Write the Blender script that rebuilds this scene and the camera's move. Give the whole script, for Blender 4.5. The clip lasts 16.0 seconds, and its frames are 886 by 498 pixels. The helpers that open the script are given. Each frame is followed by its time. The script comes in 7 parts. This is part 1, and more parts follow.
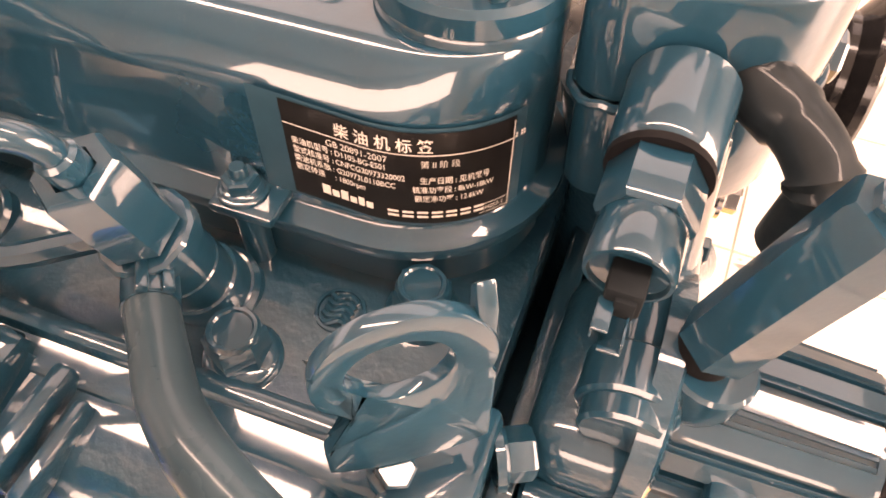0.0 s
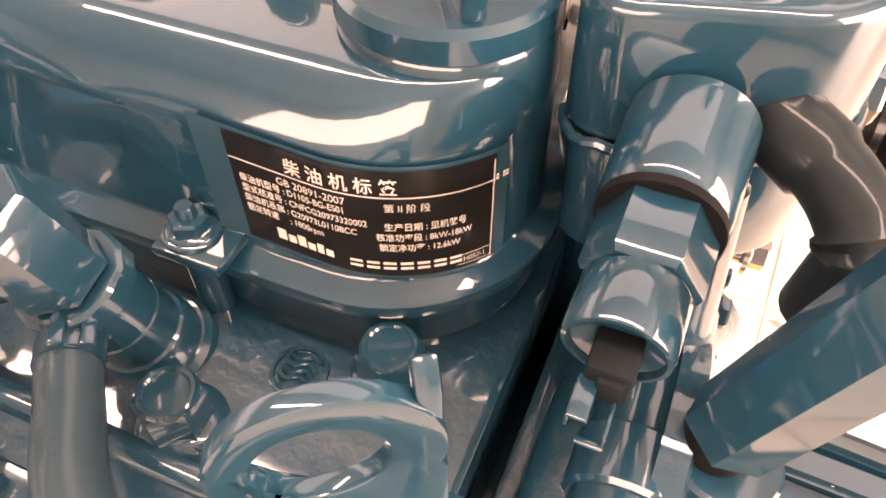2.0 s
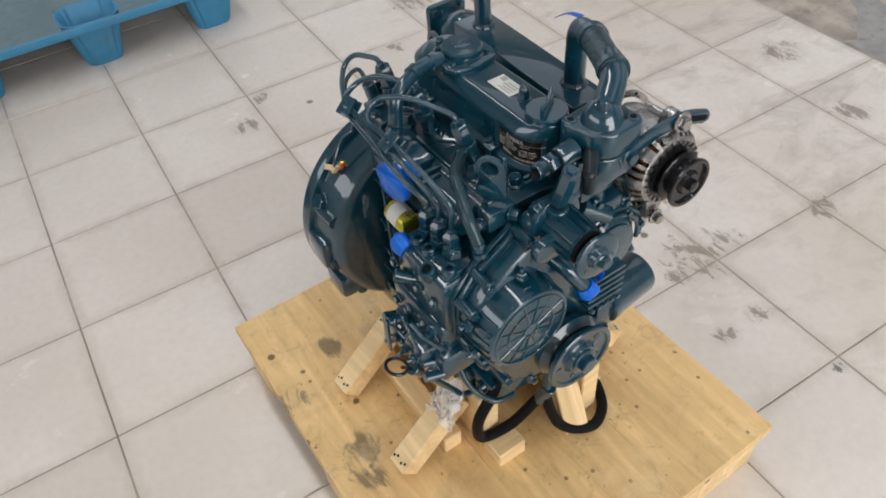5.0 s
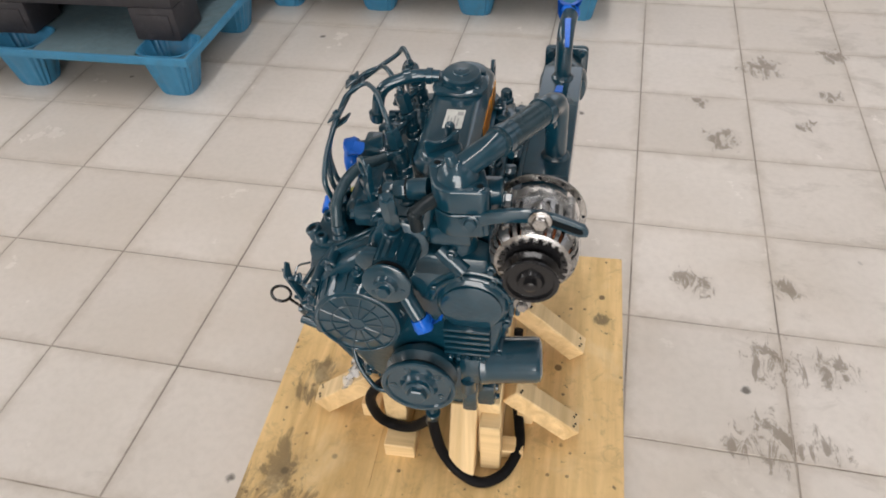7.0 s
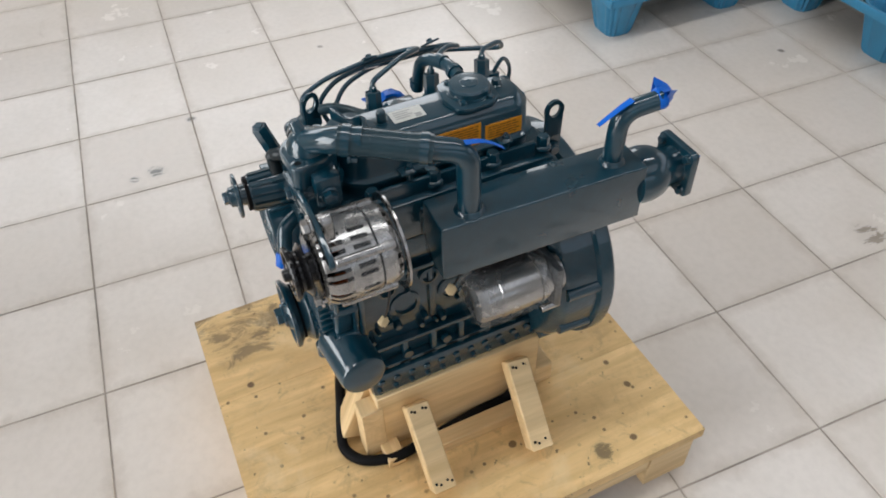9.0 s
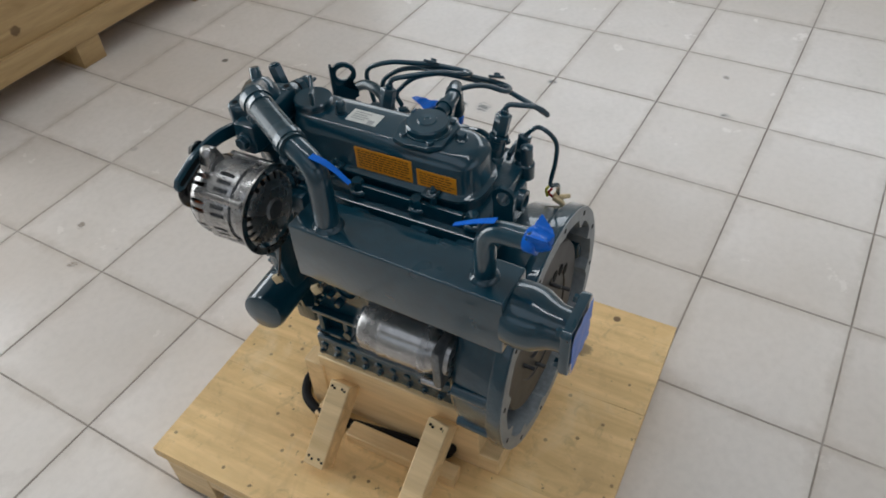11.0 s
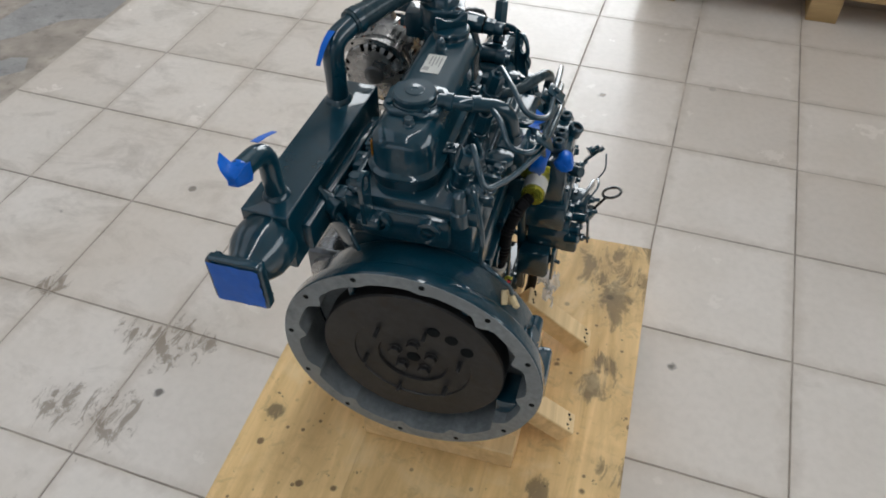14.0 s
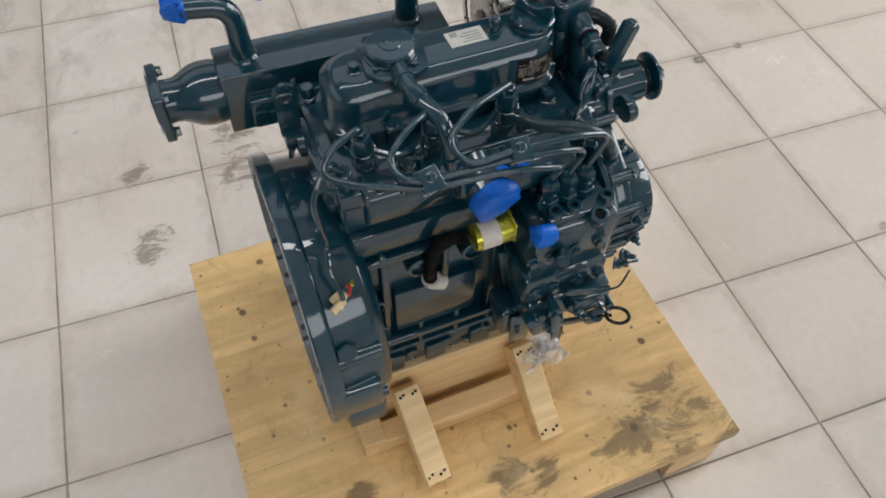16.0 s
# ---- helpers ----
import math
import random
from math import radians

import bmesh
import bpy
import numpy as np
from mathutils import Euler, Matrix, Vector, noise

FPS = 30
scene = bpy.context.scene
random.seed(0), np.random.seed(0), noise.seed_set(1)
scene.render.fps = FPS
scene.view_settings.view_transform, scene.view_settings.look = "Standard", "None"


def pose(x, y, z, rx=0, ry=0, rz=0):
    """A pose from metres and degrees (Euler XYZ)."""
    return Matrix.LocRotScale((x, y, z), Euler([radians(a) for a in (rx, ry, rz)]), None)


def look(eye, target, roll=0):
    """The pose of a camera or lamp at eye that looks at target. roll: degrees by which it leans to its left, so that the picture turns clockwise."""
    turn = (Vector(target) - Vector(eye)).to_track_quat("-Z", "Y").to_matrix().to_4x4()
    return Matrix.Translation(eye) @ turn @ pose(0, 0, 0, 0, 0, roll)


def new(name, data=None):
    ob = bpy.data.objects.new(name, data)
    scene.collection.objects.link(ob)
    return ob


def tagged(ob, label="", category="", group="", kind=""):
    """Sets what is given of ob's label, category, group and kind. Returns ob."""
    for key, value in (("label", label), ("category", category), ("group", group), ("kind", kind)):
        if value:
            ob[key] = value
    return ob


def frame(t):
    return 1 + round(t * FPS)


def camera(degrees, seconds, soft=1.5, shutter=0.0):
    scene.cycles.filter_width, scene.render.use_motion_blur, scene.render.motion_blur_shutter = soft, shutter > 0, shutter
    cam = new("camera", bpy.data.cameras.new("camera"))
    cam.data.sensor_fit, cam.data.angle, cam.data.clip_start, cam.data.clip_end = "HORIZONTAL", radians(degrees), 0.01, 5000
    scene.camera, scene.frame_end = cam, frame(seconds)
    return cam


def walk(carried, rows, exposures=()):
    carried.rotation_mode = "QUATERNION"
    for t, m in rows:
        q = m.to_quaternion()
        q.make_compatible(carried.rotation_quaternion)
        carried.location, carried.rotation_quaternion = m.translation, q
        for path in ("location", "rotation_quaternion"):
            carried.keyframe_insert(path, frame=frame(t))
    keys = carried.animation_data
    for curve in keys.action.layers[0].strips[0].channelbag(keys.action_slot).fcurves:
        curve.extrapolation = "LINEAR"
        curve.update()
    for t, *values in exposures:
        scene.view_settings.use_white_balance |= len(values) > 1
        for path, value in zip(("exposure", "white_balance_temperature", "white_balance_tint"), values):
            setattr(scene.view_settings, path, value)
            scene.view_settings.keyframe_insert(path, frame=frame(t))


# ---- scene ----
cam = camera(61.45, 16.0, 1.8)
walk(cam, [
    (0.00, pose(-0.1241, -0.1786, 0.7934, 37.89, -0.50, -66.72)),
    (0.50, pose(-0.1242, -0.1961, 0.7907, 39.83, -0.16, -64.17)),
    (1.00, pose(-0.1101, -0.1810, 0.7727, 40.32, -0.15, -63.58)),
    (1.50, pose(-0.1000, -0.1770, 0.7676, 40.89, -0.18, -64.03)),
    (2.00, pose(-0.1022, -0.1838, 0.7752, 41.30, 0.40, -64.10)),
    (2.50, pose(-0.1092, -0.1864, 0.7837, 41.44, 0.17, -63.96)),
    (3.00, pose(-0.1487, -0.2234, 0.8219, 41.86, 0.42, -60.52)),
    (3.50, pose(-0.2148, -0.2981, 0.9027, 41.28, 1.13, -54.94)),
    (4.00, pose(-0.3165, -0.4102, 1.0026, 41.60, 1.63, -47.18)),
    (4.50, pose(-0.4086, -0.5410, 1.1102, 42.94, 2.92, -39.92)),
    (4.70, pose(-0.4198, -0.5839, 1.1497, 43.42, 3.26, -37.07)),
    (5.20, pose(-0.3669, -0.6941, 1.1908, 44.47, 3.59, -27.68)),
    (5.70, pose(-0.2443, -0.7833, 1.2054, 45.47, 3.55, -17.52)),
    (6.20, pose(-0.0770, -0.8305, 1.2049, 46.29, 3.29, -6.61)),
    (6.60, pose(0.0669, -0.8322, 1.2012, 46.73, 3.03, 2.68)),
    (7.00, pose(0.2019, -0.8069, 1.2007, 46.91, 2.83, 12.49)),
    (7.50, pose(0.3635, -0.7652, 1.1740, 47.51, 3.21, 27.10)),
    (8.00, pose(0.4663, -0.6057, 1.1937, 45.53, 2.32, 41.34)),
    (8.50, pose(0.6262, -0.4442, 1.1807, 45.74, 1.92, 54.78)),
    (9.00, pose(0.7274, -0.2773, 1.1989, 45.18, 1.59, 67.69)),
    (9.20, pose(0.7332, -0.2001, 1.1899, 45.22, 1.36, 72.90)),
    (9.70, pose(0.7485, -0.0172, 1.1920, 45.15, 1.62, 85.86)),
    (10.20, pose(0.7158, 0.1578, 1.1919, 45.23, 2.17, 98.79)),
    (10.70, pose(0.6500, 0.3198, 1.1918, 45.28, 2.77, 111.82)),
    (11.30, pose(0.5410, 0.5046, 1.1943, 45.02, 3.20, 127.77)),
    (11.50, pose(0.4914, 0.5511, 1.1896, 44.18, 3.63, 132.64)),
    (12.00, pose(0.3714, 0.7419, 1.2045, 43.90, 2.90, 147.22)),
    (12.50, pose(0.2196, 0.7570, 1.1797, 43.00, 1.85, 162.24)),
    (13.00, pose(0.0545, 0.7251, 1.1746, 42.63, 2.09, 174.75)),
    (13.50, pose(-0.1298, 0.7217, 1.1858, 43.46, 1.51, -172.43)),
    (14.00, pose(-0.2579, 0.7017, 1.1945, 43.92, 1.03, -161.01)),
    (14.50, pose(-0.3489, 0.5538, 1.1717, 42.98, 0.55, -150.16)),
    (15.00, pose(-0.4159, 0.4222, 1.1713, 41.12, 0.61, -138.27)),
    (15.50, pose(-0.5341, 0.2946, 1.1570, 39.64, 0.20, -124.07)),
    (16.00, pose(-0.5568, 0.1862, 1.1830, 35.86, -1.00, -109.19)),
], [
    (0.0, 1.42, 10500, 42), (0.6, 1.40, 10900, 43), (1.0, 1.51, 10300, 41), (2.0, 1.55, 10100, 40), (2.6, 1.46, 11000, 45), (3.0, 1.00, 13300, 62), (3.2, 0.70, 13000, 63), (3.6, -0.08, 12000, 62), (4.0, -0.36, 7500, 17), (4.6, -0.50, 6300, 10),
    (7.0, -0.48, 6650, 12), (9.2, -0.52, 6200, 9), (11.3, -0.88, 6050, 7), (13.0, -0.88, 6070, 7), (14.5, -0.76, 6200, 8), (15.5, -0.71, 6430, 10), (16.0, -0.68, 6450, 10),
])

PSI = 3.0  # turn of engine and pallet against the floor tiles

# ---------------------------------------------------------------- world and light
world = bpy.data.worlds.new("sky")
scene.world = world
world.use_nodes = True
wn = world.node_tree
sky = wn.nodes.new("ShaderNodeTexSky")
sky.sky_type = "NISHITA"
sky.sun_disc = False
sky.sun_elevation, sky.sun_rotation = radians(40), radians(200)
wn.links.new(sky.outputs[0], wn.nodes["Background"].inputs[0])
wn.nodes["Background"].inputs[1].default_value = 0.1


def area_light(name, at, to, sx, sy, watts, colour):
    data = bpy.data.lights.new(name, "AREA")
    data.shape, data.size, data.size_y, data.energy, data.color = "RECTANGLE", sx, sy, watts, colour
    ob = new(name, data)
    ob.matrix_world = look(at, to)
    return ob


# daylight in the openings of the hall, all of them unseen
area_light("door_daylight", (0.4, -5.45, 1.98), (0.4, 0, 1.98), 4.0, 3.85, 420, (1.0, 0.98, 0.95))
# unseen west window, its strength raised to lift the engine's west side
area_light("window_daylight_west", (-5.4, -0.5, 2.9), (0, -0.5, 2.0), 7.0, 1.7, 175, (1.0, 0.98, 0.95))
# added fill from the east, no window is known there
area_light("window_daylight_east", (6.4, 0.5, 2.9), (0, 0.5, 2.0), 7.0, 1.7, 28, (1.0, 0.98, 0.95))
area_light("window_daylight_north", (0.5, 6.4, 3.0), (0.5, 0, 2.2), 7.0, 1.6, 34, (1.0, 0.98, 0.95))

area_light("skylight_daylight", (-0.1, 0.5, 4.59), (-0.1, 0.5, 0), 0.36, 7.0, 110, (1.0, 0.98, 0.95))
# added unseen panel that brightens the reflections on the engine's upward faces
area_light("roof_panel_daylight", (3.3, 1.3, 4.59), (3.3, 1.3, 0), 3.0, 7.0, 66, (1.0, 0.98, 0.95))

# ---------------------------------------------------------------- materials


def nodes_of(name):
    m = bpy.data.materials.new(name)
    m.use_nodes = True
    nt = m.node_tree
    return m, nt, nt.nodes["Principled BSDF"]


def noise_tex(nt, vec, scale, detail=4.0, rough=0.55, dist=0.0):
    n = nt.nodes.new("ShaderNodeTexNoise")
    n.inputs["Scale"].default_value, n.inputs["Detail"].default_value = scale, detail
    n.inputs["Roughness"].default_value, n.inputs["Distortion"].default_value = rough, dist
    nt.links.new(vec, n.inputs["Vector"])
    return n.outputs["Fac"]


def ramp(nt, fac, a, b, lo=(0, 0, 0, 1), hi=(1, 1, 1, 1)):
    r = nt.nodes.new("ShaderNodeValToRGB")
    r.color_ramp.elements[0].position, r.color_ramp.elements[1].position = a, b
    r.color_ramp.elements[0].color, r.color_ramp.elements[1].color = lo, hi
    nt.links.new(fac, r.inputs[0])
    return r.outputs[0]


def mixc(nt, fac, a, b, mode="MIX"):
    m = nt.nodes.new("ShaderNodeMix")
    m.data_type, m.blend_type = "RGBA", mode
    for sock, val in ((m.inputs[0], fac), (m.inputs[6], a), (m.inputs[7], b)):
        if isinstance(val, (int, float)):
            sock.default_value = val
        elif isinstance(val, tuple):
            sock.default_value = (*val, 1.0)[:4]
        else:
            nt.links.new(val, sock)
    return m.outputs[2]


def maths(nt, op, a, b=0.0, clamp=False):
    m = nt.nodes.new("ShaderNodeMath")
    m.operation, m.use_clamp = op, clamp
    for sock, val in ((m.inputs[0], a), (m.inputs[1], b)):
        if isinstance(val, (int, float)):
            sock.default_value = val
        else:
            nt.links.new(val, sock)
    return m.outputs[0]


def bump(nt, bsdf, height, strength, distance=0.001):
    b = nt.nodes.new("ShaderNodeBump")
    b.inputs["Strength"].default_value, b.inputs["Distance"].default_value = strength, distance
    nt.links.new(height, b.inputs["Height"])
    nt.links.new(b.outputs[0], bsdf.inputs["Normal"])


def coords(nt, kind="Object"):
    return nt.nodes.new("ShaderNodeTexCoord").outputs[kind]


def scaled(c, k):
    return tuple(min(1.0, v * k) for v in c)


def make_mat(name, colour, rough, metal=0.0, coat=0.0, grain=120.0, vary=0.15, stain=0.0, stain_colour=(0.05, 0.04, 0.03), bump_scale=200.0, bump_strength=0.0, bump_mm=0.4, rough_vary=0.08, coat_rough=0.08):
    m, nt, b = nodes_of(name)
    v = coords(nt)
    col = mixc(nt, ramp(nt, noise_tex(nt, v, grain), 0.3, 0.7), scaled(colour, 1 - vary), scaled(colour, 1 + vary))
    col = mixc(nt, ramp(nt, noise_tex(nt, v, grain * 0.12, 3), 0.35, 0.7), col, scaled(colour, 1 - vary * 0.8), "MIX")
    if stain:
        col = mixc(nt, maths(nt, "MULTIPLY", ramp(nt, noise_tex(nt, v, 22, 6, 0.65), 0.55, 0.72), stain), col, stain_colour)
    nt.links.new(col, b.inputs["Base Color"])
    nt.links.new(maths(nt, "ADD", rough - rough_vary, maths(nt, "MULTIPLY", noise_tex(nt, v, grain * 0.3, 5), 2 * rough_vary)), b.inputs["Roughness"])
    b.inputs["Metallic"].default_value = metal
    b.inputs["Coat Weight"].default_value, b.inputs["Coat Roughness"].default_value = coat, coat_rough
    b.inputs["Coat IOR"].default_value = 1.62 if coat >= 0.9 else 1.5
    if coat:
        b.inputs["Specular IOR Level"].default_value = 0.2
    if coat >= 0.9:
        # greasy and dusty patches blur the gloss, a thin film of dust greys it
        smear = ramp(nt, noise_tex(nt, v, 17, 7, 0.68, 0.6), 0.34, 0.74, (coat_rough, coat_rough, coat_rough, 1), (coat_rough + 0.03, coat_rough + 0.03, coat_rough + 0.03, 1))
        nt.links.new(smear, b.inputs["Coat Roughness"])
        dusty = mixc(nt, maths(nt, "MULTIPLY", ramp(nt, noise_tex(nt, v, 420, 3, 0.7), 0.60, 0.76), 0.08), col, (0.10, 0.10, 0.095))
        nt.links.new(dusty, b.inputs["Base Color"])
    if bump_strength:
        h = maths(nt, "ADD", noise_tex(nt, v, bump_scale, 3), maths(nt, "MULTIPLY", noise_tex(nt, v, bump_scale * 0.2, 2), 0.9))
        if coat >= 0.9:  # orange peel of the sprayed paint
            h = maths(nt, "ADD", h, maths(nt, "MULTIPLY", noise_tex(nt, v, 560, 2), 0.16))
        bump(nt, b, h, bump_strength, bump_mm * 0.001)
    return m


TEAL = (0.0030, 0.0385, 0.063)
M_PAINT = make_mat("teal_gloss_paint", TEAL, 0.3, coat=1.0, coat_rough=0.03, grain=60, vary=0.16, bump_scale=160, bump_strength=0.30, bump_mm=0.35, stain=0.2, stain_colour=(0.012, 0.022, 0.026))
M_CAST = make_mat("teal_painted_casting", TEAL, 0.34, coat=1.0, coat_rough=0.045, grain=90, vary=0.14, bump_scale=240, bump_strength=0.7, bump_mm=0.9, stain=0.25, stain_colour=(0.012, 0.02, 0.024))
M_RUBBER = make_mat("black_rubber", (0.009, 0.009, 0.010), 0.5, grain=150, vary=0.2, bump_scale=300, bump_strength=0.2)
M_TEALHOSE = make_mat("overpainted_rubber_hose", (0.024, 0.05, 0.064), 0.28, coat=0.3, grain=80, vary=0.15, bump_scale=130, bump_strength=0.35)
M_DARKHOSE = make_mat("black_hose_with_teal_overspray", (0.012, 0.019, 0.023), 0.42, coat=0.25, grain=60, vary=0.3, bump_scale=140, bump_strength=0.4)
for dull, level in ((M_RUBBER, 0.07), (M_DARKHOSE, 0.15)):
    dull.node_tree.nodes["Principled BSDF"].inputs["Specular IOR Level"].default_value = level
M_ALU = make_mat("cast_aluminium", (0.43, 0.422, 0.415), 0.27, metal=0.92, grain=140, vary=0.28, bump_scale=260, bump_strength=0.4, rough_vary=0.12)
M_STEEL = make_mat("bright_steel", (0.48, 0.47, 0.46), 0.24, metal=1.0, grain=120, vary=0.12, rough_vary=0.1)
M_DULLSTEEL = make_mat("dull_plated_steel", (0.20, 0.21, 0.22), 0.4, metal=0.8, grain=160, vary=0.3)
M_BLACK = make_mat("black_enamel", (0.012, 0.012, 0.013), 0.22, coat=0.4, grain=100, vary=0.2)
# near black: own colour of some parts, elsewhere painted shade of holes
M_DARK = make_mat("matt_black_and_hole_shade", (0.008, 0.011, 0.013), 0.7, grain=100, vary=0.3)
M_DARK.node_tree.nodes["Principled BSDF"].inputs["Specular IOR Level"].default_value = 0.08
M_COPPER = make_mat("copper_winding", (0.42, 0.12, 0.04), 0.4, metal=0.7, grain=300, vary=0.3)
M_FLY = make_mat("oiled_cast_iron", (0.046, 0.046, 0.047), 0.46, metal=0.55, grain=90, vary=0.25, stain=0.6, stain_colour=(0.035, 0.025, 0.018), bump_scale=320, bump_strength=0.25)
M_BELL = make_mat("grey_cast_housing", (0.26, 0.285, 0.30), 0.42, metal=0.25, grain=110, vary=0.22, stain=0.45, stain_colour=(0.06, 0.075, 0.085), bump_scale=260, bump_strength=0.5)
M_TAPE = make_mat("blue_masking_tape", (0.004, 0.125, 0.60), 0.38, coat=0.2, grain=120, vary=0.15, bump_scale=60, bump_strength=0.5, bump_mm=1.5)
M_ORANGE = make_mat("orange_sticker", (0.80, 0.33, 0.02), 0.35, grain=60, vary=0.06)
M_ORANGEINK = make_mat("sticker_print", (0.20, 0.07, 0.01), 0.4, grain=60, vary=0.1)
M_LABEL = make_mat("white_paper_label", (0.62, 0.62, 0.58), 0.5, grain=90, vary=0.1, stain=0.25, stain_colour=(0.3, 0.3, 0.28))
M_INK = make_mat("printing_ink", (0.34, 0.34, 0.33), 0.5, grain=60, vary=0.1)
M_PLATE = make_mat("black_name_plate", (0.011, 0.010, 0.010), 0.3, coat=0.3, grain=80, vary=0.15)
M_PRINT = make_mat("pale_plate_print", (0.74, 0.68, 0.62), 0.4, grain=200, vary=0.12)
M_YELLOW = make_mat("yellow_zinc", (0.55, 0.52, 0.06), 0.28, metal=0.75, grain=100, vary=0.2)
M_WHITE = make_mat("white_plastic", (0.68, 0.66, 0.60), 0.45, grain=100, vary=0.12)
M_CREAM = make_mat("cream_connector", (0.66, 0.52, 0.30), 0.5, grain=100, vary=0.15)
M_RED = make_mat("red_wire", (0.5, 0.02, 0.02), 0.4, grain=100, vary=0.1)
M_BLUEPLASTIC = make_mat("blue_plastic", (0.045, 0.24, 0.42), 0.45, grain=30, vary=0.14, stain=0.5, stain_colour=(0.10, 0.17, 0.20), bump_scale=160, bump_strength=0.15)
M_GREYDECK = make_mat("dusty_blue_deck", (0.13, 0.20, 0.23), 0.6, grain=40, vary=0.2, stain=0.4, stain_colour=(0.2, 0.22, 0.22))
M_BLACKPLASTIC = make_mat("black_plastic", (0.03, 0.028, 0.033), 0.55, grain=40, vary=0.2, stain=0.4, stain_colour=(0.09, 0.085, 0.09))
M_WALL = make_mat("hall_wall_paint", (0.54, 0.525, 0.50), 0.8, grain=3, vary=0.05)
M_CEIL = make_mat("hall_ceiling", (0.38, 0.375, 0.365), 0.85, grain=2, vary=0.05)
M_CONCRETE = make_mat("rough_concrete", (0.36, 0.35, 0.34), 0.75, grain=14, vary=0.28, stain=0.6, stain_colour=(0.12, 0.12, 0.12), bump_scale=50, bump_strength=0.5, bump_mm=3)
M_GROUT = make_mat("dirty_grout", (0.44, 0.385, 0.33), 0.9, grain=9, vary=0.5, stain=0.5, stain_colour=(0.12, 0.10, 0.08))


def film_mat(name, alpha):
    m, nt, b = nodes_of(name)
    v = coords(nt)
    b.inputs["Base Color"].default_value = (0.93, 0.93, 0.93, 1)
    b.inputs["Roughness"].default_value = 0.12
    b.inputs["IOR"].default_value = 1.3
    b.inputs["Alpha"].default_value = alpha
    bump(nt, b, noise_tex(nt, v, 70, 5, 0.6, 1.0), 0.9, 0.004)
    return m


M_FILM = film_mat("clear_film", 0.075)
M_BAG = film_mat("milky_plastic_bag", 0.42)
M_OVERLAY = make_mat("dusty_clear_overlay", (0.016, 0.062, 0.090), 0.32, grain=120, vary=0.2, bump_scale=200, bump_strength=0.1)


def spots(nt, vec, places, wobble=0.05, fine=34.0):
    """Mask of irregular blotches: (x, y, radius) each, with ragged and broken edges."""
    off = nt.nodes.new("ShaderNodeTexNoise")
    off.inputs["Scale"].default_value, off.inputs["Detail"].default_value = 9.0, 5.0
    nt.links.new(vec, off.inputs["Vector"])
    sub = nt.nodes.new("ShaderNodeVectorMath")
    sub.operation = "MULTIPLY_ADD"
    nt.links.new(off.outputs["Color"], sub.inputs[0])
    sub.inputs[1].default_value = (wobble * 2, wobble * 2, 0)
    nt.links.new(vec, sub.inputs[2])
    flat = nt.nodes.new("ShaderNodeVectorMath")
    flat.operation = "MULTIPLY"
    nt.links.new(sub.outputs[0], flat.inputs[0])
    flat.inputs[1].default_value = (1, 1, 0)
    total = None
    for x, y, r in places:
        d = nt.nodes.new("ShaderNodeVectorMath")
        d.operation = "DISTANCE"
        nt.links.new(flat.outputs[0], d.inputs[0])
        d.inputs[1].default_value = (x + wobble, y + wobble, 0)
        one = maths(nt, "SUBTRACT", 1.35, maths(nt, "DIVIDE", d.outputs["Value"], r))
        total = one if total is None else maths(nt, "MAXIMUM", total, one)
    mp = nt.nodes.new("ShaderNodeMapping")
    mp.inputs["Scale"].default_value, mp.inputs["Rotation"].default_value = (1.0, 0.45, 1.0), (0, 0, 0.7)
    nt.links.new(vec, mp.inputs[0])
    grit = maths(nt, "MULTIPLY", maths(nt, "SUBTRACT", noise_tex(nt, mp.outputs[0], fine, 9, 0.74, 0.8), 0.5), 4.2)
    broken = ramp(nt, maths(nt, "ADD", maths(nt, "MINIMUM", total, 0.85), grit), 0.62, 0.95)
    return maths(nt, "ADD", maths(nt, "MULTIPLY", broken, 0.8), maths(nt, "MULTIPLY", ramp(nt, total, 0.1, 1.2), 0.2))


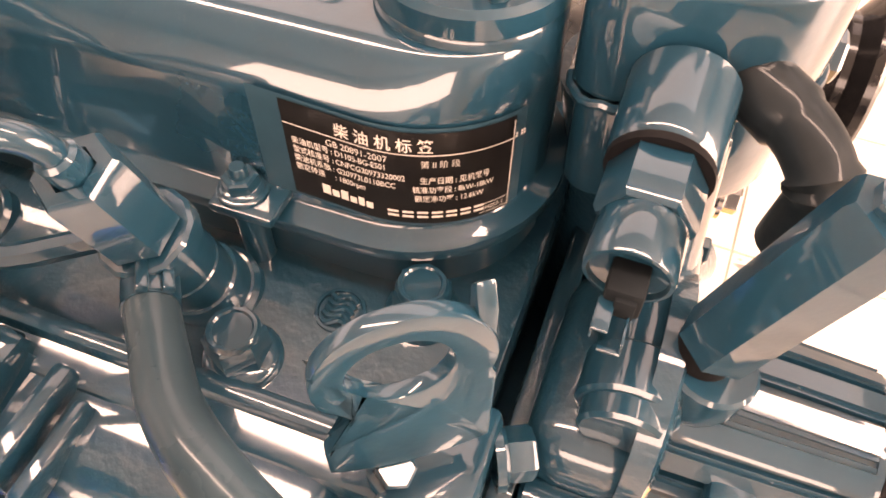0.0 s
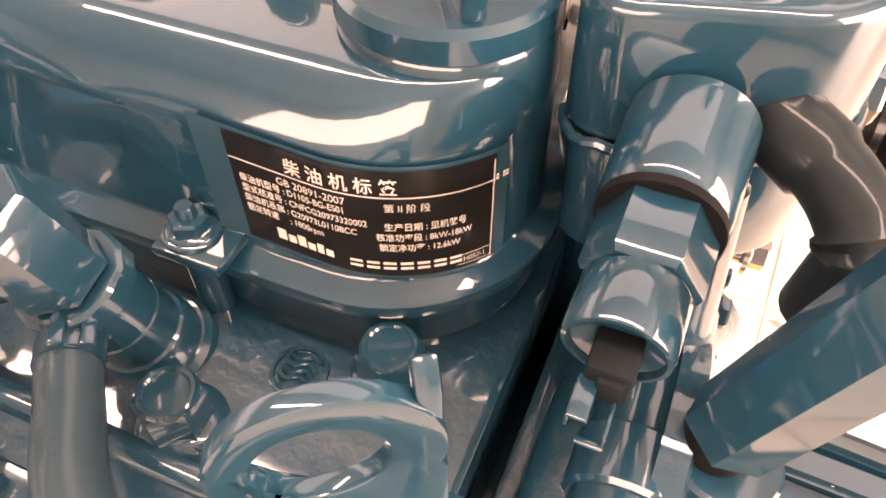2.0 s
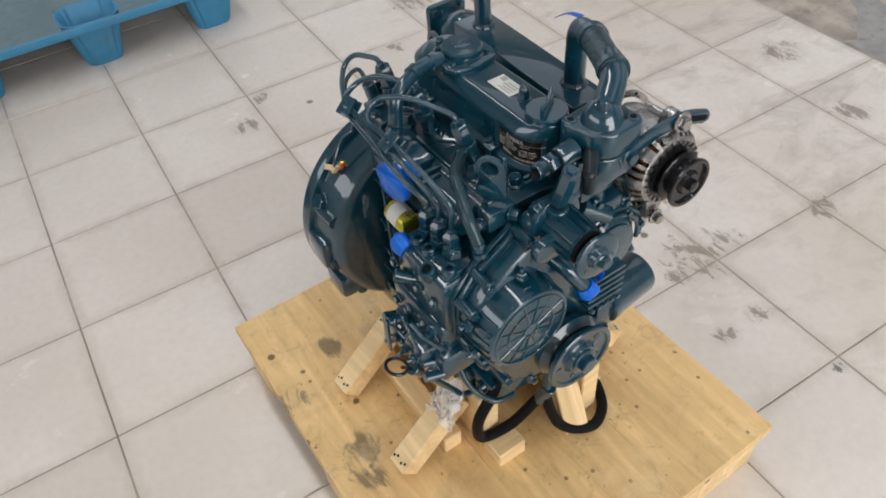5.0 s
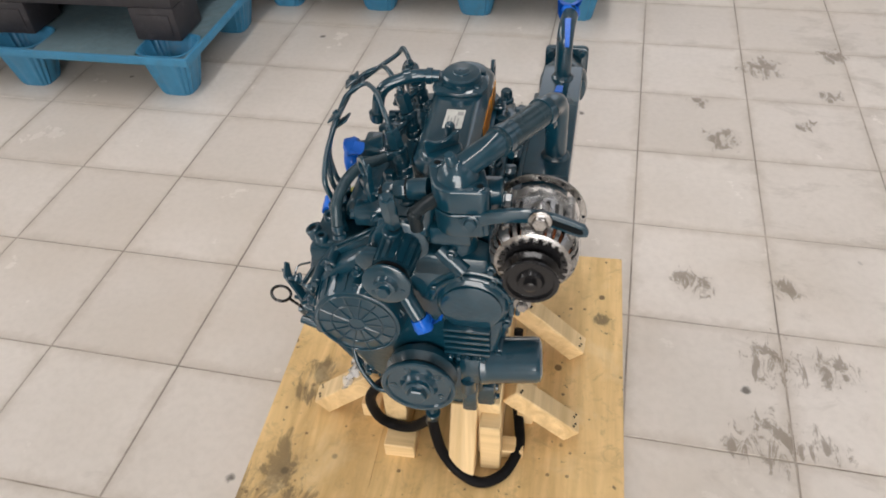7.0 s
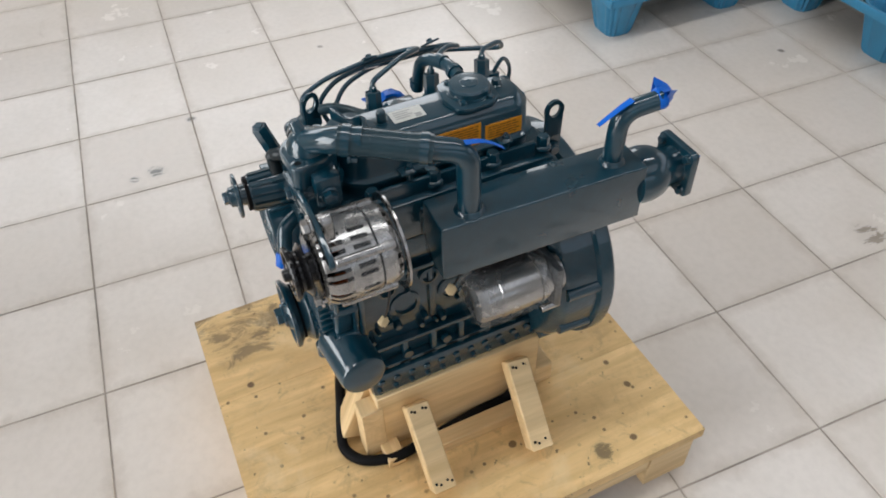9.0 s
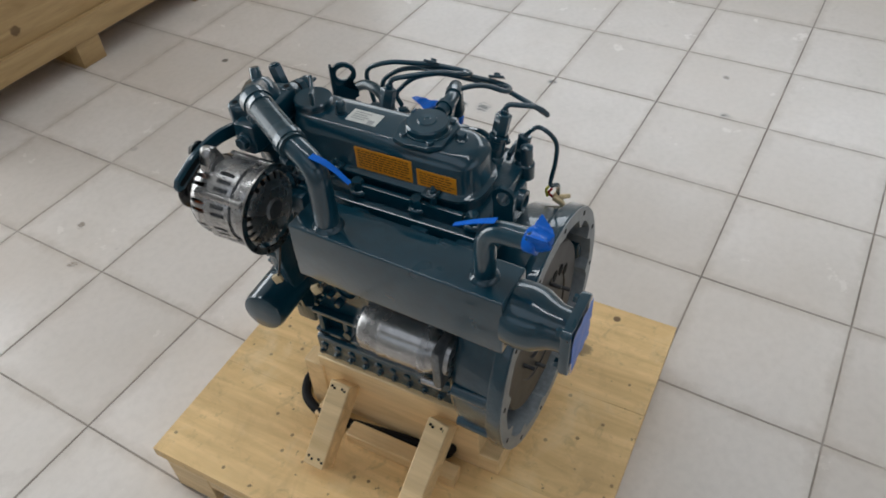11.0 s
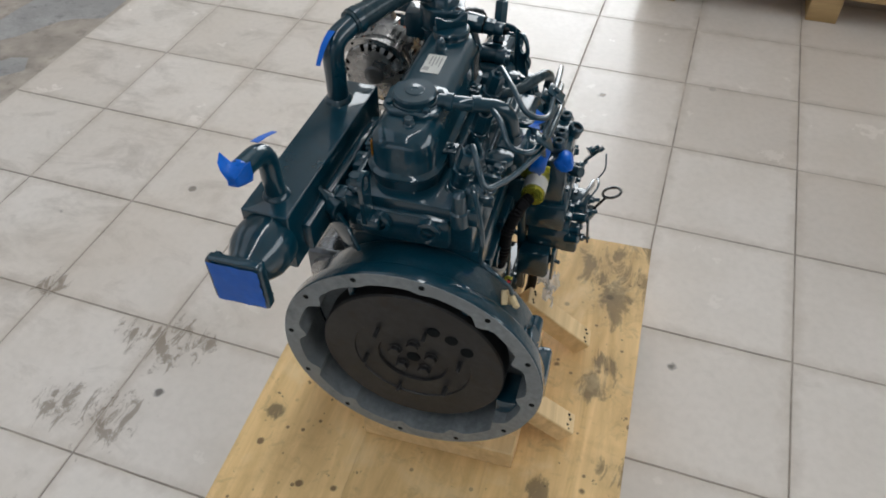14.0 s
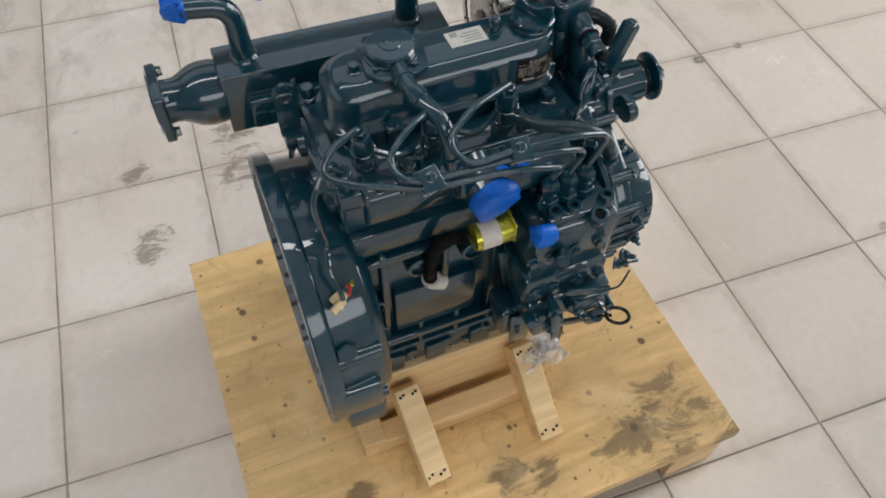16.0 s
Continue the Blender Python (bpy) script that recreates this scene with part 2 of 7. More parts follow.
def wood_mat(name, colour, along=1, stain=0.0, ply=False):
    m, nt, b = nodes_of(name)
    v = coords(nt)
    mp = nt.nodes.new("ShaderNodeMapping")
    nt.links.new(v, mp.inputs[0])
    sc = [26.0, 26.0, 26.0]
    sc[along] = 2.2
    mp.inputs["Scale"].default_value = sc
    rnd = nt.nodes.new("ShaderNodeObjectInfo").outputs["Random"]
    mp2 = nt.nodes.new("ShaderNodeCombineXYZ")
    nt.links.new(maths(nt, "MULTIPLY", rnd, 37.0), mp2.inputs[0])
    nt.links.new(mp2.outputs[0], mp.inputs["Location"])
    g = noise_tex(nt, mp.outputs[0], 1.0, 8, 0.62, 1.2)
    g2 = noise_tex(nt, mp.outputs[0], 5.0, 4, 0.6, 0.3)
    col = mixc(nt, ramp(nt, g, 0.3, 0.72), scaled(colour, 1.12), scaled((colour[0], colour[1] * 0.9, colour[2] * 0.72), 0.66))
    col = mixc(nt, maths(nt, "MULTIPLY", ramp(nt, g2, 0.5, 0.75), 0.35), col, scaled(colour, 0.62))
    col = mixc(nt, maths(nt, "MULTIPLY", rnd, 0.25), col, scaled(colour, 1.2))
    # knots: small dark oval spots
    vo = nt.nodes.new("ShaderNodeTexVoronoi")
    vo.inputs["Scale"].default_value = 17.0 if ply else 7.0
    vo.inputs["Randomness"].default_value = 1.0
    nt.links.new(v, vo.inputs["Vector"])
    knot = ramp(nt, maths(nt, "ADD", vo.outputs["Distance"], maths(nt, "MULTIPLY", noise_tex(nt, v, 90, 3), 0.08)), 0.13, 0.17, (1, 1, 1, 1), (0, 0, 0, 1))
    keep = ramp(nt, vo.outputs["Color"], 0.42, 0.46)
    col = mixc(nt, maths(nt, "MULTIPLY", maths(nt, "MULTIPLY", knot, keep), 0.85), col, (0.07, 0.03, 0.012))
    if ply:
        vs = nt.nodes.new("ShaderNodeTexVoronoi")
        vs.inputs["Scale"].default_value = 44.0
        nt.links.new(v, vs.inputs["Vector"])
        speck = maths(nt, "MULTIPLY", ramp(nt, maths(nt, "ADD", vs.outputs["Distance"], maths(nt, "MULTIPLY", g2, 0.1)), 0.17, 0.21, (1, 1, 1, 1), (0, 0, 0, 1)), ramp(nt, vs.outputs["Color"], 0.60, 0.63))
        col = mixc(nt, maths(nt, "MULTIPLY", speck, 0.75), col, (0.08, 0.04, 0.018))
    if stain:
        # oil that soaked in along the front-left edge and in scattered patches
        soak = spots(nt, v, OIL, 0.03, 22.0)
        col = mixc(nt, maths(nt, "MULTIPLY", soak, 0.80 * stain), col, (0.095, 0.072, 0.038))
        col = mixc(nt, maths(nt, "MULTIPLY", ramp(nt, noise_tex(nt, v, 60, 4, 0.6), 0.68, 0.72), 0.8), col, (0.07, 0.045, 0.022))
        col = mixc(nt, maths(nt, "MULTIPLY", ramp(nt, noise_tex(nt, v, 11, 7, 0.7, 0.5), 0.50, 0.66), 0.30), col, (0.36, 0.22, 0.085))
        col = mixc(nt, maths(nt, "MULTIPLY", ramp(nt, noise_tex(nt, v, 27, 8, 0.75, 0.9), 0.54, 0.66), 0.42), col, (0.33, 0.23, 0.11))
        col = mixc(nt, maths(nt, "MULTIPLY", ramp(nt, noise_tex(nt, v, 8, 5, 0.65, 0.4), 0.55, 0.70), 0.45), col, (0.84, 0.66, 0.38))
        col = mixc(nt, maths(nt, "MULTIPLY", ramp(nt, noise_tex(nt, v, 5, 4, 0.6), 0.45, 0.7), 0.24), col, (0.42, 0.28, 0.12))
    nt.links.new(col, b.inputs["Base Color"])
    b.inputs["Roughness"].default_value = 0.55
    bump(nt, b, maths(nt, "ADD", g, maths(nt, "MULTIPLY", g2, 0.5)), 0.35, 0.0012)
    return m


OIL = ((-0.312, -0.375, 0.06), (-0.267, -0.285, 0.075), (-0.258, -0.225, 0.055), (-0.228, -0.325, 0.04), (-0.262, -0.08, 0.035), (-0.240, -0.030, 0.035), (-0.300, 0.12, 0.04), (-0.200, 0.18, 0.025), (0.245, 0.16, 0.022), (-0.23, -0.34, 0.05))
M_PLY = wood_mat("stained_plywood", (0.80, 0.560, 0.262), 1, 1.0, True)
M_PINE_Y = wood_mat("pine_along", (0.82, 0.615, 0.345), 1)
M_PINE_X = wood_mat("pine_across", (0.82, 0.615, 0.345), 0)
M_PINE_Z = wood_mat("pine_upright", (0.82, 0.615, 0.345), 2)
M_CRATE = wood_mat("crate_plywood", (0.50, 0.35, 0.17), 0)


# drops and dragged dirt on the tiles: oil, dried mud, one teal paint spill
DIRT = ((-0.05, 1.06, 0.042), (0.03, 1.16, 0.03), (0.91, -0.02, 0.05), (1.34, 0.47, 0.06), (1.25, 0.18, 0.05), (1.34, 0.06, 0.05), (0.57, -0.16, 0.035), (0.47, -0.15, 0.03), (0.87, 1.49, 0.05), (0.83, 1.25, 0.04), (0.75, 1.08, 0.035), (0.59, 0.22, 0.075), (0.57, 0.03, 0.075), (0.66, 0.03, 0.035), (0.50, 0.005, 0.03), (0.69, 0.22, 0.06), (0.435, 0.415, 0.048), (0.62, 0.43, 0.035), (0.52, 0.98, 0.055), (0.66, 1.39, 0.075), (0.47, 1.17, 0.035), (0.01, -0.98, 0.018), (-0.09, -1.07, 0.014))
DROPS = ((0.585, -0.32, 0.015), (-0.965, -0.42, 0.026), (-0.955, -0.48, 0.016), (-1.21, 0.19, 0.016), (-1.17, -0.30, 0.016), (0.58, -0.885, 0.019), (0.60, -1.01, 0.016))
WET = ((0.65, 0.10, 0.05), (0.66, -0.01, 0.06), (0.62, -0.08, 0.04))


def tile_mat():
    m, nt, b = nodes_of("ceramic_tile")
    pos = nt.nodes.new("ShaderNodeNewGeometry").outputs["Position"]
    rnd = nt.nodes.new("ShaderNodeObjectInfo").outputs["Random"]
    isl = nt.nodes.new("ShaderNodeNewGeometry").outputs["Random Per Island"]
    tone = maths(nt, "FRACT", maths(nt, "ADD", rnd, isl))
    base = mixc(nt, tone, (0.682, 0.62, 0.56), (0.803, 0.745, 0.69))
    base = mixc(nt, maths(nt, "MULTIPLY", ramp(nt, noise_tex(nt, pos, 3.2, 6, 0.6), 0.35, 0.75), 0.55), base, (0.60, 0.55, 0.485))
    base = mixc(nt, maths(nt, "MULTIPLY", ramp(nt, noise_tex(nt, pos, 60, 3), 0.4, 0.7), 0.12), base, (0.42, 0.38, 0.33))
    # grey scuffs, heavier where pallets are dragged on the east side
    sep = nt.nodes.new("ShaderNodeSeparateXYZ")
    nt.links.new(pos, sep.inputs[0])
    east = maths(nt, "MULTIPLY", ramp(nt, sep.outputs[0], 0.25, 0.9), 0.15)
    mp = nt.nodes.new("ShaderNodeMapping")
    mp.inputs["Scale"].default_value = (1.0, 1.7, 1.0)
    nt.links.new(pos, mp.inputs[0])
    sc = maths(nt, "ADD", noise_tex(nt, mp.outputs[0], 5.5, 8, 0.68, 0.6), east)
    base = mixc(nt, maths(nt, "MULTIPLY", ramp(nt, sc, 0.64, 0.86), 0.42), base, (0.24, 0.20, 0.155))
    # small dark oil drops
    vo = nt.nodes.new("ShaderNodeTexVoronoi")
    vo.inputs["Scale"].default_value = 5.5
    nt.links.new(pos, vo.inputs["Vector"])
    dot = maths(nt, "MULTIPLY", ramp(nt, maths(nt, "ADD", vo.outputs["Distance"], maths(nt, "MULTIPLY", noise_tex(nt, pos, 70, 3), 0.06)), 0.075, 0.10, (1, 1, 1, 1), (0, 0, 0, 1)), ramp(nt, vo.outputs["Color"], 0.58, 0.62))
    base = mixc(nt, maths(nt, "MULTIPLY", dot, 0.8), base, (0.07, 0.062, 0.055))
    # brown grime spreading from the joints into the tile edges
    cell = nt.nodes.new("ShaderNodeVectorMath")
    cell.operation = "FRACTION"
    div = nt.nodes.new("ShaderNodeVectorMath")
    div.operation = "SCALE"
    div.inputs["Scale"].default_value = 1 / 0.3
    nt.links.new(pos, div.inputs[0])
    nt.links.new(div.outputs[0], cell.inputs[0])
    sp = nt.nodes.new("ShaderNodeSeparateXYZ")
    nt.links.new(cell.outputs[0], sp.inputs[0])
    ex = maths(nt, "ABSOLUTE", maths(nt, "SUBTRACT", sp.outputs[0], 0.5))
    ey = maths(nt, "ABSOLUTE", maths(nt, "SUBTRACT", sp.outputs[1], 0.5))
    rim = maths(nt, "ADD", maths(nt, "MAXIMUM", ex, ey), maths(nt, "MULTIPLY", maths(nt, "SUBTRACT", noise_tex(nt, pos, 14, 6, 0.7), 0.5), 0.22))
    base = mixc(nt, maths(nt, "MULTIPLY", ramp(nt, rim, 0.42, 0.54), 0.42), base, (0.34, 0.275, 0.21))
    base = mixc(nt, maths(nt, "MULTIPLY", ramp(nt, noise_tex(nt, pos, 1.7, 4, 0.6), 0.45, 0.7), 0.35), base, (0.66, 0.57, 0.48))
    base = mixc(nt, maths(nt, "MULTIPLY", spots(nt, pos, DIRT, 0.035, 40.0), 0.72), base, (0.20, 0.155, 0.11))
    base = mixc(nt, maths(nt, "MULTIPLY", spots(nt, pos, DROPS, 0.012, 90.0), 0.85), base, (0.10, 0.105, 0.10))
    nt.links.new(base, b.inputs["Base Color"])
    rough = maths(nt, "ADD", 0.13, maths(nt, "MULTIPLY", noise_tex(nt, pos, 6, 6, 0.65), 0.22))
    rough = maths(nt, "SUBTRACT", rough, maths(nt, "MULTIPLY", spots(nt, pos, WET, 0.03, 30.0), 0.28), True)
    nt.links.new(rough, b.inputs["Roughness"])
    b.inputs["Specular IOR Level"].default_value = 0.5
    bump(nt, b, noise_tex(nt, pos, 9, 3), 0.12, 0.002)
    return m


M_TILE = tile_mat()

# ---------------------------------------------------------------- building tools
X, Y, Z = Vector((1, 0, 0)), Vector((0, 1, 0)), Vector((0, 0, 1))
BM = bmesh.new


def finish(bm, name, material, sharp):
    bm.normal_update()
    lim = radians(sharp)
    for f in bm.faces:
        f.smooth = True
    for e in bm.edges:
        if len(e.link_faces) == 2 and e.calc_face_angle(0) > lim:
            e.smooth = False
    me = bpy.data.meshes.new(name)
    bm.to_mesh(me)
    bm.free()
    me.materials.append(material)
    return me


def link_mesh(name, bm, material, parent=None, label="", sharp=38):
    """Links a bmesh as one object under its parent, and its bolts as objects of their own."""
    waiting = PENDING.pop(id(bm), [])
    ob = None
    if bm.verts:
        ob = new(name, finish(bm, name, material, sharp))
        if parent:
            ob.parent = parent
        if label:
            ob["label"] = label
    holder = ob if ob and (not parent or not parent.parent) else parent
    for p, w, size in waiting:
        o = new("bolt" if ob else name, bolt_mesh(*size, material))
        o.parent = holder
        o.matrix_local = Matrix.Translation(p) @ Z.rotation_difference(w).to_matrix().to_4x4()
    return ob


def link_pieces(name, bm, material, parent, sharp=38):
    """Links every loose piece of a bmesh as an object of its own."""
    bm.verts.index_update()
    seen = set()
    for v in bm.verts:
        if v in seen:
            continue
        group, todo = [], [v]
        seen.add(v)
        while todo:
            q = todo.pop()
            group.append(q)
            for e in q.link_edges:
                o = e.other_vert(q)
                if o not in seen:
                    seen.add(o)
                    todo.append(o)
        b = bmesh.new()
        at = {q: b.verts.new(q.co) for q in group}
        for f in {f for q in group for f in q.link_faces}:
            b.faces.new([at[q] for q in f.verts])
        link_mesh(name, b, material, parent, "", sharp)
    bm.free()


part = link_mesh


def thing(name, label, category, at=(0, 0, 0), turn=0.0, group="", kind=""):
    ob = new(name)
    ob.empty_display_size = 0.05
    ob.matrix_world = pose(*at, 0, 0, turn)
    return tagged(ob, label, category, group, kind)


def merge(bm, tmp, m=None):
    me = bpy.data.meshes.new("tmp")
    tmp.to_mesh(me)
    tmp.free()
    if m is not None:
        me.transform(m)
    bm.from_mesh(me)
    bpy.data.meshes.remove(me)
    return bm


def box(bm, a, b, bevel=0.0015, m=None, seg=2):
    t = bmesh.new()
    bmesh.ops.create_cube(t, size=1)
    for v in t.verts:
        v.co = Vector([(a[k] + b[k]) / 2 + v.co[k] * (b[k] - a[k]) for k in range(3)])
    if bevel:
        bmesh.ops.bevel(t, geom=t.edges[:], offset=min(bevel, 0.45 * min(abs(b[k] - a[k]) for k in range(3))), segments=seg, affect="EDGES", profile=0.5)
    return merge(bm, t, m)


def frame_of(axis):
    w = Vector(axis).normalized()
    u = w.orthogonal().normalized()
    if abs(w.z) < 0.95:
        u = w.cross(Vector((0, 0, 1))).normalized()
    return u, w.cross(u), w


def lathe(bm, p, axis, profile, seg=32, cap=True, turn=0.0):
    """A body of revolution about the axis through p; profile: rows of (way along the axis, radius)."""
    u, v, w = frame_of(axis)
    p = Vector(p)
    rings = []
    for s, r in profile:
        rings.append([bm.verts.new(p + w * s + (u * math.cos(turn + 2 * math.pi * k / seg) + v * math.sin(turn + 2 * math.pi * k / seg)) * max(r, 1e-5)) for k in range(seg)])
    for a, b in zip(rings, rings[1:]):
        for k in range(seg):
            bm.faces.new((a[k], a[(k + 1) % seg], b[(k + 1) % seg], b[k]))
    if cap:
        bm.faces.new(rings[0][::-1])
        bm.faces.new(rings[-1])
    return bm


def rod(bm, p0, p1, r, r1=None, seg=20, bevel=0.001, turn=0.0):
    p0, p1 = Vector(p0), Vector(p1)
    h = (p1 - p0).length
    r1 = r if r1 is None else r1
    c = min(bevel, 0.4 * h, 0.4 * min(r, r1))
    prof = [(0, r - c), (c, r), (h - c, r1), (h, r1 - c)] if c > 0 else [(0, r), (h, r1)]
    return lathe(bm, p0, p1 - p0, prof, seg, True, turn)


PENDING = {}  # bolts that wait for the part they sit on
BOLTS = {}


def bolt(bm, p, axis, r=0.006, h=0.005, flange=1.35, stem=0.0, turn=0.2):
    """A hexagon bolt on p, made as an object of its own once the part is linked."""
    PENDING.setdefault(id(bm), []).append((Vector(p), Vector(axis).normalized(), (r, h, flange, stem, turn)))


def bolt_mesh(r, h, flange, stem, turn, material):
    key = (r, h, flange, stem, material.name)
    if key not in BOLTS:
        b = bmesh.new()
        hex_head(b, (0, 0, 0), Z, r, h, flange, stem, turn)
        BOLTS[key] = finish(b, "bolt", material, 38)
    return BOLTS[key]


def hex_head(bm, p, axis, r, h, flange, stem, turn):
    """Hexagon head with a washer face, standing on p."""
    p, w = Vector(p), Vector(axis).normalized()
    if flange:
        lathe(bm, p - w * 0.0005, w, [(0, r * flange), (h * 0.22, r * flange), (h * 0.34, r * 1.05)], 18)
    lathe(bm, p + w * h * 0.2, w, [(0, r), (h * 0.68, r), (h * 0.8, r * 0.86)], 6, True, turn)
    if stem:
        lathe(bm, p + w * h * 0.9, w, [(0, r * 0.5), (stem, r * 0.5), (stem + 0.001, r * 0.4)], 12)
    return bm


def flange_bolt(bm, p, r, h):
    """Upright hexagon bolt with a broad washer flange and a round, slightly hollow top."""
    p = Vector(p)
    lathe(bm, p - Z * 0.001, Z, [(0, r * 1.40), (0.0030, r * 1.40), (0.0045, r * 1.30), (0.0058, r * 1.04)], 28)
    lathe(bm, p + Z * 0.004, Z, [(0, r * 1.08), (h - 0.0068, r * 1.08), (h - 0.0056, r * 0.99)], 6, True, 0.35)
    lathe(bm, p + Z * (h - 0.0030), Z, [(0, r * 0.93), (0.0016, r * 0.93), (0.0026, r * 0.84), (0.0026, r * 0.72), (0.0020, r * 0.66)], 28)
    return bm


def fillet(pts, r, n=5):
    """The line through pts with its corners rounded."""
    pts = [Vector(p) for p in pts]
    out = [pts[0]]
    for a, b, c in zip(pts, pts[1:], pts[2:]):
        d0, d1 = (a - b), (c - b)
        k = min(r, 0.48 * d0.length, 0.48 * d1.length)
        s, e = b + d0.normalized() * k, b + d1.normalized() * k
        for i in range(n + 1):
            f = i / n
            out.append(s * (1 - f) ** 2 + b * 2 * f * (1 - f) + e * f * f)
    out.append(pts[-1])
    return out


def curve(pts, n=6):
    """A soft line through pts (Catmull-Rom)."""
    p = [Vector(q) for q in pts]
    p = [p[0] * 2 - p[1]] + p + [p[-1] * 2 - p[-2]]
    out = []
    for i in range(1, len(p) - 2):
        for k in range(n):
            t = k / n
            out.append(0.5 * ((2 * p[i]) + (p[i + 1] - p[i - 1]) * t + (2 * p[i - 1] - 5 * p[i] + 4 * p[i + 1] - p[i + 2]) * t * t + (3 * p[i] - p[i - 1] - 3 * p[i + 1] + p[i + 2]) * t ** 3))
    out.append(p[-2])
    return out


def tube(bm, line, r, seg=10, closed=False):
    """A round tube along the line; r may be a number or a function of the share of its length."""
    n = len(line)
    rings, u = [], None
    for i, p in enumerate(line):
        a = line[i - 1] if (i or closed) else line[0]
        b = line[(i + 1) % n] if (i < n - 1 or closed) else line[-1]
        w = (b - a).normalized()
        if u is None:
            u = w.orthogonal().normalized()
        u = (u - w * u.dot(w)).normalized()
        v = w.cross(u)
        rr = r(i / (n - 1)) if callable(r) else r
        rings.append([bm.verts.new(p + (u * math.cos(2 * math.pi * k / seg) + v * math.sin(2 * math.pi * k / seg)) * rr) for k in range(seg)])
    for a, b in zip(rings, rings[1:] + (rings[:1] if closed else [])):
        for k in range(seg):
            bm.faces.new((a[k], a[(k + 1) % seg], b[(k + 1) % seg], b[k]))
    if not closed:
        bm.faces.new(rings[0][::-1])
        bm.faces.new(rings[-1])
    return bm


def prism(bm, poly, o, u, v, depth, bevel=0.0015, seg=2):
    """The outline poly, in the plane of u and v at o, drawn out by depth along u x v."""
    o, u, v = Vector(o), Vector(u).normalized(), Vector(v).normalized()
    w = u.cross(v)
    t = bmesh.new()
    low = [t.verts.new(o + u * x + v * y) for x, y in poly]
    f = t.faces.new(low)
    top = bmesh.ops.extrude_face_region(t, geom=[f])
    for e in top["geom"]:
        if isinstance(e, bmesh.types.BMVert):
            e.co += w * depth
    bmesh.ops.recalc_face_normals(t, faces=t.faces[:])
    if bevel:
        es = [e for e in t.edges if len(e.link_faces) == 2 and e.calc_face_angle(0) > radians(25)]
        bmesh.ops.bevel(t, geom=es, offset=bevel, segments=seg, affect="EDGES", profile=0.5, clamp_overlap=True)
    return merge(bm, t)


def loft(bm, levels, cap=True):
    rings = [[bm.verts.new(p) for p in ring] for ring in levels]
    n = len(rings[0])
    for a, b in zip(rings, rings[1:]):
        for k in range(n):
            bm.faces.new((a[k], a[(k + 1) % n], b[(k + 1) % n], b[k]))
    if cap:
        bm.faces.new(rings[0][::-1])
        bm.faces.new(rings[-1])
    return bm


def arc(cx, cy, r, a0, a1, n):
    return [(cx + r * math.cos(radians(a0 + (a1 - a0) * k / n)), cy + r * math.sin(radians(a0 + (a1 - a0) * k / n))) for k in range(n + 1)]


def plate_with_hole(bm, outer, inner, o, u, v, depth):
    """A flat plate between two closed outlines of equal count, with thickness."""
    o, u, v = Vector(o), Vector(u).normalized(), Vector(v).normalized()
    w = u.cross(v) * depth
    n = len(outer)
    A = [[bm.verts.new(o + u * x + v * y + w * k) for x, y in loop] for k in (0, 1) for loop in (outer, inner)]
    o0, i0, o1, i1 = A
    for k in range(n):
        j = (k + 1) % n
        bm.faces.new((o0[j], o0[k], i0[k], i0[j]))
        bm.faces.new((o1[k], o1[j], i1[j], i1[k]))
        bm.faces.new((o0[k], o0[j], o1[j], o1[k]))
        bm.faces.new((i0[j], i0[k], i1[k], i1[j]))
    bmesh.ops.recalc_face_normals(bm, faces=bm.faces[:])
    return bm


# ---------------------------------------------------------------- the hall


def wall_with_opening(name, a, b, along, hole, label):
    """A wall from a to b (its two opposite corners) with one opening: (low, high) along the wall and in height."""
    bm = BM()
    k = along
    (h0, h1), (z0, z1) = hole

    def piece(s0, s1, q0, q1):
        if s1 - s0 > 0.01 and q1 - q0 > 0.01:
            lo, hi = list(a), list(b)
            lo[k], hi[k], lo[2], hi[2] = s0, s1, q0, q1
            box(bm, lo, hi, 0)

    piece(a[k], h0, a[2], b[2])
    piece(h1, b[k], a[2], b[2])
    piece(h0, h1, a[2], z0)
    piece(h0, h1, z1, b[2])
    return tagged(link_mesh(name, bm, M_WALL), label, "wall", kind="structure")


wall_with_opening("wall_south", (-5.7, -5.7, -0.02), (6.7, -5.5, 4.6), 0, ((-1.65, 2.45), (0.03, 3.95)), "pale painted hall wall with a wide open door")
wall_with_opening("wall_west", (-5.7, -5.5, -0.02), (-5.5, 6.5, 4.6), 1, ((-4.0, 3.0), (2.05, 3.75)), "unseen pale painted hall wall with an assumed high window band")
# the opening in the east wall is made up for the fill lamp
wall_with_opening("wall_east", (6.5, -5.5, -0.02), (6.7, 6.5, 4.6), 1, ((-3.0, 4.0), (2.05, 3.75)), "unseen pale painted hall wall with an assumed high window band")
wall_with_opening("wall_north", (-5.7, 6.5, -0.02), (6.7, 6.7, 4.6), 0, ((-3.0, 4.0), (2.2, 3.8)), "unseen pale painted hall wall with an assumed high window band")
bm = BM()
# the gap from x 1.8 to 4.8 is there for the added roof lamp
for lo, hi in (((-5.7, -5.7), (6.7, -3.0)), ((-5.7, 4.8), (6.7, 6.7)), ((-5.7, -3.0), (-0.65, 4.8)), ((-0.65, 4.0), (0.45, 4.8)), ((0.45, -3.0), (1.8, 4.8)), ((1.8, -3.0), (4.8, -2.2)), ((4.8, -3.0), (6.7, 4.8))):
    box(bm, (*lo, 4.6), (*hi, 4.8), 0)
tagged(link_mesh("ceiling", bm, M_CEIL), "unseen plain pale grey hall ceiling, open at the skylight and an added roof light", "ceiling", kind="structure")

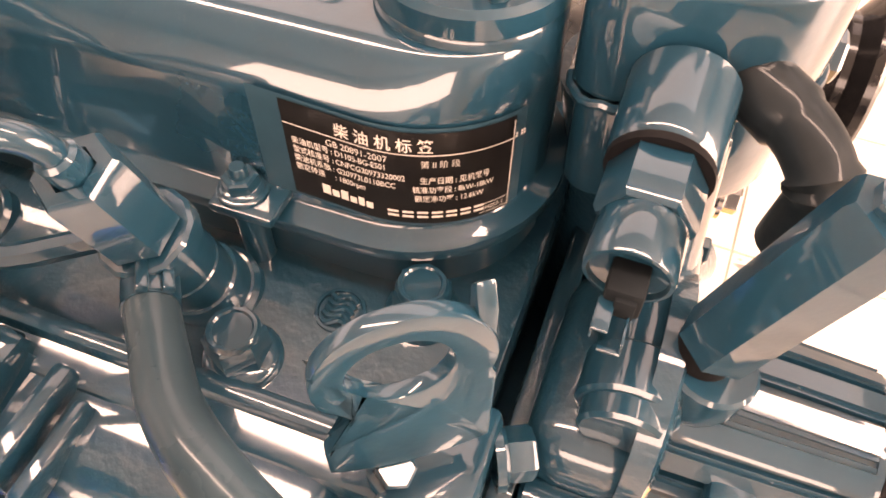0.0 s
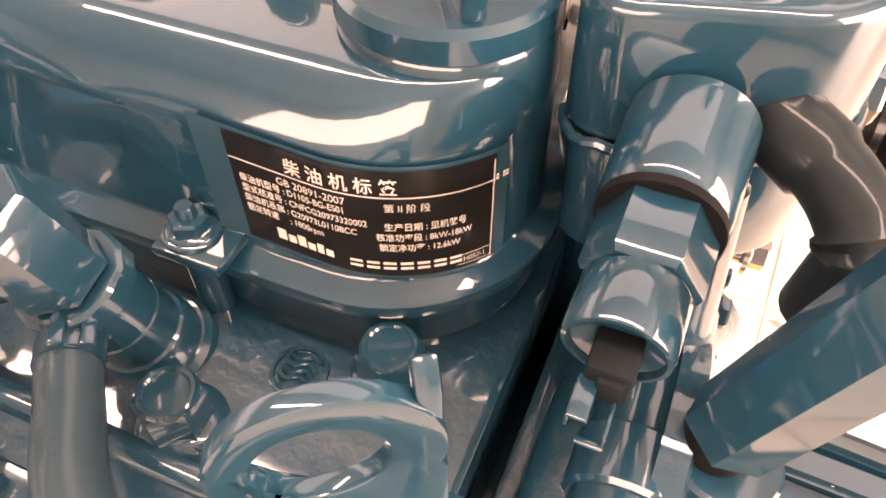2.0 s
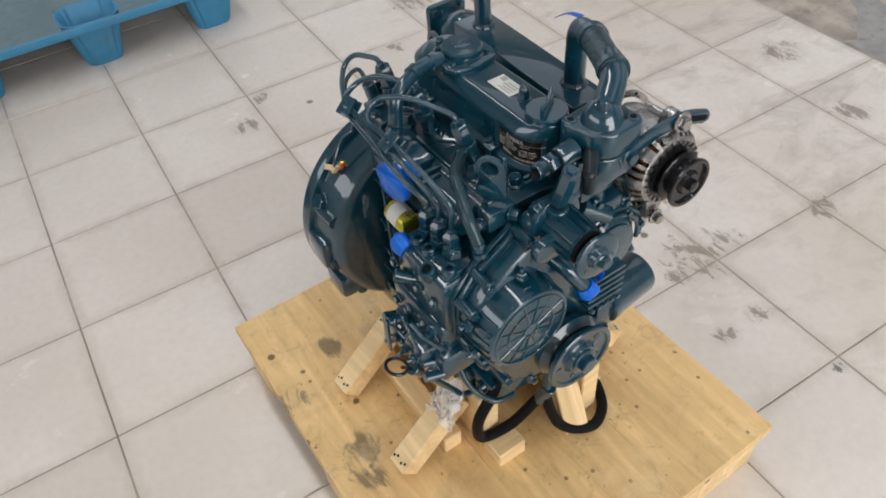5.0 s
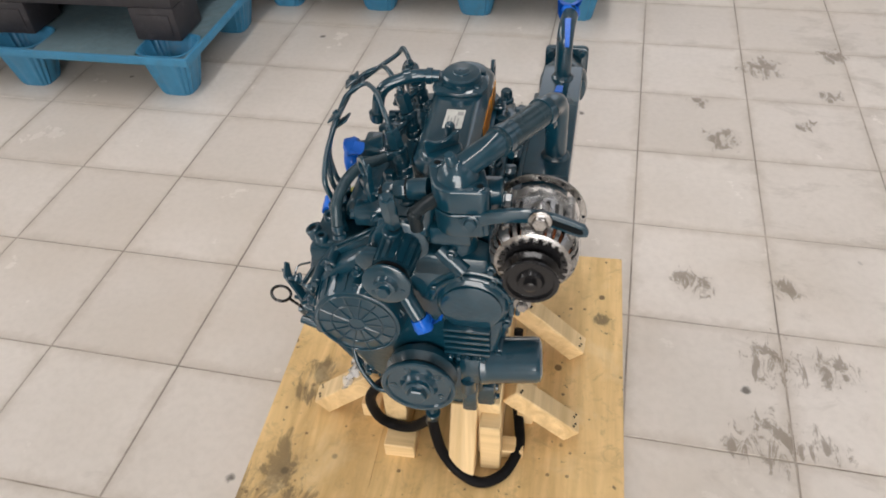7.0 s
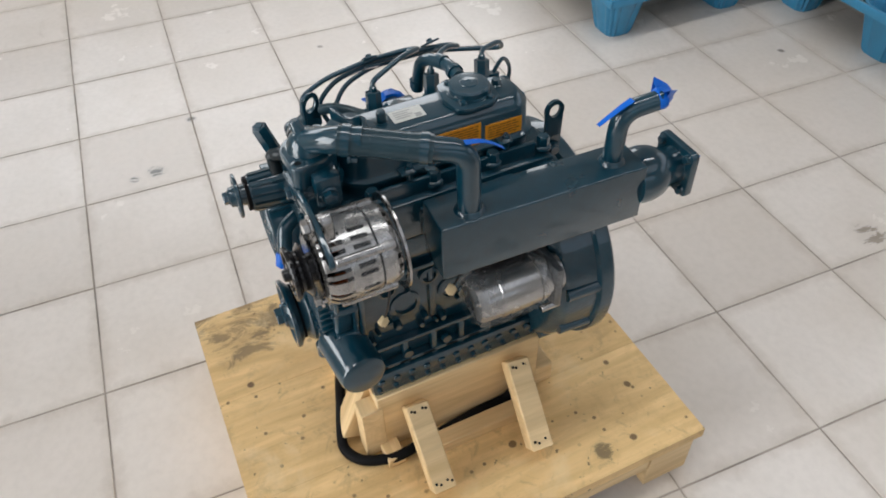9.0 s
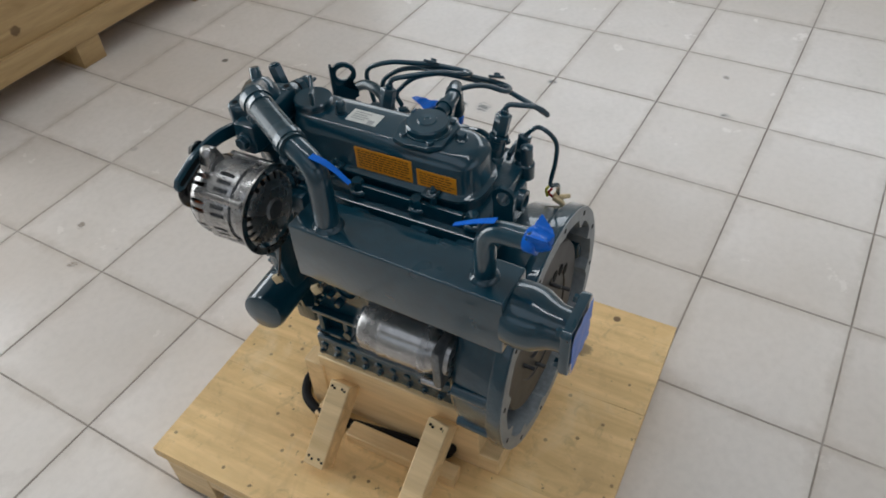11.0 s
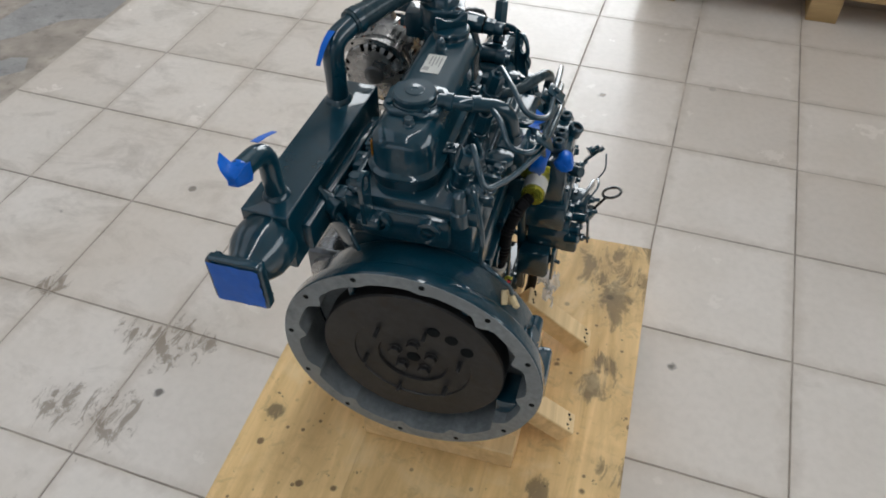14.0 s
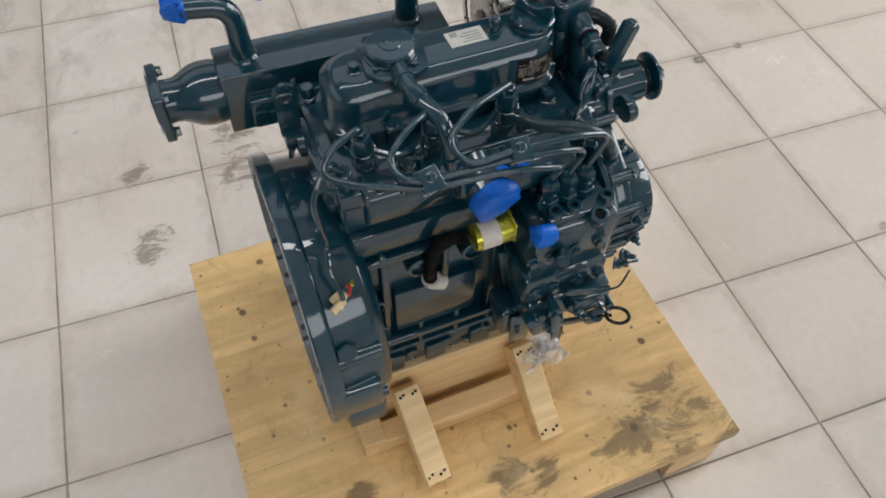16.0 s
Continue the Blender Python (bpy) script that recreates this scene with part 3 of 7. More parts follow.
bm = BM()
box(bm, (-5.7, -5.7, -0.06), (6.7, 6.7, -0.0018), 0)
floor = tagged(link_mesh("floor", bm, M_GROUT), "worn off-white ceramic tile floor with dark dirty joints", "floor", kind="structure")
bm = BM()
t = bmesh.new()
bmesh.ops.create_grid(t, x_segments=40, y_segments=80, size=0.5)
for v in t.verts:
    v.co = Vector((1.515 + (v.co.x + 0.5) * 4.98, v.co.y * 11.9 + 0.5, -0.002 + 0.004 * noise.noise((v.co.x * 30, v.co.y * 70, 0))))
merge(bm, t)
tagged(link_mesh("ground", bm, M_CONCRETE), "rough grey bare concrete beside the tiled floor", "concrete", kind="structure")


# ---------------------------------------------------------------- wooden pallet with cradle
pallet = thing("wooden_pallet", "oil-stained plywood pallet with pine cradle and slanted braces", "pallet", (0, 0, 0), PSI)


def timber(name, p0, p1, w, h, material, label="", up=Z, bevel=0.0018, par=None):
    """A sawn timber from p0 to p1, w across and h deep."""
    p0, p1 = Vector(p0), Vector(p1)
    d = p1 - p0
    wv = d.normalized()
    u = wv.cross(Vector(up)).normalized()
    v = u.cross(wv)
    m = Matrix((u, wv, v)).transposed().to_4x4()
    m.translation = (p0 + p1) / 2
    b = BM()
    L = d.length
    t = bmesh.new()
    bmesh.ops.create_cube(t, size=1)
    bmesh.ops.subdivide_edges(t, edges=t.edges[:], cuts=1, use_grid_fill=True)
    for q in t.verts:
        q.co = Vector((q.co.x * w, q.co.y * L, q.co.z * h))
    bmesh.ops.bevel(t, geom=[e for e in t.edges if e.calc_face_angle(0) > 1], offset=bevel, segments=1, affect="EDGES")
    merge(b, t)
    ob = link_mesh(name, b, material, par or pallet, label)
    ob.matrix_local = m
    return ob


x0, x1, y0, y1 = -0.318, 0.288, -0.382, 0.327
for a, c in ((x0, -0.1112), (-0.1109, 0.0886), (0.0889, x1)):
    bm = BM()
    t = bmesh.new()
    bmesh.ops.create_cube(t, size=1)
    bmesh.ops.subdivide_edges(t, edges=t.edges[:], cuts=3, use_grid_fill=True)
    for v in t.verts:
        v.co = Vector(((a + c) / 2 + v.co.x * (c - a), (y0 + y1) / 2 + v.co.y * (y1 - y0), 0.109 + v.co.z * 0.022 + 0.0008 * noise.noise((v.co.x * 3 + a * 50, v.co.y * 4, 0))))
    bmesh.ops.bevel(t, geom=[e for e in t.edges if e.calc_face_angle(0) > 1], offset=0.0003, segments=1, affect="EDGES")
    merge(bm, t)
    link_mesh("deck_board", bm, M_PLY, pallet)
for ya in (y0 + 0.008, -0.07, y1 - 0.096):
    timber("runner", (x0 + 0.006, ya + 0.044, 0.049), (x1 - 0.006, ya + 0.044, 0.049), 0.088, 0.098, M_PINE_X)
# a batten nailed along the side edge, seen under the deck
timber("side_batten", (x1 - 0.014, y0 + 0.1, 0.079), (x1 - 0.014, y1 - 0.1, 0.079), 0.02, 0.036, M_PINE_Y)
# cradle
timber("cradle_beam", (0.072, -0.160, 0.189), (0.072, 0.122, 0.189), 0.036, 0.137, M_PINE_Y)
timber("cradle_beam", (-0.083, -0.140, 0.186), (-0.083, 0.150, 0.186), 0.036, 0.131, M_PINE_Y)
timber("cross_batten", (-0.135, -0.115, 0.138), (-0.135, 0.135, 0.138), 0.032, 0.035, M_PINE_Y)
timber("cross_batten", (0.125, -0.095, 0.132), (0.125, 0.10, 0.132), 0.028, 0.024, M_PINE_Y)
timber("cross_batten", (-0.150, 0.137, 0.142), (0.090, 0.137, 0.142), 0.034, 0.042, M_PINE_X)
timber("front_block", (0.077, -0.170, 0.1215), (0.077, -0.170, 0.236), 0.036, 0.032, M_PINE_Z, up=X)
timber("front_block", (0.102, -0.150, 0.1215), (0.102, -0.150, 0.142), 0.030, 0.05, M_PINE_Z, up=X)
timber("front_brace", (0.036, -0.150, 0.250), (0.034, -0.200, 0.133), 0.042, 0.030, M_PINE_Y)
timber("front_block", (-0.072, -0.140, 0.1300), (-0.072, -0.184, 0.1300), 0.05, 0.038, M_PINE_X)


def brace(xt, zt, xf, y, yf):
    ob = timber("brace", (xt, y, zt), (xf, yf, 0.1395), 0.036, 0.036, M_PINE_X)
    bm = BM()
    for s in (-0.009, 0.009):
        for f in (0.06, 0.075, 0.9, 0.925):
            p = Vector((xt, y, zt)).lerp(Vector((xf, yf, 0.1395)), f)
            d = Vector((xf - xt, 0, 0.1395 - zt)).normalized()
            nrm = Vector((-d.z, 0, d.x))
            nrm = nrm if nrm.z > 0 else -nrm
            lathe(bm, p + Y * (s + 0.004 * math.sin(f * 90)) + nrm * 0.0172, nrm, [(0, 0.0022), (0.0014, 0.0022)], 8)
    link_pieces("nail_head", bm, M_DARK, pallet)


brace(0.100, 0.228, 0.203, -0.104, -0.106)
brace(0.100, 0.236, 0.207, 0.070, 0.061)
brace(-0.110, 0.226, -0.222, 0.080, 0.072)
brace(-0.110, 0.230, -0.222, -0.098, -0.103)

# ---------------------------------------------------------------- diesel engine
eng = thing("diesel_engine", "dark teal glossy painted three-cylinder diesel engine on a pallet", "engine", (0, 0, 0), PSI)
CX, CZ = -0.010, 0.390  # crankshaft axis


def ep(name, bm, material=None, parent=None, label="", sharp=38):
    return link_mesh(name, bm, material or M_PAINT, parent or eng, label, sharp)


# -- cylinder block
bm = BM()
box(bm, (-0.078, -0.165, 0.290), (0.066, 0.112, 0.545), 0.007)
skirt = BM()
box(skirt, (-0.092, -0.160, 0.252), (0.082, 0.115, 0.300), 0.006)
flange = BM()
box(flange, (-0.086, -0.165, 0.515), (0.080, 0.118, 0.552), 0.004)
block = ep("engine_block", bm, M_CAST)
ep("block_skirt", skirt, M_CAST, block)
ep("block_flange", flange, M_CAST, block)
bm = BM()
# right side: pockets between ribs
for z in (0.306, 0.350, 0.488):
    box(bm, (0.060, -0.158, z), (0.079, 0.108, z + 0.008), 0.002)
for i in range(6):
    y = -0.150 + i * 0.0450
    box(bm, (0.060, y, 0.300), (0.0775, y + 0.009, 0.352), 0.002)
for y in (-0.092, -0.020, 0.052):
    lathe(bm, (0.060, y, 0.420), X, [(0, 0.024), (0.009, 0.0225), (0.010, 0.0170), (0.005, 0.0160)], 28)
box(bm, (0.060, -0.058, 0.380), (0.074, -0.048, 0.480), 0.003)
box(bm, (0.060, 0.012, 0.372), (0.076, 0.024, 0.478), 0.003)
for i in range(4):
    y = -0.118 + i * 0.062
    lathe(bm, (0.062, y, 0.465), X, [(0, 0.015), (0.012, 0.014), (0.013, 0.010), (0.008, 0.009)], 20)
    lathe(bm, (0.074, y + 0.02, 0.325), X, [(0, 0.008), (0.007, 0.007)], 14)
rb = random.Random(15)
for i in range(26):
    y, z, r = -0.150 + 0.0098 * i + rb.uniform(-0.004, 0.004), rb.choice((0.372, 0.386, 0.400, 0.452, 0.470)), rb.uniform(0.0035, 0.0075)
    lathe(bm, (0.062, y, z), X, [(0, r), (0.008 + 0.006 * rb.random(), r * 0.9), (0.0155, r * 0.6)], 14)
for i in range(11):
    y = -0.145 + 0.0245 * i
    lathe(bm, (0.080, y, 0.2835), X, [(0, 0.0062), (0.005, 0.0058), (0.006, 0.004)], 14)
# left side: coolant jacket panel, ribs and bosses
box(bm, (-0.092, -0.03, 0.345), (-0.070, 0.078, 0.432), 0.005)
for y, z0, z1 in ((0.088, 0.300, 0.515), (0.044, 0.300, 0.352), (-0.006, 0.300, 0.352), (0.012, 0.436, 0.515), (-0.052, 0.300, 0.515)):
    box(bm, (-0.092, y - 0.004, z0), (-0.072, y + 0.004, z1), 0.003)
box(bm, (-0.099, -0.05, 0.326), (-0.072, 0.112, 0.336), 0.003)
box(bm, (-0.092, -0.05, 0.498), (-0.072, 0.112, 0.508), 0.003)
for y, z, r in ((-0.022, 0.475, 0.016), (0.045, 0.475, 0.016), (0.100, 0.36, 0.013), (0.100, 0.42, 0.011)):
    lathe(bm, (-0.075, y, z), -X, [(0, r), (0.018, r * 0.95), (0.019, r * 0.7), (0.014, r * 0.65)], 22)
for y in (-0.14, -0.09, -0.04, 0.01, 0.06, 0.105):
    lathe(bm, (-0.088, y, 0.285), -X, [(0, 0.010), (0.010, 0.009), (0.012, 0.006)], 16)
link_pieces("block_rib", bm, M_CAST, block)
bm = BM()
# thin dark strips laid on the rib as the shade of core pockets
for i in range(7):
    y = -0.140 + i * 0.0375
    box(bm, (0.0785, y - 0.010, 0.3085), (0.0797, y + 0.008, 0.3125), 0)
link_pieces("core_recess", bm, M_DARK, block)
bm = BM()
for y in [-0.15 + 0.026 * i for i in range(11)]:
    bolt(bm, (-0.093, y, 0.268), -X, 0.0042, 0.005, 1.3)
    bolt(bm, (0.083, y, 0.268), X, 0.0042, 0.005, 1.3)
ep("side_bolts", bm, M_PAINT, block)
bm = BM()
for i, y in enumerate((-0.12, -0.055, 0.01, 0.07)):
    box(bm, (-0.100, y, 0.256), (-0.090, y + 0.03, 0.292), 0.003)
link_pieces("foot_pad", bm, M_CAST, block)

# -- cylinder head
bm = BM()
box(bm, (-0.076, -0.152, 0.552), (0.082, 0.122, 0.612), 0.005)
box(bm, (-0.082, -0.155, 0.598), (0.060, 0.124, 0.620), 0.003)
box(bm, (-0.050, 0.114, 0.560), (0.058, 0.132, 0.606), 0.006)
extra = BM()
for x in (-0.026, 0.034):
    lathe(extra, (x, 0.128, 0.590), Y, [(0, 0.015), (0.010, 0.014), (0.011, 0.009), (0.006, 0.008)], 20)
for y in (-0.12, -0.03, 0.05, 0.11):
    box(extra, (0.078, y - 0.012, 0.556), (0.096, y + 0.012, 0.606), 0.004)
head = ep("cylinder_head", bm, M_CAST)
link_pieces("head_boss", extra, M_CAST, head)
for x, y, h in ((-0.0590, -0.0900, 0.0160), (-0.062, 0.045, 0.018), (-0.062, 0.118, 0.018), (-0.0290, -0.1290, 0.0150), (0.068, -0.12, 0.018), (0.068, -0.04, 0.018), (0.068, 0.04, 0.018), (0.068, 0.112, 0.018)):
    ep("head_bolt", flange_bolt(BM(), (x, y, 0.6195), 0.0076, h), M_PAINT, head)
# cast mark on the head by the lifting eye
bm = BM()
lathe(bm, (-0.0365, -0.1075, 0.6195), Z, [(0, 0.0075), (0.0012, 0.0072), (0.0013, 0.0062), (0.0006, 0.0060)], 28)
for k in range(5):
    tube(bm, curve([(-0.0412 + 0.002 * k, -0.1115, 0.6205), (-0.0400 + 0.002 * k, -0.109, 0.6212), (-0.0418 + 0.002 * k, -0.106, 0.6212), (-0.0405 + 0.002 * k, -0.1035, 0.6205)], 4), 0.0009, 6)
ep("cast_mark", bm, M_CAST, head)

# -- rocker cover
RX, RH = 0.017, 0.038  # middle and half width


def cover_outline(grow, z):
    """Plan of the cover: round at both ends; above the plate the front keeps its full radius."""
    h = RH + grow
    pts = []
    for k in range(25):
        a = math.pi + math.pi * k / 24
        g = grow if grow > 0 else grow * (1 - 0.92 * max(0.0, -math.sin(a)) ** 1.4)
        pts.append((RX + (RH + g) * math.cos(a), -0.110 + (RH + g) * math.sin(a)))
    y, c = 0.106 + grow, 0.030 + grow * 0.6
    pts += arc(RX + h - c, y - c, c, 0, 90, 8) + arc(RX - h + c, y - c, c, 90, 180, 8)
    return [Vector((px, py, z)) for px, py in pts]


bm = BM()
loft(bm, [cover_outline(0.0015, 0.612), cover_outline(0.0015, 0.6340), cover_outline(0.0050, 0.6350), cover_outline(0.0062, 0.6363), cover_outline(0.0062, 0.6400), cover_outline(0.0045, 0.6413), cover_outline(0.0012, 0.6424), cover_outline(0.0, 0.6440), cover_outline(-0.0004, 0.676), cover_outline(-0.0012, 0.679), cover_outline(-0.0095, 0.688), cover_outline(-0.0125, 0.6902), cover_outline(-0.016, 0.691)])
cover = ep("rocker_cover", bm, M_PAINT, None, "smooth glossy teal rocker cover", 50)
NX, NY = 0.0175, -0.1245  # oil filler
bm = BM()
lathe(bm, (NX, NY, 0.640), Z, [(0, 0.0240), (0.030, 0.0240), (0.0525, 0.0236), (0.0535, 0.0228)], 48)
ep("filler_neck", bm, M_PAINT, cover)
bm = BM()
lathe(bm, (NX, NY, 0.6930), Z, [(0, 0.0228), (0.0012, 0.0240), (0.0062, 0.0238), (0.0078, 0.0222), (0.0080, 0.010)], 48)
# butterfly grip, high at both ends and hollow in the middle
prism(bm, [(-0.0205, 0), (0.0205, 0), (0.0222, 0.012), (0.0215, 0.0185), (0.0150, 0.0165), (0.008, 0.0115), (0, 0.0100), (-0.008, 0.0115), (-0.0150, 0.0165), (-0.0215, 0.0185), (-0.0222, 0.012)], (NX - 0.0015, NY + 0.002, 0.7000), (0.82, 0.57, 0), Z, 0.0052, 0.0016)
ep("filler_cap", bm, M_PAINT, cover, "round oil filler cap with a butterfly grip")
bm = BM()
lathe(bm, (0.020, -0.083, 0.690), Z, [(0, 0.0085), (0.0022, 0.0082), (0.0024, 0.0062), (0.013, 0.0062), (0.017, 0.0045), (0.0185, 0.002)], 20)
bolt(bm, (0.012, 0.073, 0.690), Z, 0.006, 0.009, 1.3)
ep("cover_nut", bm, M_PAINT, cover)
# side bosses with bolts
bm = BM()
bosses = BM()
for x, y, s in ((-0.0256, -0.0770, -1), (-0.030, 0.05, -1), (0.064, -0.07, 1), (0.064, 0.06, 1)):
    a, b = (-0.0075, 0.0085) if s < 0 else (-0.0085, 0.0075)
    box(bosses, (x + a, y - 0.0118, 0.6432), (x + b, y + 0.0068, 0.6464), 0.0008)
    ep("washer", lathe(BM(), (x, y, 0.6462), Z, [(0, 0.0070), (0.0012, 0.0070), (0.0016, 0.0064)], 24), M_PAINT, cover)
    bolt(bm, (x, y, 0.6476), Z, 0.0050, 0.0048, 1.2, 0.0026)
    rod(bosses, (x, y, 0.612), (x, y, 0.6436), 0.0044)
ep("cover_bolt", bm, M_PAINT, cover)
link_pieces("bolt_boss", bosses, M_PAINT, cover)
# breather plate and cap
bm = BM()
prism(bm, [(-0.036, -0.018), (-0.030, -0.030), (0.0, -0.036), (0.030, -0.030), (0.036, -0.014), (0.034, 0.016), (0.022, 0.030), (-0.020, 0.032), (-0.034, 0.020)], (RX, 0.033, 0.6895), X, Y, 0.0075, 0.002)
lathe(bm, (RX, 0.033, 0.6965), Z, [(0, 0.0275), (0.0025, 0.0272), (0.003, 0.0255), (0.0095, 0.0255), (0.0118, 0.0236), (0.0122, 0.0115), (0.0136, 0.0105), (0.0140, 0.004), (0.0132, 0.003)], 44)
for a in (35, 130, 215, 318):
    bolt(bm, (RX + 0.0315 * math.cos(radians(a)), 0.033 + 0.0285 * math.sin(radians(a)), 0.6965), Z, 0.0042, 0.005, 1.4)
ep("breather_cap", bm, M_PAINT, cover, "round breather cap on a bolted plate")

# stickers and labels on the cover
bm = BM()
box(bm, (0.0080, -0.0710, 0.6912), (0.0315, -0.0300, 0.6917), 0)
ep("paper_label", bm, M_LABEL, cover, "white paper label with faint print")
bm = BM()
for i in range(4):
    box(bm, (0.0115 + i * 0.0042, -0.0665, 0.6917), (0.0132 + i * 0.0042, -0.0445 - 0.004 * (i % 2), 0.6919), 0)
box(bm, (0.0225, -0.0425, 0.6917), (0.0300, -0.0345, 0.6919), 0)
ep("label_print", bm, M_INK, cover)["kind"] = "stuff"
bm = BM()
for ya, yb, za, zb in ((-0.046, 0.030, 0.6450, 0.6755), (0.036, 0.0865, 0.6455, 0.6680)):
    box(bm, (RX + RH - 0.0002, ya, za), (RX + RH + 0.0005, yb, zb), 0)
link_pieces("warning_sticker", bm, M_ORANGE, cover)
bm = BM()
rng = random.Random(4)
for ya, yb, za, zb in ((-0.046, 0.030, 0.6450, 0.6755), (0.036, 0.0865, 0.6455, 0.6680)):
    z = zb - 0.004
    while z > za + 0.003:
        y = ya + 0.004
        while y < yb - 0.008:
            w = rng.uniform(0.003, 0.009)
            box(bm, (RX + RH + 0.0004, y, z - 0.0007), (RX + RH + 0.0008, min(y + w, yb - 0.003), z + 0.0007), 0)
            y += w + 0.0015
        z -= 0.0036
ep("sticker_print", bm, M_ORANGEINK, cover)["kind"] = "stuff"

# -- name plate, bent round the front corner of the cover
PR = RH + 0.0009
S0 = 0.0190  # straight run before the bend


def on_plate(s, h, lift=0.0):
    """A place on the plate: s along it from its rear edge, h up from its foot."""
    if s < S0:
        return Vector((RX - PR - lift, -0.110 + S0 - s, 0.6480 - 0.075 * s + h))
    a = math.pi + (s - S0) / PR
    return Vector((RX + (PR + lift) * math.cos(a), -0.110 + (PR + lift) * math.sin(a), 0.6480 - 0.075 * s + h))


PW, PH = 0.0592, 0.0315


def plate_strip(bm, s0, s1, h0, h1, lift, n=20):
    a = [(bm.verts.new(on_plate(s0 + (s1 - s0) * k / n, h0, lift)), bm.verts.new(on_plate(s0 + (s1 - s0) * k / n, h1, lift))) for k in range(n + 1)]
    for p, q in zip(a, a[1:]):
        bm.faces.new((p[0], q[0], q[1], p[1]))
    return bm


bm = BM()
plate_strip(bm, 0, PW, 0, PH, 0.0, 32)
edge = BM()
plate_strip(edge, -0.0085, PW + 0.004, -0.0015, PH + 0.001, -0.0004, 32)
ep("clear_overlay", edge, M_OVERLAY, cover)
ep("name_plate", bm, M_PLATE, cover, "black plate with pale printed lettering")


def lettering(text, size, s, h, bold=0.0, squeeze=1.0):
    c = bpy.data.curves.new("t", "FONT")
    c.body, c.size, c.offset = text, size, bold
    o = bpy.data.objects.new("t", c)
    scene.collection.objects.link(o)
    dg = bpy.context.evaluated_depsgraph_get()
    me = bpy.data.meshes.new_from_object(o.evaluated_get(dg))
    for v in me.vertices:
        v.co = on_plate((s + v.co.x * squeeze) * 0.925, (h + v.co.y) * 1.10, 0.00045)
    bpy.data.objects.remove(o)
    bpy.data.curves.remove(c)
    me.name = "lettering"
    me.materials.clear()
    me.materials.append(M_PRINT)
    ob = new("lettering", me)
    ob.parent = cover
    return ob


lettering("柴 油 机 标 签", 0.0042, 0.0150, 0.0236, 0.00004)
lettering("GB 20891-2007", 0.0026, 0.0122, 0.0196)
lettering("第 II 阶 段", 0.0024, 0.0372, 0.0190)
lettering("柴油机型号 : D1105-BG-ES01", 0.0023, 0.0022, 0.0172, 0.00002, 0.92)
lettering("型式核准号 : CNFCG20973320002", 0.0023, 0.0022, 0.0145, 0.00002, 0.92)
lettering("生产日期 : 见机器号", 0.0023, 0.0370, 0.0140, 0.00002, 0.95)
lettering("柴油机系族 : G20973L0110BCC", 0.0023, 0.0022, 0.0118, 0.00002, 0.92)
lettering("核准功率段 : 8kW-18kW", 0.0023, 0.0350, 0.0110, 0.00002, 0.92)
lettering("额定转速     : 1800rpm", 0.0023, 0.0022, 0.0091, 0.00002, 0.92)
lettering("额定净功率 : 12.6kW", 0.0023, 0.0355, 0.0081, 0.00002, 0.92)
lettering("1H057-1", 0.0020, 0.0545, 0.0022)
bm = BM()
plate_strip(bm, 0.0004, PW - 0.0004, 0.0246, 0.0249, 0.0004, 32)
plate_strip(bm, PW - 0.0009, PW - 0.0006, 0.001, PH - 0.001, 0.0004, 2)
plate_strip(bm, 0.0498, PW - 0.0010, 0.0046, 0.0048, 0.0004, 6)
plate_strip(bm, 0.0498, PW - 0.0010, 0.0014, 0.0016, 0.0004, 6)
# the maker's marks as plain bars
s = 0.0085
for w, hh in ((0.0022, 0.0034), (0.0019, 0.0024), (0.0020, 0.0033), (0.0018, 0.0022), (0.0016, 0.0030), (0.0018, 0.0022)):
    plate_strip(bm, s, s + w, 0.0036, 0.0036 + hh, 0.0004, 3)
    s += w + 0.0005
s = 0.0260
for k in range(7):
    plate_strip(bm, s, s + 0.0028, 0.0026, 0.0034, 0.0004, 3)
    plate_strip(bm, s, s + 0.0028, 0.0042, 0.0050, 0.0004, 3)
    s += 0.0037
for i in range(4):
    for j in range(4):
        if (i * 3 + j * 5 + i * j) % 3:
            plate_strip(bm, 0.0590 + i * 0.0009, 0.0597 + i * 0.0009, 0.0236 + j * 0.0009, 0.0243 + j * 0.0009, 0.0004, 1)
ep("plate_print", bm, M_PRINT, cover)["kind"] = "stuff"

# -- flywheel housing and flywheel
bm = BM()
AX = (CX, 0, CZ)
lathe(bm, AX, Y, [(0.106, 0.060), (0.106, 0.146), (0.108, 0.151), (0.118, 0.160), (0.124, 0.1625), (0.166, 0.1655), (0.1685, 0.1735), (0.171, 0.175), (0.1865, 0.175), (0.1885, 0.1735)], 96, False)
bell = ep("flywheel_housing", bm, M_CAST, None, "large teal bell housing with a bare grey machined rim", 32)
bm = BM()
for a in range(0, 360, 30):
    ca, sa = math.cos(radians(a + 8)), math.sin(radians(a + 8))
    if sa > 0.55:
        continue
    p = Vector((CX + 0.160 * ca, 0.118, CZ + 0.160 * sa))
    lathe(bm, p, Y, [(0, 0.010), (0.052, 0.012)], 14)
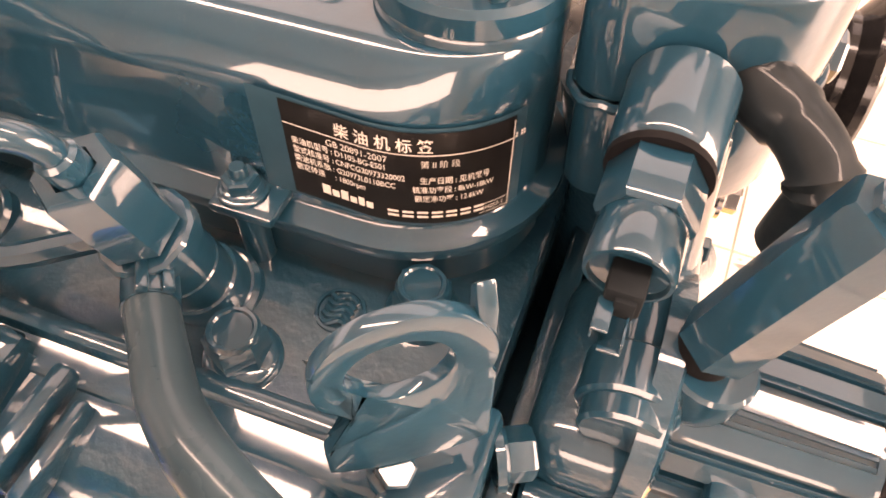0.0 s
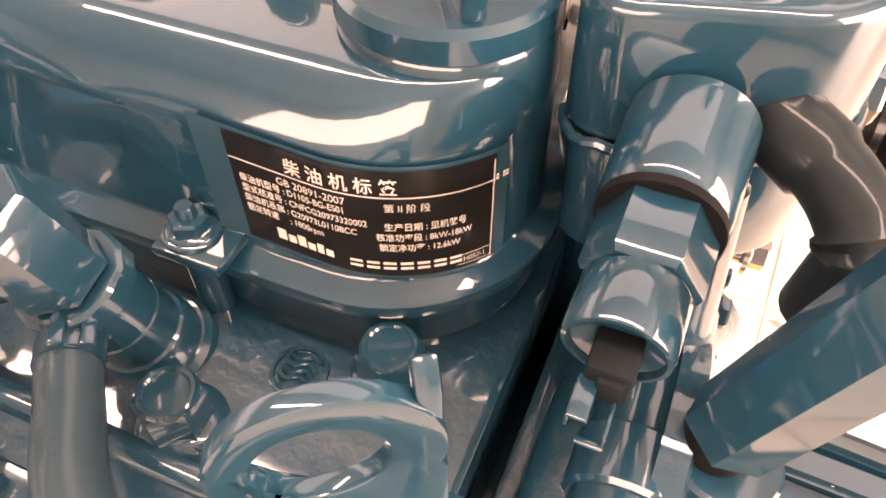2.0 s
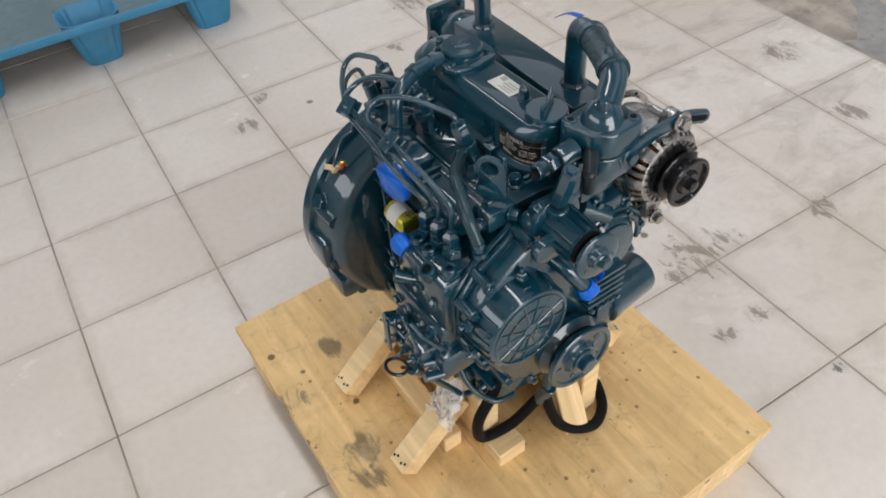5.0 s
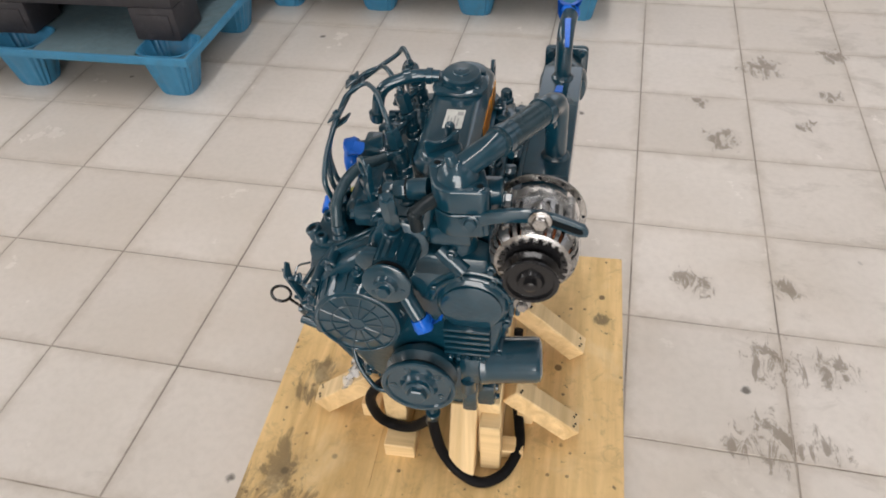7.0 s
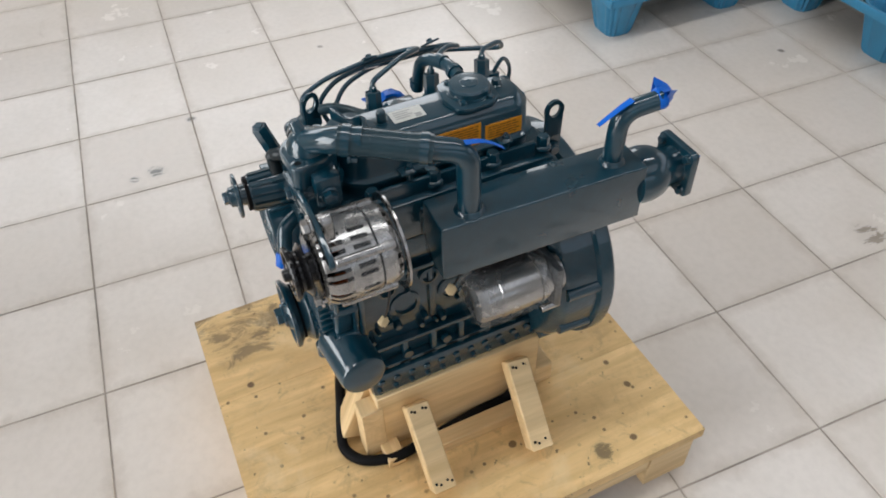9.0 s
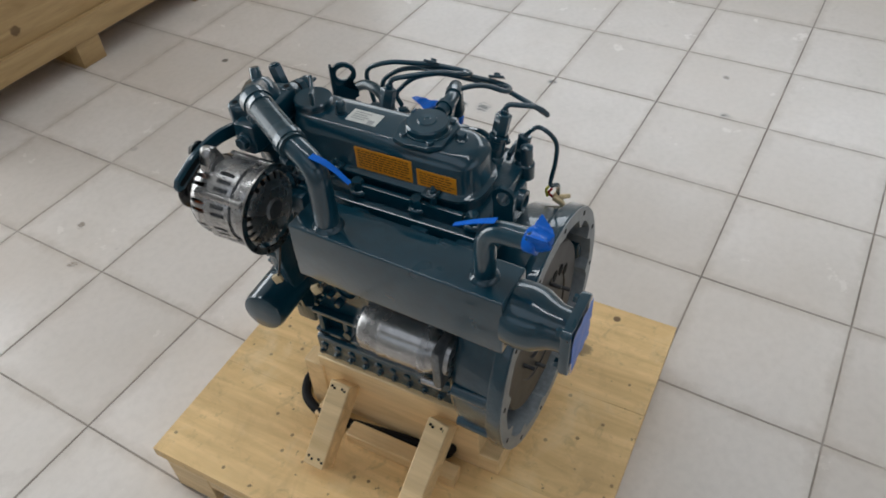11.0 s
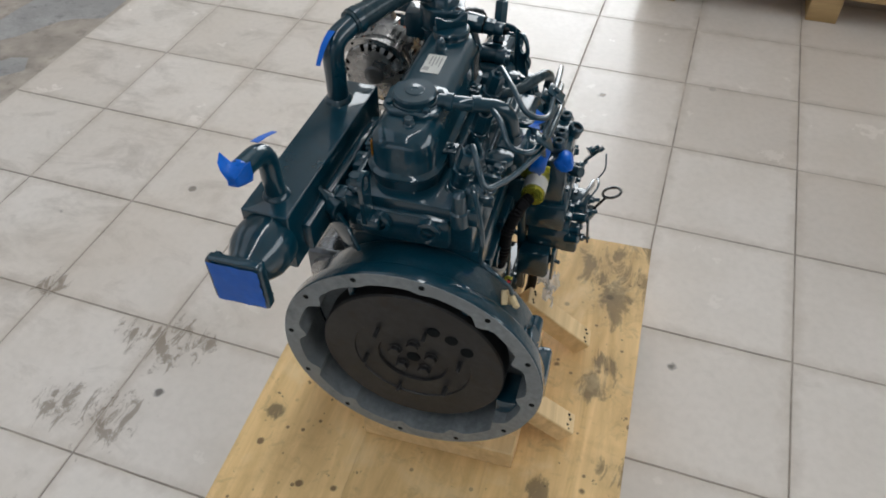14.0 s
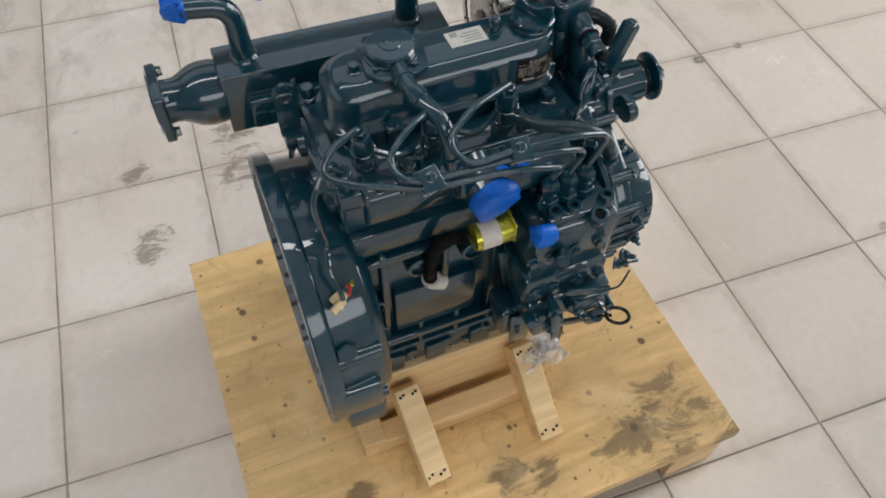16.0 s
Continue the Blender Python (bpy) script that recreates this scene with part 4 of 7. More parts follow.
# foot lugs
box(bm, (-0.186, 0.125, 0.360), (-0.160, 0.176, 0.412), 0.006)
box(bm, (-0.172, 0.118, 0.285), (-0.120, 0.172, 0.330), 0.010)
for x in (-0.112, -0.095, -0.078, 0.068):
    box(bm, (x - 0.004, 0.112, 0.47), (x + 0.004, 0.168, 0.524 - abs(x + 0.01) * 0.22), 0.002)
link_pieces("housing_boss", bm, M_CAST, bell)
bm = BM()
bolt(bm, (-0.1555, 0.1560, 0.4640), (-0.89, 0, 0.45), 0.0125, 0.010, 1.12)
ep("housing_plug", bm, M_PAINT, bell)
bm = BM()
nn = 144
outer, inner = [], []
for k in range(nn):
    a = 2 * math.pi * k / nn
    outer.append((0.1735 * math.cos(a), 0.1735 * math.sin(a)))
    boss = max(0.0, math.cos(12 * (a - 0.14))) ** 3
    if 0.35 < (a / math.pi) < 0.62:
        boss *= 0.25
    rr = 0.1545 - 0.0115 * boss
    inner.append((rr * math.cos(a), rr * math.sin(a)))
plate_with_hole(bm, outer, inner, (CX, 0.1895, CZ), X, Z, 0.012)
lo = [Vector((CX + x, 0.180, CZ + z)) for x, z in inner]
hi = [Vector((CX + x * 1.005, 0.122, CZ + z * 1.005)) for x, z in inner]
loft(bm, [lo, hi], False)
bmesh.ops.recalc_face_normals(bm, faces=bm.faces[:])
ep("housing_rim", bm, M_BELL, bell, "bare grey machined rim with scalloped inner edge", 30)
bm = BM()
lathe(bm, AX, Y, [(0.118, 0.156), (0.119, 0.110)], 64)
ep("housing_wall", bm, M_BELL, bell)
bm = BM()
# dark discs on the uncut rim, the shade of its bolt holes
for k in range(12):
    a = radians(8 + 30 * k)
    lathe(bm, (CX + 0.1645 * math.cos(a), 0.1892, CZ + 0.1645 * math.sin(a)), Y, [(0, 0.0036), (0.0008, 0.0036)], 12)
link_pieces("bolt_hole", bm, M_DARK, bell)
bm = BM()
lathe(bm, AX, Y, [(0.147, 0.118), (0.147, 0.1225), (0.150, 0.124), (0.175, 0.124), (0.1775, 0.122), (0.1780, 0.0800), (0.1760, 0.0790), (0.1760, 0.0480), (0.1720, 0.0470), (0.1720, 0.0090), (0.1670, 0.0080)], 96)
fly = ep("flywheel", bm, M_FLY, None, "oily dark iron flywheel disc with bolts", 25)
bm = BM()
for k in range(5):
    a = radians(20 + 72 * k)
    bolt(bm, (CX + 0.026 * math.cos(a), 0.1720, CZ + 0.026 * math.sin(a)), Y, 0.0082, 0.0075, 1.15)
ep("flywheel_bolt", bm, M_FLY, fly)
bm = BM()
for k in range(6):
    a = radians(48 + 60 * k)
    lathe(bm, (CX + 0.066 * math.cos(a), 0.1755, CZ + 0.066 * math.sin(a)), Y, [(0, 0.0030), (0.015, 0.0030), (0.016, 0.0024)], 12)
link_pieces("flywheel_stud", bm, M_FLY, fly)
bm = BM()
# black discs on the face paint the shade inside the flywheel's holes
for x, z in ((-0.041, 0.459), (-0.064, 0.450), (-0.084, 0.432)):
    lathe(bm, (x, 0.1782, z), Y, [(0, 0.0085), (0.0006, 0.0085)], 18)
lathe(bm, (CX, 0.1722, CZ), Y, [(0, 0.0095), (0.0006, 0.0095)], 20)
link_pieces("flywheel_hole", bm, M_DARK, fly)

# -- timing gear case at the front
CASE = [(-0.128, 0.430), (-0.142, 0.470), (-0.142, 0.535), (-0.118, 0.566), (-0.062, 0.600), (0.036, 0.602), (0.082, 0.580), (0.100, 0.545), (0.102, 0.490), (0.092, 0.430), (0.082, 0.372), (0.040, 0.332), (-0.050, 0.330), (-0.092, 0.362)]


def grown(poly, k):
    cx, cy = sum(p[0] for p in poly) / len(poly), sum(p[1] for p in poly) / len(poly)
    return [(x + k * (x - cx) / math.hypot(x - cx, y - cy), y + k * (y - cy) / math.hypot(x - cx, y - cy)) for x, y in poly]


bm = BM()
prism(bm, grown(CASE, 0.006), (0, -0.160, 0), X, Z, 0.007, 0.0012)
prism(bm, grown(CASE, 0.004), (0, -0.1685, 0), X, Z, 0.006, 0.0012)
prism(bm, grown(CASE, -0.003), (0, -0.172, 0), X, Z, 0.026, 0.007, 3)
lathe(bm, (0.058, -0.190, 0.518), -Y, [(0, 0.046), (0.006, 0.046), (0.011, 0.041), (0.012, 0.0385), (0.0155, 0.0380), (0.0160, 0.0365)], 44)
lathe(bm, (CX, -0.190, CZ + 0.005), -Y, [(0, 0.042), (0.012, 0.040), (0.016, 0.030)], 40)
box(bm, (0.02, -0.212, 0.335), (0.050, -0.170, 0.410), 0.006)
box(bm, (0.040, -0.205, 0.300), (0.062, -0.170, 0.350), 0.005)
case = ep("gear_case", bm, M_CAST)
bm = BM()
for k in range(5):
    z = 0.438 + 0.011 * k
    box(bm, (0.022, -0.214, z), (0.082, -0.188, z + 0.005), 0.0015)
link_pieces("case_rib", bm, M_CAST, case)
bm = BM()
bosses = BM()
for x, z in grown(CASE, 0.0005):
    rod(bosses, (x * 0.99, -0.168, z), (x * 0.99, -0.197, z), 0.0068)
    bolt(bm, (x * 0.99, -0.197, z), -Y, 0.0048, 0.006, 1.3)
ep("case_bolt", bm, M_PAINT, case)
link_pieces("bolt_boss", bosses, M_PAINT, case)
bm = BM()
for r, y in ((0.0500, -0.2000), (0.0575, -0.1970)):
    tube(bm, [Vector((0.058 + r * math.cos(radians(a)), y, 0.518 + r * math.sin(radians(a)))) for a in range(-10, 171, 9)], 0.0032, 8)
link_pieces("case_ridge", bm, M_CAST, case)
bm = BM()
for a in (15, 60, 105, 150):
    bolt(bm, (0.058 + 0.0535 * math.cos(radians(a)), -0.2015, 0.518 + 0.0535 * math.sin(radians(a))), -Y, 0.0042, 0.005, 1.3)
for k in range(5):
    bolt(bm, (0.030 + 0.011 * k, -0.2120, 0.432), -Y, 0.0036, 0.005, 1.2)
ep("cover_bolt", bm, M_PAINT, case)
# round governor cover with a webbed face
DX, DZ = -0.084, 0.498
bm = BM()
lathe(bm, (DX, -0.165, DZ), -Y, [(0, 0.0615), (0.035, 0.0605), (0.055, 0.0580), (0.062, 0.055), (0.0635, 0.052)], 48)
gov = ep("governor_cover", bm, M_PAINT, None, "round front cover with a webbed spoke pattern")
bm = BM()
for a in range(58, 230, 14):
    o = Vector((math.cos(radians(a)), 0, math.sin(radians(a))))
    t = Vector((-o.z, 0, o.x)) * 0.0014
    p = Vector((DX, 0, DZ))
    pts = [p + o * 0.054 - Y * 0.170, p + o * 0.0632 - Y * 0.172, p + o * 0.0625 - Y * 0.202, p + o * 0.0585 - Y * 0.224, p + o * 0.052 - Y * 0.224]
    loft(bm, [[q + t for q in pts], [q - t for q in pts]])
bmesh.ops.recalc_face_normals(bm, faces=bm.faces[:])
link_pieces("cover_rib", bm, M_PAINT, gov)
bm = BM()
for x, y, z, ax in ((-0.118, -0.196, 0.563, (-0.3, 0, 1)), (-0.080, -0.205, 0.566, (0, 0, 1)), (-0.050, -0.190, 0.560, (0.1, 0, 1)), (-0.148, -0.196, 0.522, (-1, 0, 0.3)), (-0.146, -0.205, 0.480, (-1, 0, 0))):
    bolt(bm, (x, y, z), ax, 0.0055, 0.007, 1.35, 0.006)
ep("cover_stud", bm, M_PAINT, gov)
bm = BM()
for r in (0.0505, 0.033, 0.010):
    ring = [Vector((DX + r * math.cos(2 * math.pi * k / 40), -0.2290, DZ + r * math.sin(2 * math.pi * k / 40))) for k in range(40)]
    tube(bm, ring, 0.0014, 6, True)
for k in range(14):
    a = 2 * math.pi * k / 14
    tube(bm, [Vector((DX + r * math.cos(a), -0.2288, DZ + r * math.sin(a))) for r in (0.010, 0.033, 0.051)], 0.0013, 6)
link_pieces("cover_web", bm, M_PAINT, gov)
bm = BM()
for k in range(5):
    a = radians(15 + 72 * k)
    bolt(bm, (DX + 0.0545 * math.cos(a), -0.216, DZ + 0.0545 * math.sin(a)), -Y, 0.005, 0.006, 1.4)
ep("cover_bolt", bm, M_PAINT, gov)

# -- crank pulley
bm = BM()
P = (CX, -0.196, CZ + 0.006)
lathe(bm, P, -Y, [(0, 0.030), (0.010, 0.030), (0.011, 0.0475), (0.021, 0.0485), (0.023, 0.0465), (0.031, 0.0395), (0.033, 0.0395), (0.041, 0.0500), (0.0455, 0.0505), (0.047, 0.0490), (0.047, 0.0440), (0.0440, 0.0420), (0.0430, 0.0260), (0.0460, 0.0230), (0.0500, 0.0215), (0.0505, 0.012)], 64)
pul = ep("crank_pulley", bm, M_PAINT, None, "grooved V-belt pulley on the crankshaft", 30)
bm = BM()
bolt(bm, (CX, -0.2460, CZ + 0.006), -Y, 0.0135, 0.013, 1.3)
spots_ = BM()
for k in range(5):
    a = radians(40 + 72 * k)
    lathe(spots_, (CX + 0.0345 * math.cos(a), -0.2388, CZ + 0.006 + 0.0345 * math.sin(a)), -Y, [(0, 0.0052), (0.0016, 0.0048), (0.0008, 0.003)], 14)
ep("pulley_bolt", bm, M_PAINT, pul)
link_pieces("pulley_hole_rim", spots_, M_PAINT, pul)
bm = BM()
# dark band round the bottom of the V groove, painted as its shade
lathe(bm, (CX, -0.2268, CZ + 0.006), -Y, [(0, 0.0405), (0.003, 0.0405)], 48)
ep("belt_groove", bm, M_DARK, pul)

# -- water pump: column casting, ribbed body and drive disc
bm = BM()
box(bm, (-0.058, -0.198, 0.580), (0.006, -0.165, 0.622), 0.011, None, 3)
lathe(bm, (0.044, -0.172, 0.560), Z, [(0, 0.026), (0.030, 0.020), (0.060, 0.020), (0.100, 0.028)], 36)
box(bm, (0.010, -0.196, 0.612), (0.060, -0.168, 0.640), 0.006)
rod(bm, (0.020, -0.186, 0.600), (0.052, -0.200, 0.578), 0.011)
box(bm, (-0.070, -0.198, 0.560), (0.080, -0.162, 0.596), 0.008)
lathe(bm, (-0.025, -0.190, 0.611), -Y, [(0, 0.034), (0.006, 0.034), (0.008, 0.030)], 36)
prism(bm, arc(0, 0, 0.0145, 90, 270, 10) + arc(0.026, 0, 0.0145, -90, 90, 10), (-0.060, -0.2105, 0.604), X, Z, 0.012, 0.002)
column = ep("water_pump_casting", bm, M_CAST)
bm = BM()
w0, w1 = Vector((-0.0240, -0.1950, 0.6085)), Vector((-0.0260, -0.2450, 0.6105))
d = (w1 - w0).normalized()
lathe(bm, w0, d, [(0, 0.0235), (0.052, 0.0215)], 36)
u, v, _ = frame_of(d)
lathe(bm, w0 + d * 0.050, d, [(0, 0.0225), (0.002, 0.0225), (0.003, 0.014), (0.0135, 0.013)], 36)
wbody = ep("ribbed_pump_body", bm, M_PAINT, None, "tapered pump body with long cooling ribs")
bm = BM()
for k in range(15):
    a = 2 * math.pi * k / 15
    o = u * math.cos(a) + v * math.sin(a)
    t = o.cross(d)
    pts = [w0 + o * 0.021, w0 + o * 0.0258, w0 + d * 0.030 + o * 0.0248, w0 + d * 0.051 + o * 0.0236, w0 + d * 0.051 + o * 0.019]
    loft(bm, [[p + t * 0.0040 for p in pts], [p - t * 0.0040 for p in pts]])
bmesh.ops.recalc_face_normals(bm, faces=bm.faces[:])
bmesh.ops.bevel(bm, geom=bm.edges[:], offset=0.0012, segments=2, affect="EDGES")
link_pieces("cooling_rib", bm, M_PAINT, wbody)
bm = BM()
c = w0 + d * 0.0640
lathe(bm, c, d, [(0, 0.0255), (0.0012, 0.0278), (0.0042, 0.0278), (0.0052, 0.0262), (0.0054, 0.014), (0.0080, 0.0125), (0.0120, 0.012), (0.013, 0.009)], 44)
bolt(bm, c + d * 0.012, d, 0.0078, 0.008, 1.2)
ep("drive_disc", bm, M_PAINT, wbody)
bm = BM()
for a in (40, 160, 280):
    lathe(bm, c + d * 0.0052 + (u * math.cos(radians(a)) + v * math.sin(radians(a))) * 0.020, d, [(0, 0.003), (0.0008, 0.003)], 10)
link_pieces("disc_stud", bm, M_PAINT, wbody)
bm = BM()
lathe(bm, w0 + d * 0.0525, d, [(0, 0.0215), (0.004, 0.0215)], 32)
ep("shaft_seal", bm, M_RUBBER, wbody)
# stub pipe taped shut
bm = BM()
tube(bm, fillet([(-0.026, -0.196, 0.552), (-0.020, -0.216, 0.545), (0.0, -0.227, 0.512)], 0.012), 0.0098, 16)
stub = ep("stub_pipe", bm, M_PAINT)


def tape_wrap(name, at, axis, r, length, seed, flap=None, par=None):
    """Crumpled masking tape drawn over a pipe end."""
    b = BM()
    rng = random.Random(seed)
    u, v, w = frame_of(axis)
    at = Vector(at)
    rings = []
    prof = [(0.0, r * 1.02), (length * 0.35, r * 1.06), (length * 0.8, r * 1.10), (length, r * 0.95), (length * 1.04, r * 0.5), (length * 1.03, 0.0001)]
    n = 18
    for i, (s, rr) in enumerate(prof):
        ring = []
        for k in range(n):
            a = 2 * math.pi * k / n
            j = 1 + 0.14 * math.sin(3 * a + seed + i) * (i > 0) + rng.uniform(-0.07, 0.07) * (i > 0)
            ring.append(at + w * (s + rng.uniform(-0.05, 0.05) * length * (i > 0)) + (u * math.cos(a) + v * math.sin(a)) * rr * j)
        rings.append(ring)
    loft(b, rings)
    if flap:
        for p, q, wd in flap:
            p, q = Vector(p), Vector(q)
            t = (q - p).normalized().cross(Z)
            t = t.normalized() if t.length > 0.1 else X
            strip = []
            for k in range(7):
                f = k / 6
                m = p.lerp(q, f) + Z * 0.003 * math.sin(f * 5 + seed) + t * 0.002 * math.sin(f * 9 + seed)
                tt = (t + Z * 0.5 * math.sin(f * 4)).normalized()
                strip.append((m - tt * wd * (1 - 0.2 * f), m + tt * wd * (1 - 0.3 * f)))
            up = Vector((0, 0, 0.0006))
            for (a0, a1), (b0, b1) in zip(strip, strip[1:]):
                vs = [b.verts.new(x) for x in (a0, a1, b1, b0)]
                b.faces.new(vs)
                vs = [b.verts.new(x - up) for x in (a0, b0, b1, a1)]
                b.faces.new(vs)
    return ep(name, b, M_TAPE, par, "blue masking tape over an opening", 60)


def tape_tail(line, half, par):
    """A loose end of tape: a thin ribbon along the line, narrowing to its tip."""
    b = BM()
    pts = curve(line, 6)
    rows_ = []
    for k, p in enumerate(pts):
        f = k / (len(pts) - 1)
        d = (pts[min(k + 1, len(pts) - 1)] - pts[max(k - 1, 0)]).normalized()
        w = (X - d * X.dot(d)).normalized() * half * (1 - 0.35 * f)
        n = d.cross(w).normalized() * 0.0004
        rows_.append([p - w - n, p + w - n, p + w * 0.9 + n, p - w * 0.9 + n])
    loft(b, rows_)
    bmesh.ops.recalc_face_normals(b, faces=b.faces[:])
    return ep("tape_tail", b, M_TAPE, par, "loose end of blue masking tape", 60)


tape_wrap("tape_cover", (-0.003, -0.2255, 0.518), (0.45, -0.25, -0.85), 0.0112, 0.019, 3, [((0.008, -0.226, 0.515), (0.026, -0.228, 0.520), 0.006)], stub)

# -- thermostat housing
TH = Vector((0.045, -0.180, 0))
th_u = Vector((0.0525, -0.037, 0)).normalized()
th_v = Vector((-th_u.y, th_u.x, 0))
bm = BM()
oval = arc(-0.032, 0, 0.0095, 112, 248, 8) + arc(0, 0, 0.0300, 240, 300, 8) + arc(0.032, 0, 0.0095, -68, 68, 8) + arc(0, 0, 0.0300, 60, 120, 8)
prism(bm, [(x * 0.96, y * 0.96) for x, y in oval], TH + Z * 0.640, th_u, th_v, 0.0330, 0.002)
prism(bm, [(x * 1.02, y * 1.03) for x, y in oval], TH + Z * 0.6740, th_u, th_v, 0.0320, 0.003, 3)
rb = random.Random(8)
tube(bm, [TH + th_u * x * 1.02 + th_v * y * 1.03 + Z * (0.6735 + rb.uniform(-0.0006, 0.0006)) for x, y in oval], lambda f: 0.0014, 8, True)
th = ep("thermostat_housing", bm, M_PAINT)
bm = BM()
for s in (-0.0325, 0.0325):
    p = TH + th_u * s + Z * 0.7055
    lathe(bm, p, Z, [(0, 0.0078), (0.0012, 0.0078), (0.0018, 0.0066), (0.0018, 0.0040), (-0.002, 0.0038)], 20)
link_pieces("socket_bolt", bm, M_PAINT, th)
bm = BM()
# dark hexagon discs give the bolt sockets their shade
for s in (-0.0325, 0.0325):
    p = TH + th_u * s + Z * 0.7072
    lathe(bm, p, Z, [(0, 0.0040), (0.0003, 0.0040)], 6)
link_pieces("bolt_socket", bm, M_DARK, th)
bm = BM()
p = TH + Z * 0.703
lathe(bm, p, Z, [(0, 0.0240), (0.010, 0.0215), (0.019, 0.0165), (0.024, 0.009), (0.0255, 0.002)], 36)
pipe_line = fillet([TH + Vector((0.006, 0.002, 0.716)), (0.082, -0.158, 0.732), (0.098, -0.131, 0.7325)], 0.02)
tube(bm, pipe_line, 0.0148, 22)
rod(bm, TH + Vector((-0.004, -0.004, 0.722)), TH + Vector((-0.008, -0.008, 0.738)), 0.0078, 0.006)
box(bm, (0.066, -0.190, 0.655), (0.094, -0.160, 0.694), 0.004)
bolt(bm, (0.094, -0.176, 0.672), X, 0.0085, 0.010, 1.2)
ep("water_outlet", bm, M_PAINT, th)
# coolant hose with clamps
bm = BM()
h0, h1 = Vector((0.0845, -0.1545, 0.7322)), Vector((0.1325, -0.0665, 0.7215))
tube(bm, [h0.lerp(h1, k / 6) for k in range(7)], lambda f: 0.0168 - 0.0010 * math.sin(f * math.pi), 24)
hose = ep("coolant_hose", bm, M_TEALHOSE, None, "stout rubber coolant hose painted over in teal")
bm = BM()
dd = (h1 - h0).normalized()
for f in (0.09, 0.91):
    p = h0.lerp(h1, f)
    band = BM()
    lathe(band, p - dd * 0.005, dd, [(0, 0.0179), (0.0095, 0.0179)], 28)
    ep("hose_clamp", band, M_PAINT, hose)
    q = p + Vector((0.010, -0.004, -0.0150))
    bolt(bm, q, dd, 0.0045, 0.010, 1.2)
ep("clamp_screw", bm, M_PAINT, hose)
# temperature sender with spade terminal
bm = BM()
s0, s1 = Vector((0.0105, -0.178, 0.6825)), Vector((-0.0485, -0.177, 0.6745))
sd = (s1 - s0).normalized()
lathe(bm, s0, sd, [(0, 0.0128), (0.014, 0.0125), (0.0215, 0.0121), (0.0235, 0.0112), (0.0250, 0.0095)], 32)
lathe(bm, s0 + sd * 0.0245, sd, [(0, 0.0100), (0.001, 0.0108), (0.013, 0.0108), (0.0145, 0.0098)], 6)
lathe(bm, s0 + sd * 0.0385, sd, [(0, 0.0084), (0.0015, 0.0094), (0.0122, 0.0094), (0.0132, 0.0091), (0.0133, 0.0083), (0.0120, 0.0079), (0.0108, 0.0050)], 40)
send = ep("temperature_sender", bm, M_PAINT)
bm = BM()
q = s0 + sd * 0.0540
box(bm, q + Vector((-0.0040, -0.0042, -0.0044)), q + Vector((0.0052, 0.0036, 0.0032)), 0.0009)
box(bm, q + Vector((-0.0052, -0.0030, -0.0032)), q + Vector((-0.0038, 0.0012, 0.0018)), 0.0003)
ep("terminal_block", bm, M_DARK, send, "black plastic block in the sender's mouth")
bm = BM()
box(bm, q + Vector((-0.0112, 0.0008, -0.0010)), q + Vector((-0.0030, 0.0040, -0.0002)), 0.0003)
box(bm, q + Vector((-0.0112, 0.0036, -0.0034)), q + Vector((-0.0030, 0.0042, -0.0006)), 0.0002)
box(bm, q + Vector((-0.0118, -0.0026, -0.0052)), q + Vector((-0.0036, -0.0020, -0.0022)), 0.0002)
box(bm, q + Vector((-0.0124, -0.0026, -0.0056)), q + Vector((-0.0110, 0.0020, -0.0049)), 0.0003)
link_pieces("spade_terminal", bm, M_PAINT, send)
bm = BM()
lathe(bm, s0 + sd * 0.0236, sd, [(0, 0.0118), (0.0020, 0.0118)], 32)
ep("seal_ring", bm, M_RUBBER, send)
# lower sender body under it
bm = BM()
rod(bm, (0.008, -0.186, 0.632), (-0.050, -0.187, 0.628), 0.0108)
rod(bm, (-0.030, -0.187, 0.629), (-0.044, -0.187, 0.6283), 0.0128)
rod(bm, (-0.002, -0.184, 0.622), (0.010, -0.182, 0.672), 0.0125, 0.0105)
rod(bm, (-0.030, -0.200, 0.618), (-0.030, -0.203, 0.640), 0.0115)
link_pieces("bypass_union", bm, M_PAINT, eng)
# bypass hose elbow and hexagon post
bm = BM()
tube(bm, fillet([(0.026, -0.188, 0.6815), (0.008, -0.2065, 0.6800), (-0.0005, -0.2135, 0.674), (0.002, -0.2120, 0.652)], 0.010, 7), lambda f: 0.0075 + (0.0011 if 0.60 < f < 0.66 or 0.74 < f < 0.78 or f < 0.10 else 0), 20)
ep("bypass_hose", bm, M_DARKHOSE, None, "black rubber elbow hose")
bm = BM()
b0, b1 = Vector((-0.0285, -0.2010, 0.645)), Vector((-0.0285, -0.2165, 0.6965))
bd = (b1 - b0).normalized()
lathe(bm, b0, bd, [(0, 0.0084), (0.001, 0.0096), (0.053, 0.0096), (0.055, 0.0086)], 6, True, 0.0)
bolt(bm, b1 - bd * 0.001, bd, 0.0058, 0.005, 1.3)
rod(bm, b0 - bd * 0.012, b0 + bd * 0.002, 0.0068)
lathe(bm, b0 - bd * 0.020, bd, [(0, 0.0104), (0.007, 0.0104), (0.008, 0.0090)], 6)
ep("hexagon_post", bm, M_PAINT, None, "long hexagon stand-off post")
bm = BM()
lathe(bm, b0 - bd * 0.006, bd, [(0, 0.0076), (0.0062, 0.0076)], 24)
ep("post_seal", bm, M_RUBBER)

